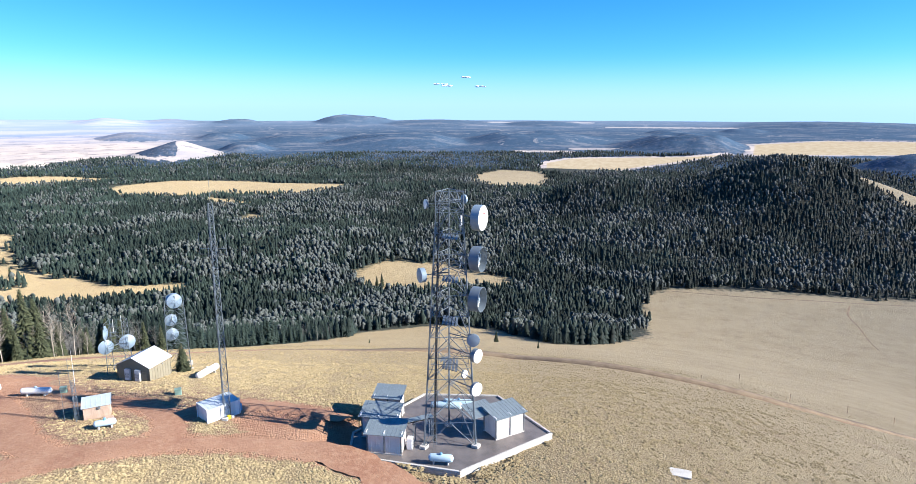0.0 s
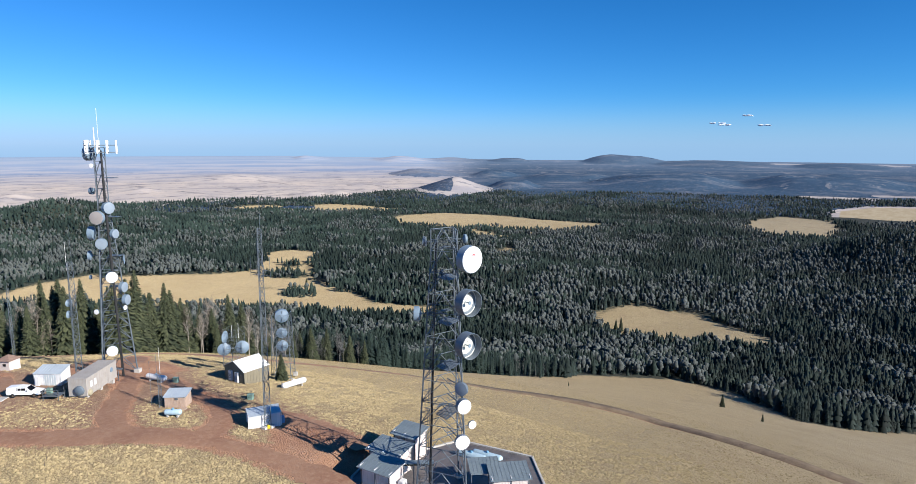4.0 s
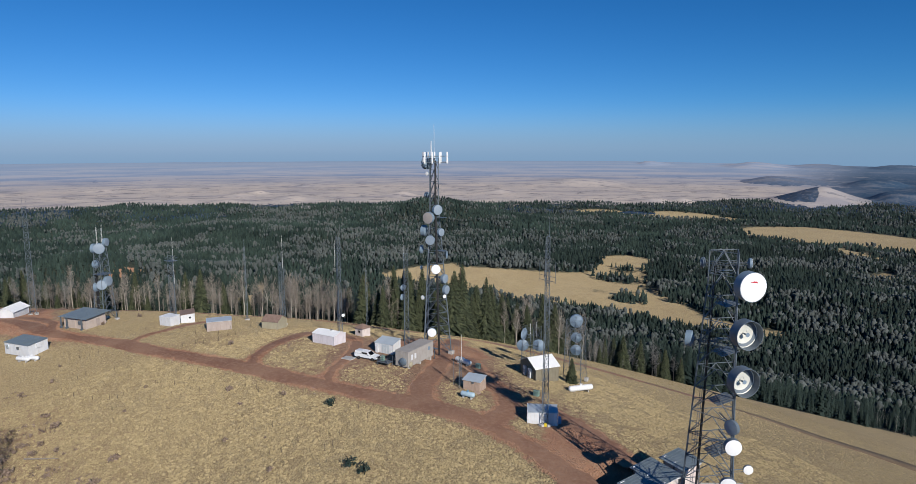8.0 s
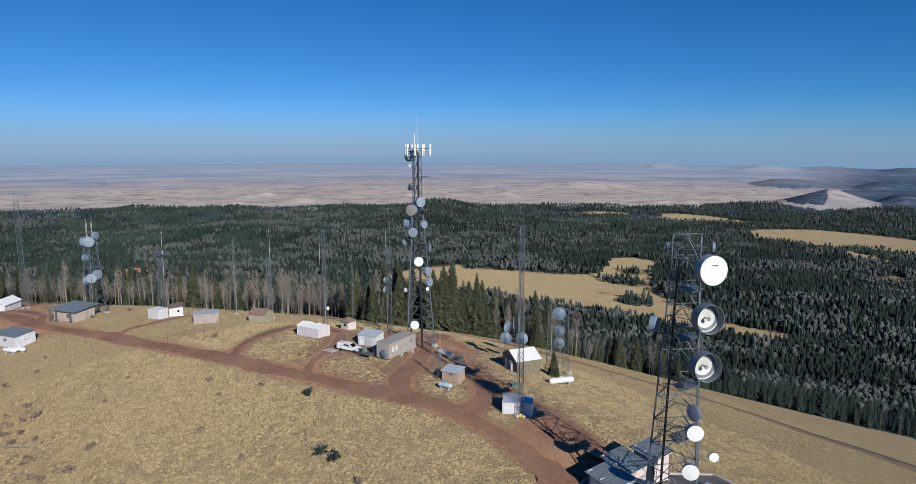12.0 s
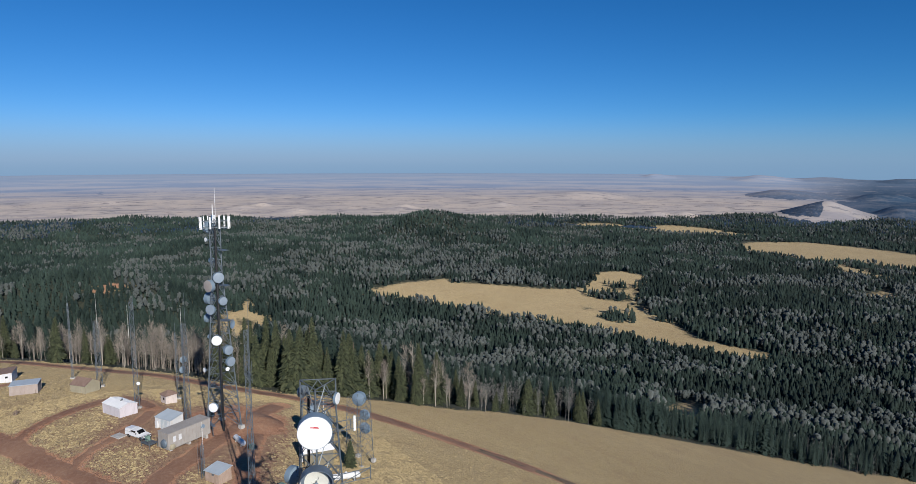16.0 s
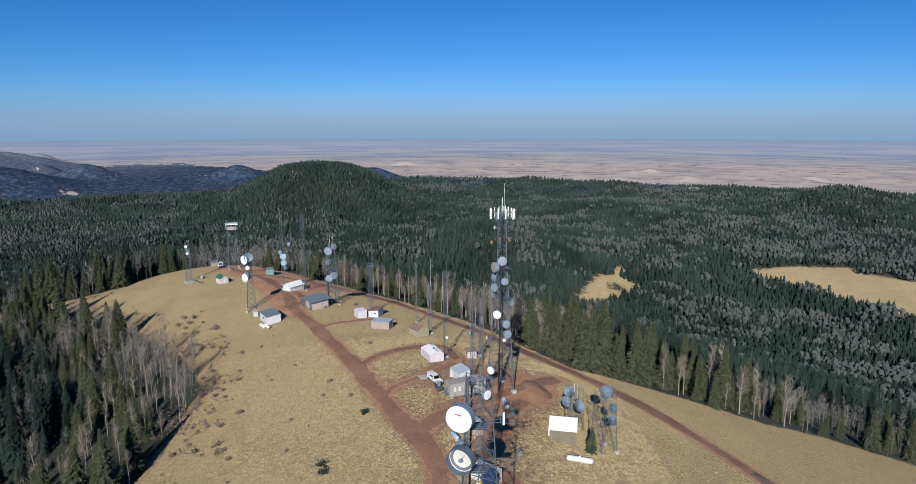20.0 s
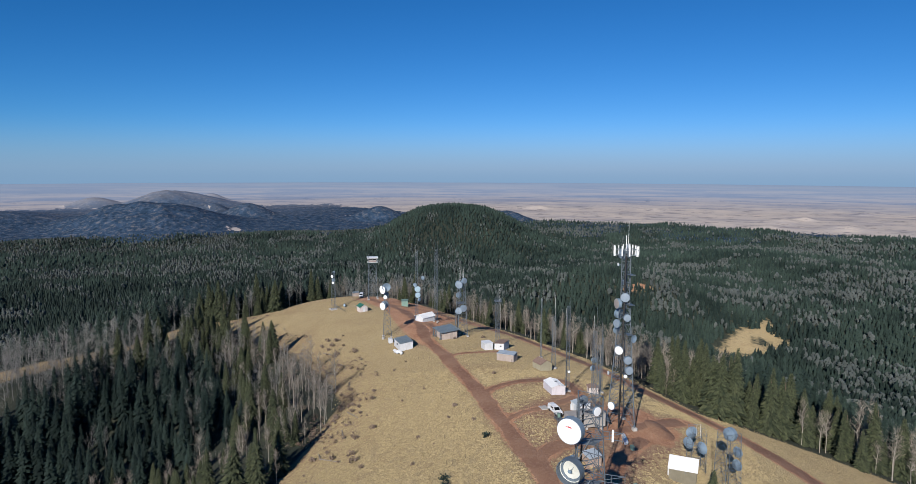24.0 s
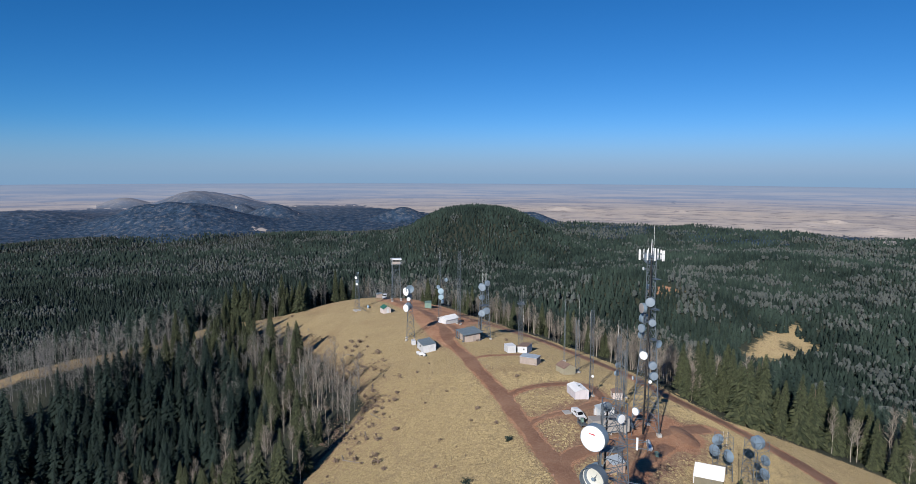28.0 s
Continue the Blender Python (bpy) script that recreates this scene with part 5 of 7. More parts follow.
# ---------------------------------------------------------------- tanks
def propane_tank(x, y, yaw, L, D, mat, label, dome=None, z=None, group=""):
    t = thing("propane_tank", label, "gas tank", x, y, yaw, z, group)
    r = D / 2
    rows = [(-L / 2, 0)] + [(-L / 2 + r * .75 * (1 - math.cos(a)), r * math.sin(a)) for a in (.4, .8, 1.2)] + [(-L / 2 + r * .75, r), (L / 2 - r * .75, r)]
    rows += [(L / 2 - r * .75 * (1 - math.cos(a)), r * math.sin(a)) for a in (1.2, .8, .4)] + [(L / 2, 0)]
    bm = bmesh.new()
    lathe(bm, rows, (0, 0, r + .28), Matrix.Rotation(radians(90), 3, "Y"), 20)
    part("vessel", bm, mat, t, "", True)
    bm = bmesh.new()
    lathe(bm, [(-.05, .2), (.16, .19), (.24, .13), (.26, 0)], (0, 0, 2 * r + .26), Matrix(), 14)
    part("dome", bm, dome or mat, t, "", True)
    for sx in (-.28, .28):
        boxes("saddle", [((sx * L, 0, .15), (.18, D * .8, .4))], CONCRETE, t)
    return t


propane_tank(-44.7, .9, 25, 2.6, .85, TANKBLUE, "pale blue propane tank on concrete saddles in grass", TANKDOME)
propane_tank(-40.6, 23.6, 70, 4.9, 1.05, TANKWHITE, "long white propane tank beside the tan house")
propane_tank(-60.6, 11.9, 5, 4.3, .95, TANKWHITE, "white propane tank lying near the tall tower", TANKBLUE)
propane_tank(-124.6, -57.2, 40, 3.4, .9, TANKWHITE, "white propane tank beside the white cabin", None, None, "paired tanks")
propane_tank(-123.6, -55.6, 40, 3.4, .9, TANKWHITE, "white propane tank beside the white cabin", None, None, "paired tanks")
propane_tank(-2.0, -3.3, -8, 3.1, .95, TANKBLUE, "pale blue propane tank on the gravel pad", TANKDOME, .12)
propane_tank(-1.6, 11.6, -6, 4.6, 1.05, TANKBLUE, "pale blue propane tank behind the lattice tower", TANKDOME, None, "paired tanks")
propane_tank(.2, 13.0, -6, 4.6, 1.05, TANKBLUE, "pale blue propane tank behind the lattice tower", TANKDOME, None, "paired tanks")
propane_tank(-191.2, -100.2, 20, 2.4, .9, TANKBLUE, "small pale blue tank near a dish mast", TANKBLUE)
for x, y in ((-57.5, 13.2), (-40.5, 12.5)):
    b = thing("green_transformer_box", "small dark green utility box on the dirt", "utility box", x, y, 20)
    boxes("cabinet", [((0, 0, .4), (.9, .7, .9))], GREENBOX, b, "", .05)
    boxes("lid", [((0, 0, .88), (.96, .76, .08))], GREENBOX, b, "", .02)

# ---------------------------------------------------------------- pickup
def pickup(x, y, yaw):
    v = thing("pickup_truck", "white pickup truck with white canopy parked on dirt", "truck", x, y, yaw)
    bm = bmesh.new()
    prof = [(-2.85, .55), (2.8, .5), (2.9, .75), (2.85, 1.05), (1.35, 1.18), (.55, 1.82), (-.95, 1.85), (-1.0, 1.9), (-2.8, 1.88), (-2.9, 1.1)]
    rows = [[bm.verts.new((px, sy * (.95 if pz < 1.3 else .8), pz)) for px, pz in prof] for sy in (-1, 1)]
    bm.faces.new(rows[0]), bm.faces.new(rows[1][::-1])
    for i in range(len(prof)):
        j = (i + 1) % len(prof)
        bm.faces.new((rows[0][j], rows[0][i], rows[1][i], rows[1][j]))
    bmesh.ops.bevel(bm, geom=bm.edges[:], offset=.05, segments=2, affect="EDGES")
    part("body", bm, CARWHITE, v, "", True)
    bm = bmesh.new()
    vs = [bm.verts.new(c) for c in ((1.32, -.76, 1.22), (1.32, .76, 1.22), (.6, .7, 1.8), (.6, -.7, 1.8))]
    bm.faces.new(vs)
    bmesh.ops.solidify(bm, geom=bm.faces[:], thickness=-.04)
    part("windscreen", bm, DARKGLASS, v)
    for sy in (-1, 1):
        boxes("side_window", [((.05, sy * .86, 1.52), (.7, .06, .4)), ((-.62, sy * .86, 1.52), (.45, .06, .4))], DARKGLASS, v)
        boxes("canopy_seam", [((-1.95, sy * .87, 1.32), (1.75, .05, .05)), ((-1.03, sy * .87, 1.5), (.04, .05, .6))], DARKSTEEL, v)
        boxes("mirror", [((.75, sy * 1.05, 1.3), (.12, .22, .2))], BLACK, v, "", .03)
        boxes("headlight", [((2.84, sy * .7, .92), (.1, .35, .2))], CHROME, v)
    boxes("grille", [((2.9, 0, .82), (.06, 1.0, .32))], BLACK, v)
    boxes("bumper", [((2.95, 0, .55), (.16, 1.8, .2))], CHROME, v, "", .03)
    for px in (-1.75, 1.85):
        for sy in (-1, 1):
            bm = bmesh.new()
            lathe(bm, [(-.13, .2), (-.14, .33), (-.1, .39), (.1, .39), (.14, .33), (.13, .2)], (px, sy * .86, .39), Matrix.Rotation(radians(90), 3, "X"), 20)
            w = part("tyre", bm, RUBBER, v, "", True)
            bm = bmesh.new()
            lathe(bm, [(-.11, 0), (-.11, .22), (.11, .22), (.11, 0)], (px, sy * .86, .39), Matrix.Rotation(radians(90), 3, "X"), 16)
            part("rim", bm, CHROME, w)
    return v


pickup(-71.6, -3.2, 28).scale = (.88, .88, .88)
pickup(-216, -101, 15)


# ---------------------------------------------------------------- lattice towers and dishes
def axis_turn(az, el=0.0):
    """A rotation that takes z to the heading az, raised by el."""
    return Matrix.Rotation(radians(az), 3, "Z") @ Matrix.Rotation(radians(90 - el), 3, "Y")


def tower(name, label, x, y, h, wb, wt, legs=3, bays=8, yaw=0.0, r=.06, mat=None, straight=0.0, z=None, rings_on=True, group=""):
    """A lattice tower: legs, and for each face its own web of horizontals and diagonals."""
    mat = mat or GALV
    t = thing(name, label, "radio tower", x, y, yaw, z, group)
    rad = {3: 1 / math.sqrt(3), 4: 1 / math.sqrt(2)}[legs]

    def at(k, f):
        zz = h * f
        f2 = min(1, f / (1 - straight)) if straight < 1 else 1
        w = (wb + (wt - wb) * f2) * rad
        a = 2 * math.pi * k / legs + (math.pi / 4 if legs == 4 else math.pi / 6)
        return Vector((w * math.cos(a), w * math.sin(a), zz))
    fr = [(i / bays) ** .92 for i in range(bays + 1)]
    bend = [0.0, 1 - straight, 1.0] if straight else [0.0, 1.0]
    for k in range(legs):
        bm = bmesh.new()
        lathe_leg(bm, [(at(k, f), r * (1.15 - .4 * f)) for f in bend])
        leg = part("leg", bm, mat, t)
        b0 = at(k, 0)
        if h > 12:
            boxes("pier", [((b0.x, b0.y, 0.0), (.5 + r * 4, .5 + r * 4, .7))], CONCRETE, leg, "concrete footing", .03)
    br = r * .48
    for k in range(legs):
        j = (k + 1) % legs
        bars = []
        for i in range(bays):
            a, b = fr[i], fr[i + 1]
            p, q, u, v = at(k, a), at(j, a), at(k, b), at(j, b)
            bars.append(("horizontal_brace", u, v, br))
            if wb > 2:
                mid = (u + v) / 2
                bars += [("diagonal_brace", p, mid, br), ("diagonal_brace", q, mid, br), ("strut", (p + mid) / 2, (p + u) / 2, br * .7), ("strut", (q + mid) / 2, (q + v) / 2, br * .7)]
            else:
                bars.append(("diagonal_brace", p, v, br))
                if i % 2 or wb > 1:
                    bars.append(("diagonal_brace", q, u, br))
        if wb > 2.2:
            for nm, p, q, rr in bars:
                bm = bmesh.new()
                tube(bm, p, q, rr, rr, 4, False)
                part(nm, bm, mat, t)
        else:
            bm = bmesh.new()
            for nm, p, q, rr in bars:
                tube(bm, p, q, rr, rr, 4, False)
            tagged(part("bracing", bm, mat, t), kind="stuff")
    return t


def lathe_leg(bm, pts, n=6):
    """One continuous round leg through points with radii."""
    rings_ = [[bm.verts.new(p + Vector((rr * math.cos(2 * math.pi * i / n), rr * math.sin(2 * math.pi * i / n), 0))) for i in range(n)] for p, rr in pts]
    for a, b in zip(rings_, rings_[1:]):
        for i in range(n):
            bm.faces.new((a[i], a[(i + 1) % n], b[(i + 1) % n], b[i]))
    bm.faces.new(rings_[-1])


def dish(parent, pos, az, dia, style="radome", mount=(0, 0), face=None, back=None, el=0.0):
    """A microwave dish that faces az: a drum with a radome, an open deep drum with its feed, or a bare bowl."""
    turn = axis_turn(az, el)
    r = dia / 2
    depth = {"radome": .34, "open": .4, "bowl": .16, "slim": .22}[style] * dia
    p = Vector(pos)
    bm = bmesh.new()
    if style == "bowl":
        rows = [(-depth - .04, .08), (-depth * .75, r * .5), (0, r), (.03, r), (.02, r * .96), (-depth * .7, r * .48), (-depth * .92, 0)]
        bodymat = back or DISHGREY
    else:
        rows = [(-depth - .15 * dia, 0), (-depth - .14 * dia, r * .3), (-depth - .03 * dia, r * .8), (-depth, r), (0, r)]
        if style == "open":
            rows += [(0, r * .97), (-depth * .72, r * .96), (-depth * .74, r * .9), (-depth * .95, r * .45), (-depth * 1.0, 0)]
        else:
            rows += [(0, r * .98), (-.06 * dia, r * .97)]
        bodymat = back or DISHDARK
    lathe(bm, rows, p, turn, 32)
    d = part("microwave_dish", bm, bodymat, parent, "", True)
    if style in ("radome", "slim"):
        bm = bmesh.new()
        lathe(bm, [(-.02, r * .985), (.01 * dia, r * .97), (.035 * dia, r * .6), (.045 * dia, 0)], p, turn, 32)
        part("radome", bm, face or WHITE, d, "", True)
    elif style == "open":
        bm = bmesh.new()
        lathe(bm, [(-depth * .70, r * .955), (-depth * .78, r * .85), (-depth * .92, r * .45), (-depth * .98, .02)], p, turn, 32)
        part("reflector", bm, REFLECTOR, d, "", True)
        bm = bmesh.new()
        ax = turn @ Vector((0, 0, 1))
        sd = turn @ Vector((1, 0, 0))
        tube(bm, p - ax * depth * .95, p - ax * depth * .35, .06, .09, 10)
        tube(bm, p - ax * depth * .35, p - ax * depth * .3, .22, .22, 14)
        part("feed_horn", bm, DISHGREY, d, "grey feed horn", True)
        bm = bmesh.new()
        for k in range(3):
            o = turn @ Vector((math.cos(2.1 * k + .5), math.sin(2.1 * k + .5), 0))
            tube(bm, p - ax * depth * .86 + o * r * .3, p - ax * depth * .36 + o * .1, .012, None, 5)
        part("strut", bm, GALV, d)
    bm = bmesh.new()
    ax = turn @ Vector((0, 0, 1))
    back_p = p - ax * (depth + .1 * dia)
    m = Vector((mount[0], mount[1], p.z))
    if (m - back_p).length > .05:
        tube(bm, back_p, m, .05 + .01 * dia, None, 6)
        tube(bm, back_p + Vector((0, 0, -.25 * dia)), m + Vector((0, 0, -.3 * dia)), .03, None, 5)
    tube(bm, back_p - Vector((0, 0, .4 * dia)), back_p + Vector((0, 0, .4 * dia)), .05, None, 6)
    part("mount", bm, GALV, d)
    return d


def whip(parent, x, y, z, length, r=.035, mat=None, name="whip_antenna"):
    bm = bmesh.new()
    tube(bm, (x, y, z), (x, y, z + length), r, r * .6, 6)
    return part(name, bm, mat or WHITE, parent)


def local(t, x, y):
    """A place of the world in a thing's own plan."""
    v = t.matrix_basis.inverted() @ Vector((x, y, 0))
    return v.x, v.y


def dish_w(t, x, y, z, az, dia, style="radome", face=None, back=None, mount=(0, 0)):
    """A dish given by its place and heading in the world."""
    lx, ly = local(t, x, y)
    yaw = math.degrees(t.matrix_basis.to_euler().z)
    return dish(t, (lx, ly, z - t.matrix_basis.translation.z), az - yaw, dia, style, mount, face, back)


# the near tower on its gravel pad
A = tower("microwave_tower", "tall three-legged steel lattice tower with stacked round dishes", -1.0, 2.4, 32.6, 6.6, 3.3, 3, 12, 62, .105, None, .1, .1)
for zz, dia, st in ((29.7, 3.05, "radome"), (24.7, 3.05, "open"), (19.7, 3.05, "open")):
    dish_w(A, 3.0, .4, zz, -24, dia, st, None, None if st == "open" else DISHGREY, (1.2, -.6))
dish_w(A, 1.9, -.2, 14.7, -95, 1.6, "slim", GREYRADOME, DISHDARK)
dish_w(A, 2.5, -.5, 12.8, -40, 1.75, "radome", None, DISHDARK)
dish_w(A, 2.4, -.8, 8.6, -50, 1.75, "slim")
dish_w(A, 1.0, 5.6, 7.8, -40, 1.1, "slim")
dish_w(A, -4.6, .9, 22.6, 205, 1.8, "radome", GREYRADOME, DISHGREY)
dish_w(A, -3.9, 2.0, 31.1, 200, 1.2, "slim")
dish_w(A, .9, 3.6, 31.5, 40, 1.1, "slim", WHITE, DISHGREY)
# work platforms, cable run and ladder
for zz, w in ((30.4, 3.2), (22.8, 3.6), (11.0, 4.6)):
    bm = bmesh.new()
    slab(bm, [(w * .3 * math.cos(a), w * .3 * math.sin(a), zz) for a in (.5, 1.4, 2.6)], .05)
    deck = part("platform", bm, GALV, A)
    for k in range(3):
        a, b = 2.094 * k + .52, 2.094 * (k + 1) + .52
        p1, p2 = Vector((w * .58 * math.cos(a), w * .58 * math.sin(a), zz)), Vector((w * .58 * math.cos(b), w * .58 * math.sin(b), zz))
        for q1, q2 in ((p1, p2), (p1 + Vector((0, 0, 1)), p2 + Vector((0, 0, 1))), (p1, p1 + Vector((0, 0, 1)))):
            bm = bmesh.new()
            tube(bm, q1, q2, .035, None, 5)
            part("rail", bm, GALV, deck)
# side arms towards the north, one with a small panel
for zz, y0, y1, panel in ((27.9, 3.6, 6.6, True), (22.6, 3.9, 7.0, False)):
    r0, r1 = Vector((*local(A, .2, y0), zz)), Vector((*local(A, .6, y1), zz))
    up = Vector((0, 0, .95))
    bm = bmesh.new()
    for p1, p2 in ((r0, r1), (r0 + up, r1 + up), (r1 - up * .25, r1 + up * 1.3), (r0, r1 + up), (r0.lerp(r1, .5), r0.lerp(r1, .5) + up)):
        tube(bm, p1, p2, .045, None, 6)
    arm = part("side_arm", bm, GALV, A)
    if panel:
        c_ = r0.lerp(r1, .62)
        boxes("panel_antenna", [((c_.x, c_.y, zz + .5), (.24, .16, 1.5), 30)], WHITE, arm, "small white panel antenna", .03)
# flat grating ice shields between the legs
for zz, k in ((26.9, 1.75), (21.6, 1.95), (16.2, 2.2), (10.4, 2.5)):
    bm = bmesh.new()
    for q in range(5):
        y_ = -.9 + .45 * q
        quadbox(bm, (.2, y_, zz), (k * 1.5, .3, .05), 25)
    part("grating", bm, GALV, A, "steel grating ice shield")
bm = bmesh.new()
lathe_leg(bm, [(Vector((-1.7, 1.3, .3)), .16), (Vector((-.9, .9, 31)), .13)], 6)
part("feed_cable", bm, BLACK, A, "black feed cable run")
bm = bmesh.new()
for s_ in (-.22, .22):
    tube(bm, (-2.9, s_ + .6, 0), (-1.3, s_ + .3, 32), .025, None, 4)
for i in range(100):
    f = i / 100
    tube(bm, (-2.9 + 1.6 * f, .38 + -.3 * f, 32 * f), (-2.9 + 1.6 * f, .82 - .3 * f, 32 * f), .015, None, 3, False)
part("ladder", bm, GALV, A)
mk = boxes("logo_mark", [((0, 0, 0), (.012, .75, .09)), ((0, .1, .07), (.012, .35, .06))], REDPAINT, A, "small red mark on the white radome")
lx, ly = local(A, 3.0, .4)
n_ = axis_turn(-24 - 62) @ Vector((0, 0, 1))
mk.matrix_basis = Matrix.Translation(Vector((lx, ly, 30.15)) + n_ * .15) @ pose(0, 0, 0, 0, 0, -24 - 62) @ pose(0, 0, 0, -8, 0, 0)

# the tallest tower
B = tower("cellular_tower", "tallest galvanised lattice tower crowned by white panel antennas", -70.6, 11.8, 40.0, 6.2, 1.9, 3, 16, 20, .12, None, .25)
for zz, az, dia, st, fc, bk in ((39.0, 200, 2.4, "radome", GREYRADOME, DISHGREY), (28.2, -65, 2.3, "radome", TAUPERADOME, DISHGREY), (29.8, -5, 2.0, "radome", GREYRADOME, DISHGREY),
                                (25.4, 215, 2.3, "radome", GREYRADOME, DISHGREY), (23.8, -50, 1.9, "slim", GREYRADOME, DISHGREY), (25.3, 10, 1.6, "radome", GREYRADOME, DISHGREY), (21.5, 220, 1.7, "slim", GREYRADOME, DISHGREY),
                                (20.6, 45, 1.8, "bowl", None, DISHGREY), (18.0, -25, 1.9, "slim", WHITE, DISHGREY), (15.9, 15, 1.8, "radome", GREYRADOME, DISHGREY),
                                (13.6, 20, 1.8, "radome", GREYRADOME, DISHGREY), (12.2, -75, .9, "slim", WHITE, DISHGREY), (12.4, 5, .8, "slim", WHITE, DISHGREY),
                                (17.6, 205, .8, "slim", GREYRADOME, DISHGREY), (32.6, 190, 1.2, "radome", GREYRADOME, DISHGREY), (37.0, -70, .8, "slim", WHITE, DISHGREY), (5.3, -40, 1.8, "slim", WHITE, DISHGREY)):
    a = az - 20
    k = 6.2 * .577 * (1 - min(1, zz / 30)) + 1.1 * min(1, zz / 30) + .9
    dish(B, (k * math.cos(radians(a)), k * math.sin(radians(a)), zz), a, dia, st, (k * .3 * math.cos(radians(a)), k * .3 * math.sin(radians(a))), fc, bk)
bm = bmesh.new()
lathe_leg(bm, [(Vector((2.6, -1.8, .3)), .2), (Vector((1.1, -.7, 30)), .22), (Vector((1.0, -.6, 39.5)), .16)], 8)
part("cable_run", bm, BLACK, B, "thick black feed cable run")
bm = bmesh.new()
for k in range(3):
    a, b = 2.094 * k + .5, 2.094 * (k + 1) + .5
    for zz in (39.2, 40.4):
        tube(bm, (3.1 * math.cos(a), 3.1 * math.sin(a), zz), (3.1 * math.cos(b), 3.1 * math.sin(b), zz), .06, None, 6)
    for zz in (39.2, 40.4):
        tube(bm, (0, 0, zz), (3.1 * math.cos(a), 3.1 * math.sin(a), zz), .05, None, 5)
part("antenna_frame", bm, GALV, B)
for k in range(3):
    a, b = Vector((3.1 * math.cos(2.094 * k + .5), 3.1 * math.sin(2.094 * k + .5), 0)), Vector((3.1 * math.cos(2.094 * (k + 1) + .5), 3.1 * math.sin(2.094 * (k + 1) + .5), 0))
    for f in (.08, .36, .64, .92):
        c_ = a.lerp(b, f) * 1.06
        boxes("panel_antenna", [((c_.x, c_.y, 40.1), (.32, .18, 2.3), 30 + 120 * k)], WHITE, B, "", .04)
whip(B, .2, .2, 40, 6.6, .04)
whip(B, -.4, 0, 40, 3.4, .12)
for zz in (33.5, 26.8, 14.5, 20.0):
    boxes("ice_shield", [((1.6, .4, zz + 1.4), (2.2, 1.4, .08))], GALV, B, "flat steel ice shield")
boxes("cable_bridge", [((-1.5 + i * .9, -3.4 - i * .25, 2.7), (.95, .5, .1)) for i in range(7)], GALV, B, "overhead cable bridge")
boxes("bridge_post", [((px, -3.4 - (px + 1.5) * .28, 1.3), (.1, .1, 2.8)) for px in (-1.2, 1.5, 3.6)], GALV, B)

# slim masts
MASTS = [("guyed_mast", "slim grey lattice mast rising from the white cabin", -30.8, 5.0, 29.0, .95, .6, 26, ((0, .3, 29, 4.5), (.3, 0, 22, 6), (-.2, -.3, 23, 5)), 0),
         ("short_mast", "short lattice mast with whip antennas beside the board hut", -49.4, 2.8, 5.6, .55, .45, 7, ((.3, 0, 5, 4.5), (-.3, .1, 4.4, 4.2), (-1.4, 0, .2, 7.0)), 1),
         ("slim_mast", "grey lattice mast with two small bowls beside the cell tower", -71.2, 5.4, 20.5, 1.1, .9, 16, ((.3, .3, 20, 6.5), (-.4, 0, 19, 5)), 2),
         ("slim_mast", "grey lattice mast with whips behind the white shed", -88.6, -.8, 22.5, 1.0, .8, 18, ((.6, 0, 16, 9), (-.7, 0, 15, 7), (.1, .3, 22, 1.5)), 3),
         ("slim_mast", "grey lattice mast with whips behind the khaki hut", -110.6, -8.6 + 3.4, 15.5, 1.3, 1.0, 12, ((.4, 0, 14, 8), (-.7, .2, 9, 9), (.8, 0, 10, 5)), 4),
         ("slim_mast", "thin grey mast among bare aspens", -124, -9.5, 19, .45, .35, 18, ((0, 0, 18, 3),), 5),
         ("twin_mast", "grey lattice mast with platform top near white cabins", -134.5, -24.6, 16.5, 1.5, 1.4, 12, ((.6, 0, 15, 6), (-.6, .3, 14, 5.5), (.9, .6, 9, 7)), 6),
         ("tall_mast", "tall slim lattice mast beside the white barn", -166.5, -52.8, 29, 1.6, 1.1, 20, ((.5, 0, 27, 5), (-.5, 0, 27, 5.5)), 7),
         ("tall_mast", "tall slim lattice mast with bowls behind the white barn", -176, -63, 27, 1.3, .9, 22, ((.4, 0, 26, 4), (-.4, .2, 25, 5)), 8),
         ("thin_mast", "thin mast behind the pale pink hut", -93, 8.2, 15, .5, .4, 14, ((0, 0, 14, 4),), 9),
         ("guyed_mast", "slim grey steel mast near the lookout", -208, -94.5, 21, .5, .4, 18, ((0, 0, 20, 2),), 10)]
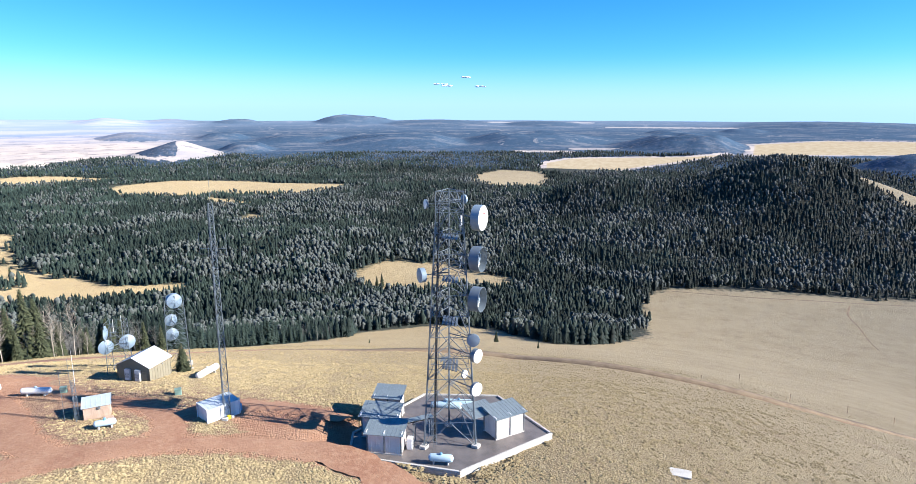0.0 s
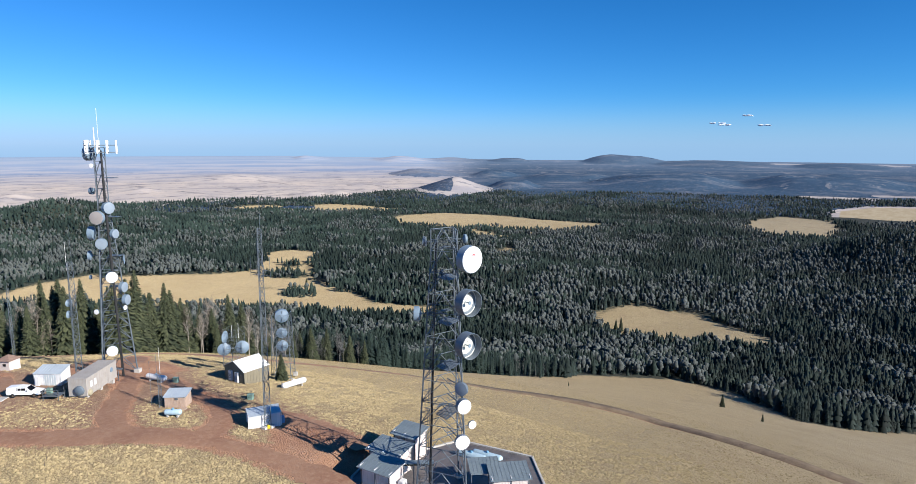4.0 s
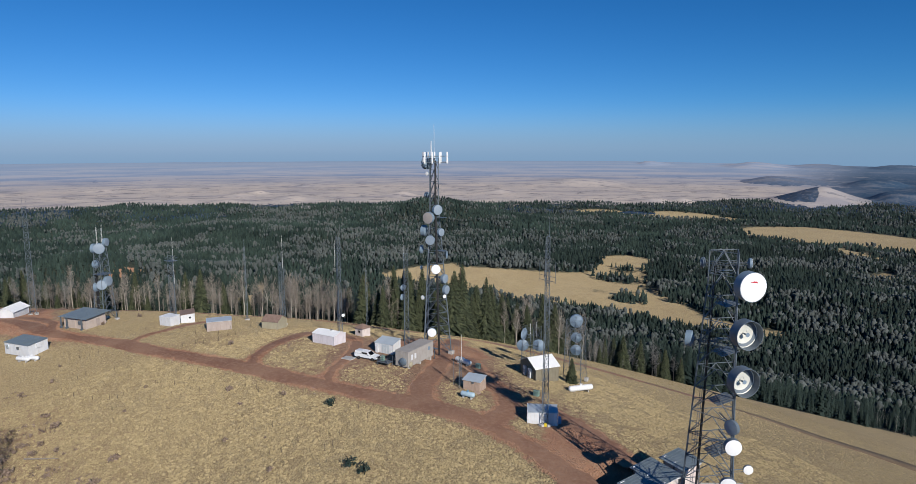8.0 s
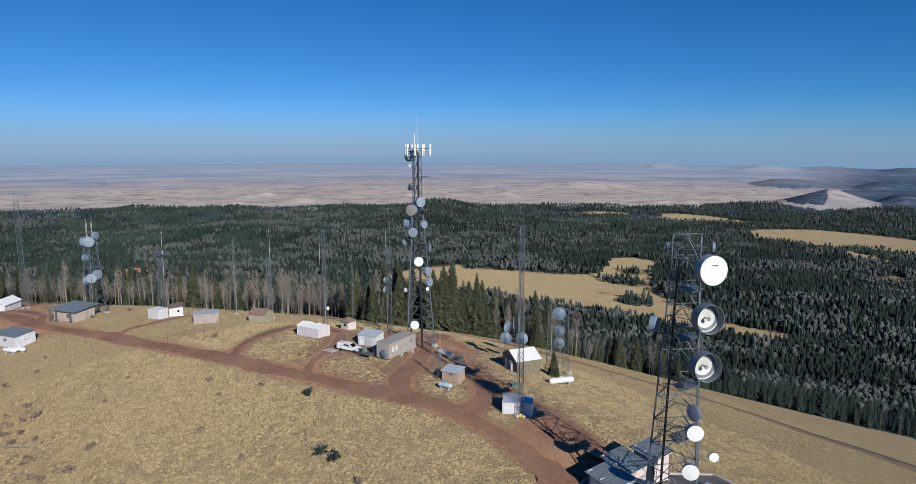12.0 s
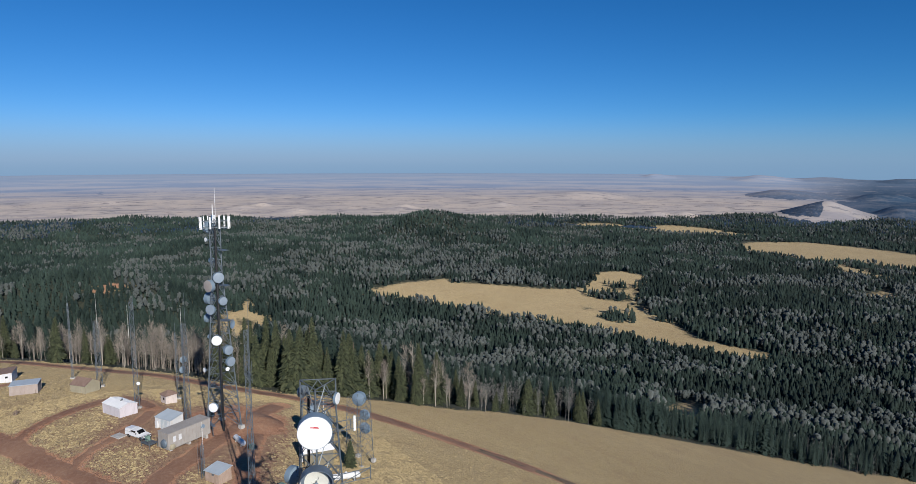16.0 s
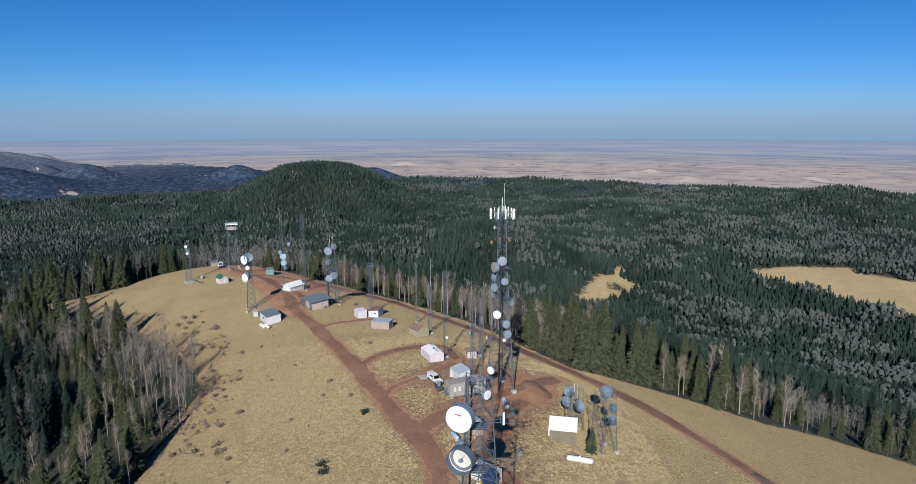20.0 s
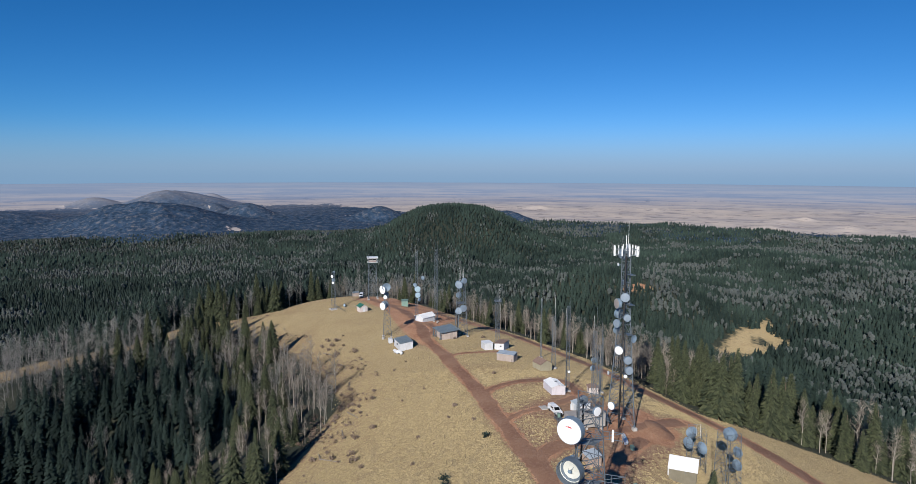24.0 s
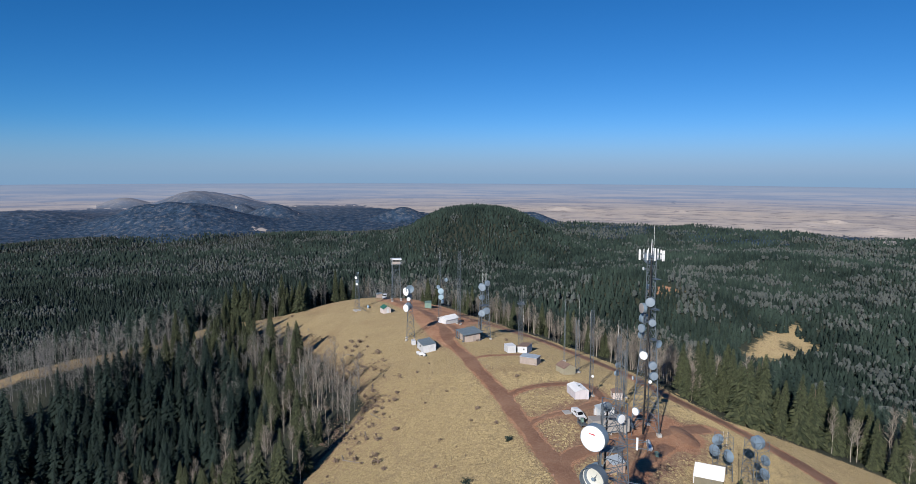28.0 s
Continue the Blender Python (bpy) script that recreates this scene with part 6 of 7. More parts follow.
for nm, lb, x, y, h_, wb, wt, nb, whips, i in MASTS:
    m_ = tower(nm, lb, x, y, h_, wb, wt, 3, nb, 17 * i, .035 if wb < .8 else .055, GALV)
    for wx, wy, wz, wl in whips:
        whip(m_, wx, wy, wz, wl, .028, WHITE if (i + int(wz)) % 3 == 0 else GALV)
    if i == 0:
        bm = bmesh.new()
        for dz in (0, .7):
            tube(bm, (-1.7, 0, 22.5 + dz), (1.7, 0, 22.5 + dz), .04, None, 5)
        for px in (-1.7, -.6, .6, 1.7):
            tube(bm, (px, 0, 22.2), (px, 0, 23.9 if abs(px) < 1 else 25.2), .03, None, 5)
        part("side_arm", bm, GALV, m_)
    if i == 2:
        for zz, a in ((13.5, 150), (11.6, 170)):
            dish(m_, (.8 * math.cos(radians(a)), .8 * math.sin(radians(a)), zz), a, 1.3, "bowl")
    if i == 3:
        dish(m_, (.9, -.4, 5.5), -60, .7, "slim")
    if i == 6:
        boxes("platform", [((0, 0, 15.2), (2.4, 2.4, .1))], GALV, m_)
        boxes("platform_rail", [((0, s_ * 1.2, 15.9), (2.4, .05, .05)) for s_ in (-1, 1)] + [((s_ * 1.2, 0, 15.9), (.05, 2.4, .05)) for s_ in (-1, 1)], GALV, m_)
    if i == 8:
        for zz, a, dd in ((11.5, 250, 2.4), (9.0, 255, 2.2), (13.2, 200, 1.8), (7.0, 300, 1.6), (10.5, 330, 1.8)):
            dish(m_, (1.3 * math.cos(radians(a)), 1.3 * math.sin(radians(a)), zz), a, dd, "bowl" if zz > 12 else "radome", (0, 0), TANKBLUE, DISHGREY)
        dish(m_, (3.6, 1.0, 15.5), 20, 1.7, "slim", (0, 0), TANKBLUE, DISHGREY)

# squat dish towers
T1 = tower("dish_tower", "short blue-grey lattice tower with three round dishes behind the house", -55.8, 25.6, 9.0, 3.0, 2.7, 4, 6, 10, .05)
dish(T1, (-1.5, -.6, 7.3), 185, 2.4, "bowl", (0, 0))
dish(T1, (-1.4, -1.2, 5.1), 128, 2.4, "bowl", (0, 0))
dish(T1, (1.3, .6, 5.2), 118, 2.5, "bowl", (0, 0))
whip(T1, -.4, 0, 7, 2.5)
whip(T1, .8, .3, 7, 3.0)
T2 = tower("dish_tower", "blue-grey lattice tower with three stacked dishes beside a spruce", -47.9, 29.8, 12.6, 3.6, 2.9, 4, 7, 25, .06)
dish(T2, (-.1, .6, 12.1), 105, 2.5, "radome", (0, 0), DISHGREY, DISHGREY)
dish(T2, (-.7, 2.6, 8.0), 105, 2.1, "bowl", (0, 0))
dish(T2, (-.7, 2.6, 5.4), 105, 2.2, "bowl", (0, 0))
C = tower("dish_tower", "four-legged lattice tower with grey dishes beside the block building", -144.2, -38.8, 19.5, 3.6, 1.9, 4, 10, 30, .09)
for zz, az, dd, st in ((18.6, -15, 2.6, "slim"), (18.4, 235, 2.4, "radome"), (20.0, 50, 2.0, "radome"), (14.4, 225, 2.0, "radome"), (9.4, -15, 2.4, "slim"), (8.6, 230, 2.5, "radome"), (10.2, 40, 2.4, "radome")):
    a = az - 30
    dish(C, (1.9 * math.cos(radians(a)), 1.9 * math.sin(radians(a)), zz), a, dd, st, (.5 * math.cos(radians(a)), .5 * math.sin(radians(a))), GREYRADOME, DISHGREY)
boxes("platform", [((0, 0, 11.9), (3.0, 3.0, .12))], GALV, C)
boxes("cable_run", [((-1.0, -.9, 6 + 0), (.5, .4, 12))], BLACK, C)
for k in range(4):
    whip(C, .8 * math.cos(k * 1.57), .8 * math.sin(k * 1.57), 19.5, 4 + k % 2, .03)
D = tower("dish_tower", "open lattice tower with large white dishes over the field", -142.5, -66.0, 19.0, 3.4, 1.4, 3, 10, 75, .08, None, .1)
for zz, az, dd, st in ((17.6, -30, 3.0, "slim"), (18.6, 25, 3.0, "bowl"), (11.6, -30, 2.8, "slim"), (11.8, 215, 2.6, "radome"), (15.2, 190, 1.8, "bowl"), (15.0, 10, 1.4, "slim")):
    a = az - 75
    dish(D, (1.7 * math.cos(radians(a)), 1.7 * math.sin(radians(a)), zz), a, dd, st, (0, 0), WHITE, DISHGREY)
F = tower("dish_mast", "slim lattice mast with small white dishes at the ridge end", -187.8, -103.8, 17.0, 2.4, 1.0, 3, 10, 40, .06)
for zz, az, dd in ((16.5, 180, 1.0), (14.8, -10, 1.3), (13.0, 200, 1.6), (12.0, 10, 1.1)):
    a = az - 40
    dish(F, (1.1 * math.cos(radians(a)), 1.1 * math.sin(radians(a)), zz), a, dd, "slim", (0, 0), WHITE, DISHGREY)
boxes("slab", [((0, 0, .05), (3.6, 3.6, .3))], CONCRETE, F, "concrete slab")
boxes("ice_bridge", [((3 + i * 1.5, -.2, 2.2), (1.5, .35, .08)) for i in range(6)], DARKSTEEL, F)

# fire lookout
K = tower("fire_lookout", "steel fire lookout tower with white cab on top", -214.5, -94.6, 17.0, 4.4, 3.2, 4, 6, 20, .1)
boxes("cab", [((0, 0, 18.2), (3.6, 3.6, 1.0))], TAUPEWALL, K, "brown lower wall of the cab")
boxes("cab_window", [((0, 0, 19.1), (3.5, 3.5, .9))], DARKGLASS, K)
boxes("mullion", [((sx * 1.75, sy * 1.75, 19.1), (.12, .12, .95)) for sx in (-1, 0, 1) for sy in (-1, 0, 1) if (sx, sy) != (0, 0)], WHITEPAINT, K)
boxes("roof", [((0, 0, 19.75), (5.2, 5.2, .4))], WHITEROOF, K, "flat white roof", .08)
boxes("catwalk", [((0, 0, 17.6), (5.0, 5.0, .12))], WHITEPAINT, K)
boxes("catwalk_rail", [((0, s_ * 2.5, 18.5), (5.0, .06, .08)) for s_ in (-1, 1)] + [((s_ * 2.5, 0, 18.5), (.06, 5.0, .08)) for s_ in (-1, 1)], WHITEPAINT, K)

# ---------------------------------------------------------------- gravel pad with its sheds
pad = thing("gravel_pad", "dark gravel pad edged by pale stacked sleepers", "gravel pad", 0, 0, 0, .1)
bm = bmesh.new()
slab(bm, [(px, py, 0) for px, py in PAD], 3.0)
part("surface", bm, GRAVEL, pad)
for (x1, y1), (x2, y2) in zip(PAD, PAD[1:] + PAD[:1]):
    Ln, a = math.hypot(x2 - x1, y2 - y1), math.degrees(math.atan2(y2 - y1, x2 - x1))
    for course in range(3):               # stacked pale sleepers that hold the gravel
        boxes("sleeper", [(((x1 + x2) / 2, (y1 + y2) / 2, .06 - .3 * course), (Ln + .24 - .08 * (course % 2), .3 - .02 * (course % 2), .28), a)], CONCRETE, pad, "", .03)


def pad_shed(x, y, yaw, L, W, H, over, label):
    hut = thing("panel_shed", label, "shed", x, y, yaw, .1)
    boxes("body", [((0, 0, H / 2 + .1), (L, W, H))], PINKWALL, hut)
    n = int(L / .32)
    for i in range(n):
        boxes("panel_rib", [((-L / 2 + L * (i + .5) / n, -W / 2 - .005, H / 2 + .1), (.025, .03, H))], PINKWALL, hut)
    boxes("corner_post", [((sx * L / 2, sy * W / 2, H / 2 + .1), (.14, .14, H + .1)) for sx in (-1, 1) for sy in (-1, 1)] + [((0, -W / 2 - .02, H / 2 + .1), (.14, .1, H))], DARKSTEEL, hut)
    boxes("skid", [((0, sy * W / 2, .06), (L + .2, .2, .2)) for sy in (-1, 1)], CONCRETE, hut)
    a, b = (-L / 2 - over, W / 2 + over, H + .75), (L / 2 + over, W / 2 + over, H + .75)
    c, d = (L / 2 + over, -W / 2 - over * 1.5, H + .2), (-L / 2 - over, -W / 2 - over * 1.5, H + .2)
    bm = bmesh.new()
    slab(bm, [a, b, c, d], .06)
    rf = part("roof", bm, METALROOF, hut)
    part("seam", ribs_of_roof(a, b, c, d, int(L / .42)), METALROOF, rf)
    boxes("rafter", [((sx * (L / 2 + .1), 0, H + .3), (.1, W + .4, .12)) for sx in (-1, 0, 1)], WHITEPAINT, hut)
    return hut


pad_shed(-8.9, .3, -8, 4.3, 2.9, 2.6, .35, "pale pink panelled shed with wide blue-grey metal roof")
pad_shed(-10.0, 4.2, -8, 4.6, 2.8, 2.9, .35, "pale panelled shed behind another under blue-grey roof")
pad_shed(-9.4, 8.6, -8, 3.4, 2.6, 3.4, .4, "pale shed with raised blue-grey canopy roof")
pad_shed(6.2, 4.6, 31, 4.4, 2.8, 2.8, .3, "white panelled shed with blue-grey roof on the gravel pad")
can = thing("canopy", "blue-grey metal canopy joining shed and tower", "canopy", 2.8, 4.8, 31, .1)
bm = bmesh.new()
slab(bm, [(-1.8, 1.6, 3.4), (2.0, 1.6, 3.4), (2.0, -1.7, 2.9), (-1.8, -1.7, 2.9)], .06)
rf = part("roof", bm, METALROOF, can)
part("seam", ribs_of_roof((-1.8, 1.6, 3.4), (2.0, 1.6, 3.4), (2.0, -1.7, 2.9), (-1.8, -1.7, 2.9), 8), METALROOF, rf)
boxes("post", [((sx, sy, 1.5), (.1, .1, 3.0)) for sx in (-1.7, 1.8) for sy in (-1.5, 1.4)], GALV, can)
ice = thing("cable_bridge", "covered steel cable bridge from shed to tower", "cable bridge", -5.6, 2.4, 25, .1)
boxes("roof", [((0, 0, 2.9), (5.0, 1.0, .06))], METALROOF, ice)
boxes("tray", [((0, 0, 2.6), (5.0, .5, .12))], BLACK, ice)
for sx in (-2.3, 0, 2.3):
    for sy in (-.4, .4):
        boxes("post", [((sx, sy, 1.4), (.1, .1, 2.8))], GALV, ice)
ac = thing("wall_air_conditioner", "grey air conditioners beside the pink shed", "air conditioner", -6.0, .2, -8, .1)
boxes("case", [((0, 0, .8), (.7, .9, 1.5))], WHITEPAINT, ac, "", .04)
boxes("grille", [((.36, 0, .4 + .12 * i), (.02, .8, .04)) for i in range(8)], DARKSTEEL, ac)

# ---------------------------------------------------------------- roads, grass tufts and shrubs
def ribbon(pts, half, seed, mat, shelf=False):
    """A worn dirt track laid on the ground along a line, with ragged edges."""
    r = np.random.default_rng(seed)
    line = []
    P = [np.array(p, float) for p in pts]
    P = [2 * P[0] - P[1]] + P + [2 * P[-1] - P[-2]]
    for a, b, c, d in zip(P, P[1:], P[2:], P[3:]):
        n = max(2, int(np.linalg.norm(c - b) / 1.2))
        for i in range(n):
            t = i / n
            line.append(.5 * ((2 * b) + (c - a) * t + (2 * a - 5 * b + 4 * c - d) * t * t + (3 * b - a - 3 * c + d) * t ** 3))
    line = np.array(line)
    tan = np.gradient(line, axis=0)
    nor = np.stack([-tan[:, 1], tan[:, 0]], -1) / np.linalg.norm(tan, axis=1)[:, None]
    w = half * (.9 + (0 if shelf else .25) * (r.random(len(line)) - .5) + (.06 if shelf else .2) * np.sin(np.arange(len(line)) * .21 + seed))
    rows = []
    for k in ((-1.12, -1, 0, 1, 1.12) if shelf else (-1, -.55, 0, .55, 1)):
        jit = (r.random(len(line)) - .5) * (.1 if shelf else .7 if abs(k) == 1 else .15)
        rows.append(line + nor * (w * k + jit)[:, None])
    v = np.stack(rows, 1)
    z = height(v[..., 0], v[..., 1]) + np.array([.0, .05, .07, .05, .0])[None] - .01
    if shelf:                 # a level shelf cut along the slope
        level = z.max(1, keepdims=True) + .05
        cut = np.where(np.array([0, 1, 1, 1, 0], bool)[None], level, z - .1)
        z = z + (cut - z) * np.clip((np.arange(len(line)) - 18) / 30, 0, 1)[:, None]
    n = len(line)
    idx = np.arange(n * 5).reshape(n, 5)
    q = np.stack([idx[:-1, :-1], idx[:-1, 1:], idx[1:, 1:], idx[1:, :-1]], -1).reshape(-1, 4)
    me = raw_mesh("road", np.concatenate([v, z[..., None]], -1).reshape(-1, 3), q)
    me.materials.append(mat)
    me.polygons.foreach_set("use_smooth", np.ones(len(q), bool))
    return tagged(new("road", me), "worn red dirt track through dry grass", "dirt road", kind="structure")


MEADOW_TRACK = [(318, 838), (379, 816), (432, 802), (534, 791), (640, 778), (760, 770)]
GULLY = [(545, 775), (515, 729), (498, 679), (474, 620), (462, 585)]
for pts, w in ((MEADOW_TRACK, 2.4), (GULLY, 1.6)):
    ribbon(pts, w, len(pts), TRACKDIRT)
for i, (w, pts) in enumerate(ROADS):
    ribbon(pts, w * (.8 if i else .95), i + 3, TRACKDIRT if pts is EAST_TRACK else REDDIRT, pts is EAST_TRACK)


def tuft(seed, sides=6):
    """A low bunch of grass: a ragged hummock with a leaning crown."""
    r = np.random.default_rng(seed)
    a = 2 * math.pi * (np.arange(sides) + r.uniform(-.4, .4, sides)) / sides
    q = r.uniform(.3, 1.0, sides)
    rim = np.stack([q * np.cos(a), q * np.sin(a), r.uniform(-.12, .08, sides)], -1)
    top = np.array([[r.uniform(-.35, .35), r.uniform(-.35, .35), r.uniform(.5, .95)]])
    return np.concatenate([rim, top]), np.array([(i, (i + 1) % sides, sides) for i in range(sides)])


n = 170000
x, y = rng.uniform(-225, 130, n), rng.uniform(-105, 150, n)
keep = (rng.random(n) < np.clip(1.25 - np.hypot(x + 60, y + 5) / 170, 0, 1)) & (signed(x, y, BALD) > -2) & (road_reach(x, y) < -.1 - .8 * lattice_noise(x, y, 5, 6)) & ~((np.abs(x) < 15) & (np.abs(y - 4) < 13)) & (lattice_noise(x, y, 2.2, 9) + .35 * lattice_noise(x, y, 17, 10) > .36)
x, y = x[keep], y[keep]
keep = ground_cover(x, y)[2] < .2 + .6 * rng.random(len(x))
x, y = x[keep], y[keep]
scatter("grass_tufts", np.stack([x, y, height(x, y) - .02, .1 + .24 * rng.random(len(x)) ** 1.5], -1), [tuft(300 + i) for i in range(6)], GRASSBLADE, "tufts of dry tan bunch grass", "grass", 0, 1, (.8, 1.5))
n = 230000
x, y = rng.uniform(-105, 62, n), rng.uniform(-62, 42, n)
keep = (road_reach(x, y) < -.1 - .9 * lattice_noise(x, y, 5, 6)) & (signed(x, y, PAD) < -.6) & (lattice_noise(x, y, 1.3, 19) + .4 * lattice_noise(x, y, 9, 20) > .58 + .3 * np.clip((x - 5) / 30, 0, 1)) & (signed(x, y, BALD) > 0)
x, y = x[keep], y[keep]
keep = ground_cover(x, y)[2] < .25 + .6 * rng.random(len(x))
x, y = x[keep], y[keep]
scatter("grass_tufts", np.stack([x, y, height(x, y) - .02, .08 + .22 * rng.random(len(x)) ** 2], -1), [tuft(320 + i, 7) for i in range(8)], GRASSBLADE, "thick clumps of pale bunch grass on the hilltop", "grass", .2, 1, (.9, 1.6))


def shrub(x, y, size, mat, label, seed):
    """A low shrub: a stub of stems and a ragged crown of small sprays."""
    r = np.random.default_rng(seed)
    sh = thing("shrub", label, "shrub", x, y, 0, None, "shrubs in the field")
    bm = bmesh.new()
    for i in range(5):
        a = i * 1.26 + r.uniform(-.3, .3)
        tube(bm, (0, 0, -.05), (size * .3 * math.cos(a), size * .3 * math.sin(a), size * .4), .02, .01, 4)
    part("stems", bm, BARK, sh)
    n = 70
    d = r.normal(size=(n, 3))
    d /= np.linalg.norm(d, axis=1)[:, None]
    c = d * r.uniform(.35, 1, (n, 1)) * (size * .6, size * .6, size * .42) + (0, 0, size * .42)
    vs = np.repeat(c, 3, 0) + r.normal(0, size * .13, (n * 3, 3))
    vs[:, 2] = np.maximum(vs[:, 2], .01)
    template_part("crown", vs, np.arange(n * 3).reshape(-1, 3), mat, sh)


for i, (x, y) in enumerate(((-39.8, -23.3), (-37.2, -22.6), (-57.6, -17.6))):
    shrub(x, y, 1.6, SPRUCE, "small dark green juniper in dry grass", 400 + i)
for i in range(60):
    x, y = rng.uniform(-150, -10), rng.uniform(-62, -20)
    if signed(x, y, BALD) > 2 and road_reach(x, y) < -3 and lattice_noise(x, y, 25, 14) > .35:
        shrub(x, y, rng.uniform(.4, 1.15), SHRUB, "low dry brown shrub in tan grass", 420 + i)
for i in range(40):
    k = rng.uniform(0, 1)
    x, y = -52 - 95 * k + rng.normal(0, 4), -58 - 34 * k ** 1.5 + rng.normal(0, 4) + 4
    if signed(x, y, BALD) > .5:
        shrub(x, y, rng.uniform(.7, 1.9), SHRUB, "leafless reddish brown brush at the forest edge", 600 + i)
def brush_template(n, seed):
    """A low tangle of thin sprays, one unit high."""
    r = np.random.default_rng(seed)
    c = r.normal(0, .3, (n, 1, 3)) * (1, 1, .45) + (0, 0, .42)
    v = c + r.normal(0, .14, (n, 3, 3)) * (1, 1, 1.3)
    v[..., 2] = np.maximum(v[..., 2], 0)
    return v.reshape(-1, 3), np.arange(n * 3).reshape(-1, 3)


bx, by = rng.uniform(-190, -30, 26000), rng.uniform(-150, -40, 26000)
bs_ = signed(bx, by, BALD)
keep = (bs_ > -14) & (bs_ < 16) & (rng.random(len(bx)) < np.clip(.5 - np.abs(bs_) / np.where(bs_ > 0, 30, 22), 0, 1)) & (lattice_noise(bx, by, 9, 61) > .42)
bx, by = bx[keep], by[keep]
scatter("brush", np.stack([bx, by, height(bx, by) - .05, rng.uniform(.25, .95, len(bx))], -1), [brush_template(16, 90 + i) for i in range(5)], SHRUB, "leafless reddish brown brush along the south treeline", "brush", 0, 1, (1.2, 2.2))
# dead mullein stalks that stand in the grass
sx_, sy_ = rng.uniform(-140, 10, 420), rng.uniform(-60, -12, 420)
keep = (signed(sx_, sy_, BALD) > 3) & (road_reach(sx_, sy_) < -1) & (lattice_noise(sx_, sy_, 22, 71) > .5)
sx_, sy_ = sx_[keep], sy_[keep]
stalk = np.array([(.035 * math.cos(a), .035 * math.sin(a), z) for z, k in ((-.05, 1), (.5, 1), (.95, 1.5)) for a in (0, 2.1, 4.2)] + [(0, 0, 1.05)])
sides_ = [(3 * l + i, 3 * l + (i + 1) % 3, 3 * l + 3 + (i + 1) % 3) for l in (0, 1) for i in range(3)] + [(3 * l + i, 3 * l + 3 + (i + 1) % 3, 3 * l + 3 + i) for l in (0, 1) for i in range(3)] + [(6 + i, 6 + (i + 1) % 3, 9) for i in range(3)]
scatter("dry_stalks", np.stack([sx_, sy_, height(sx_, sy_), rng.uniform(.45, 1.05, len(sx_))], -1), [(stalk, np.array(sides_))], BARK, "dead brown mullein stalks standing in the grass", "dry stalks")
juniper = copy_thing(protos[False][2], Matrix())
juniper.matrix_basis = Matrix.LocRotScale((-46.0, 26.9, gz(-46.0, 26.9) - .4), Euler((0, 0, 1)), (7.5, 7.5, 5.4))
tagged(juniper, "small green spruce beside the tan house", "spruce tree")
bld = thing("concrete_slab", "bare cracked concrete slab lying in the grass", "slab", 27.4, -1.9, -20)
boxes("slab", [((0, 0, .02), (3.2, 1.8, .24))], CONCRETE, bld, "", .04)


def log(x, y, yaw, L, r):
    lg = thing("fallen_log", "grey weathered fallen tree trunk on the grass", "log", x, y, yaw, None, "fallen logs")
    bm = bmesh.new()
    tube(bm, (-L / 2, 0, r * .8), (L / 2, 0, gz(x + L / 2 * math.cos(radians(yaw)), y + L / 2 * math.sin(radians(yaw))) - gz(x, y) + r * .6), r, r * .5, 8)
    part("trunk", bm, GREYLOG, lg)
    bm = bmesh.new()
    for i in range(4):
        px = -L * .1 + L * .13 * i
        tube(bm, (px, 0, r), (px + .5, (.5 if i % 2 else -.5), r + .7), .04, .015, 4)
    part("branch_stubs", bm, GREYLOG, lg)


for i, (x, y, a) in enumerate(((-62, -58, 30), (-72, -56, 25), (-82, -57, 48), (-104, -66, 20), (-120, -74, 35), (-132, -84, 60), (-150, -100, 15), (-168, -118, 30), (-58, -54, 70))):
    log(x, y, a, 3.5 + (i % 3) * 1.2, .13)


# ---------------------------------------------------------------- small fair-weather clouds
CLOUD = surface("cloud_white", (0.85, 0.86, 0.88), (0.92, 0.92, 0.93), 0.01, 0.95)
for i, (a, el, w) in enumerate(((91.5, 1.75, 46), (89.3, 2.35, 26), (87.9, 1.55, 34), (91.0, 1.6, 30))):
    cl = thing("cloud", "small white fair-weather cloud low in the sky", "cloud", 4700 * math.cos(radians(a)), 4700 * math.sin(radians(a)), a, 45 + 4700 * math.tan(radians(el)), "clouds")
    r = random.Random(i)
    bm = bmesh.new()
    for k in range(9):
        m = Matrix.Translation((r.uniform(-10, 10), r.uniform(-w, w), r.uniform(-2, 4))) @ Matrix.Diagonal((r.uniform(8, 14), r.uniform(8, 18), r.uniform(1.8, 4), 1))
        bmesh.ops.create_icosphere(bm, subdivisions=2, radius=1, matrix=m)
    for v in bm.verts:
        v.co += Vector((0, 1, .4)) * (noise.noise(v.co * .12) * 6)
    part("puff", bm, CLOUD, cl, "", True)

# ---------------------------------------------------------------- weathered posts along the north slope
for i, (x, y) in enumerate(((118.9, 177.7), (89.8, 86.1), (114.6, 99.4), (135, 107.8), (62, 78), (160, 116))):
    post = thing("wooden_post", "weathered grey wooden post in dry grass", "post", x, y, 30 * i, None, "posts along the track")
    bm = bmesh.new()
    tube(bm, (0, 0, -.3), (.05 * (i % 3 - 1), .04, 2.2), .1, .07, 7)
    part("pole", bm, WOOD, post)
    bm = bmesh.new()
    tube(bm, (-.16, 0, 1.7), (.16, 0, 1.7), .03, None, 5)
    part("spike", bm, DARKSTEEL, post)

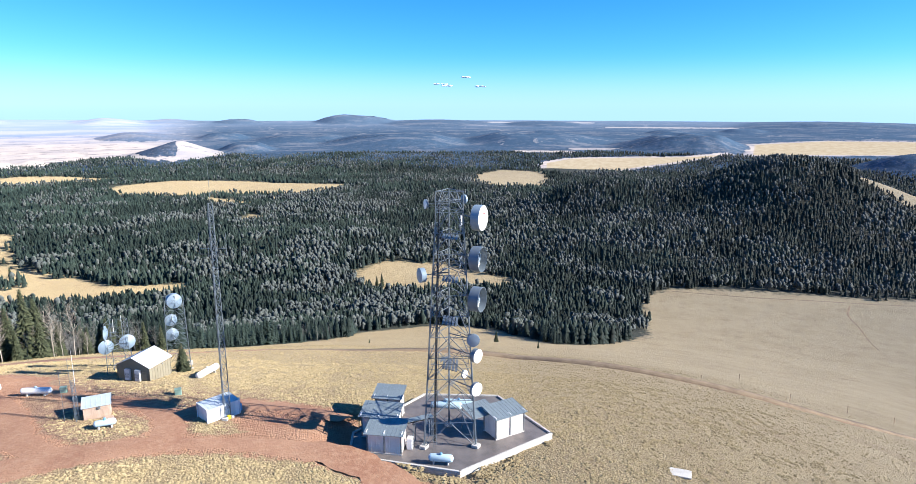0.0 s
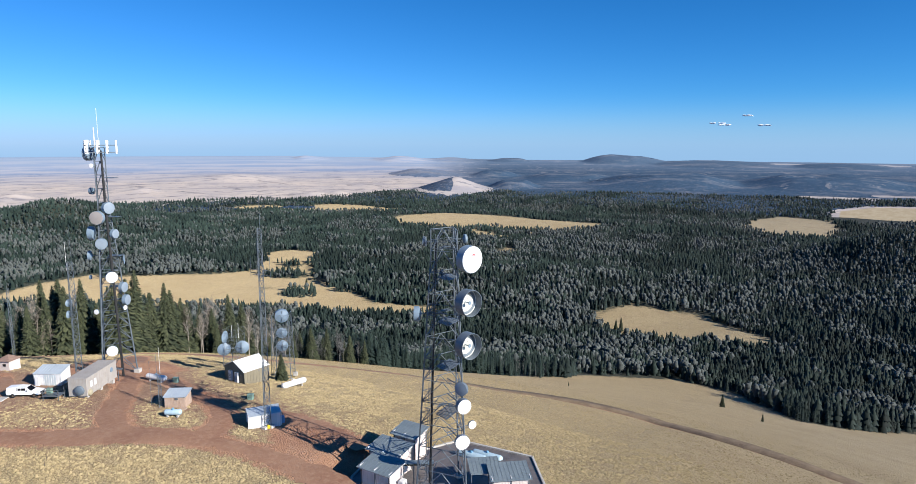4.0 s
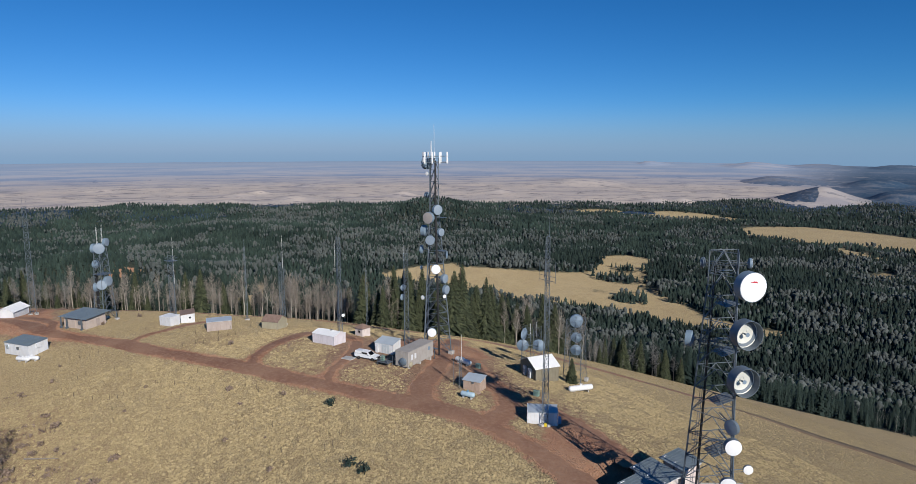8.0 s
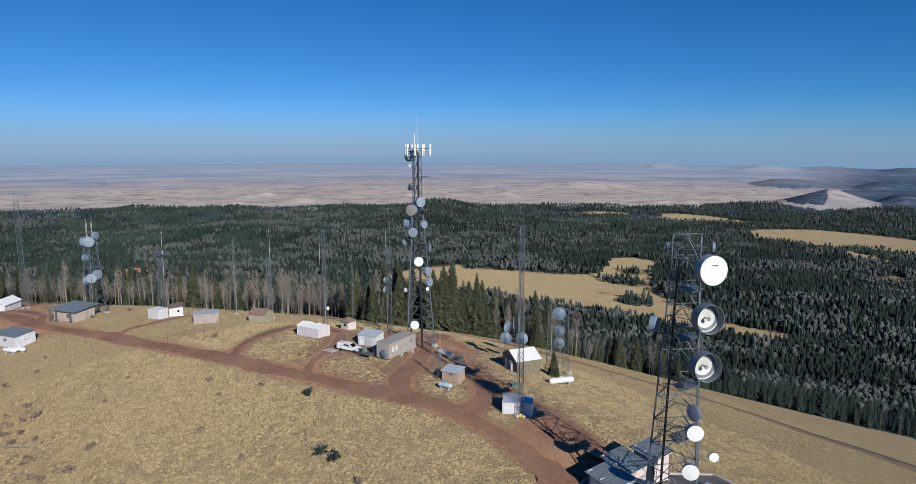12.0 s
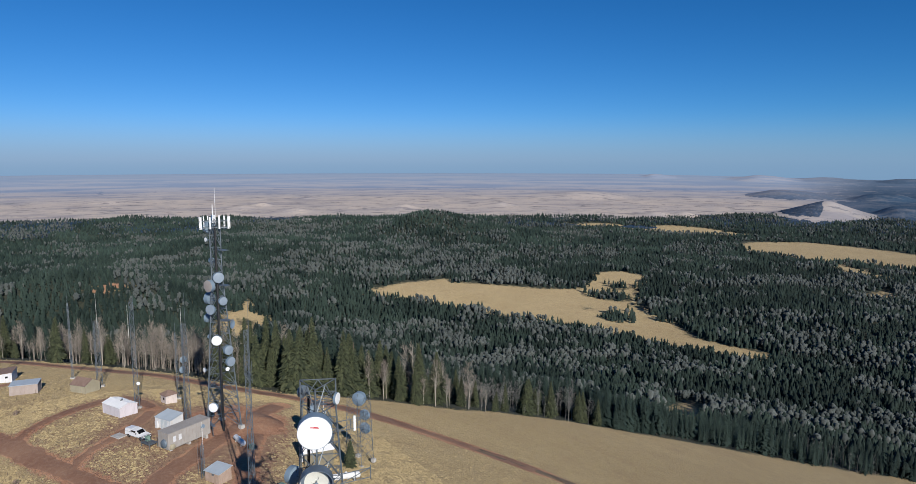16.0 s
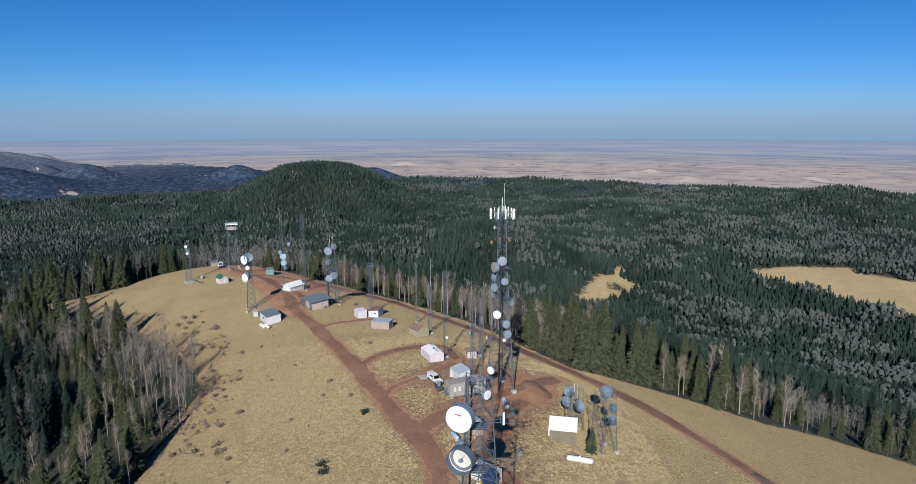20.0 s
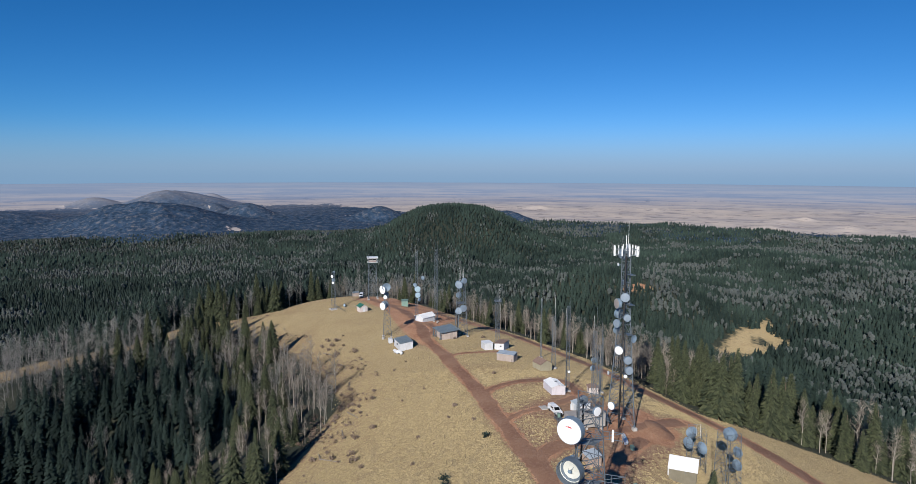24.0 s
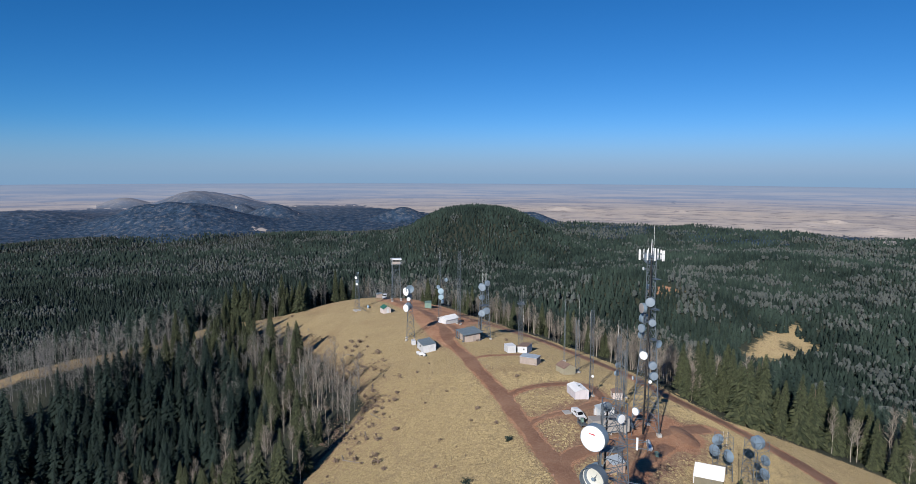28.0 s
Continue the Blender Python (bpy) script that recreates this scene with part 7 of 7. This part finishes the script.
# ---------------------------------------------------------------- heap of red soil beside the tallest tower
MOUND = (-73.0, 20.5)
heap = thing("soil_heap", "low heap of loose red soil beside the tallest tower", "dirt heap", MOUND[0], MOUND[1], 20)
rr, aa = np.meshgrid(np.linspace(0, 1, 9), np.linspace(0, 2 * math.pi, 33)[:-1], indexing="ij")
hx, hy = rr * np.cos(aa) * 6.5, rr * np.sin(aa) * 3.4
hz = .65 * np.clip(1 - rr ** 2, 0, 1) ** 1.3 * (.75 + .5 * lattice_noise(hx, hy, 1.7, 51)) - .25 * rr
hi = np.arange(9 * 32).reshape(9, 32)
hq = np.stack([hi[:-1], hi[1:], np.roll(hi[1:], -1, 1), np.roll(hi[:-1], -1, 1)], -1).reshape(-1, 4)
slope = np.array([gz(MOUND[0] + 1, MOUND[1]) - gz(MOUND[0] - 1, MOUND[1]), gz(MOUND[0], MOUND[1] + 1) - gz(MOUND[0], MOUND[1] - 1)]) / 2
turned = radians(20)
hz = hz + (hx * math.cos(turned) - hy * math.sin(turned)) * slope[0] + (hx * math.sin(turned) + hy * math.cos(turned)) * slope[1]
soil = raw_mesh("soil", np.stack([hx, hy, hz], -1).reshape(-1, 3), hq)
soil.materials.append(REDDIRT)
soil.polygons.foreach_set("use_smooth", np.ones(len(hq), bool))
new("soil", soil).parent = heap

# ---------------------------------------------------------------- deck and slab beside the concrete shelter
deck = thing("steel_deck", "small dark steel deck with railing beside the shelter", "deck", -66.5, -2.2, 23)
boxes("floor", [((0, 0, .75), (2.6, 1.7, .1))], DARKSTEEL, deck, "", .02)
for px in (-1.2, 1.2):
    for py in (-.75, .75):
        boxes("post", [((px, py, .8), (.08, .08, 1.9))], DARKSTEEL, deck)
for pz in (1.25, 1.7):
    boxes("rail", [((0, -.75, pz), (2.5, .05, .05)), ((-1.2, 0, pz), (.05, 1.5, .05))], DARKSTEEL, deck)
boxes("cabinet", [((-.7, .2, 1.25), (.7, .6, .9))], GREENBOX, deck, "grey-green cabinet", .03)
pad2 = thing("concrete_slab", "pale concrete slab beside the parked truck", "slab", -74.2, -6.0, 25)
boxes("slab", [((0, 0, .03), (2.4, 1.8, .16))], CONCRETE, pad2, "", .03)
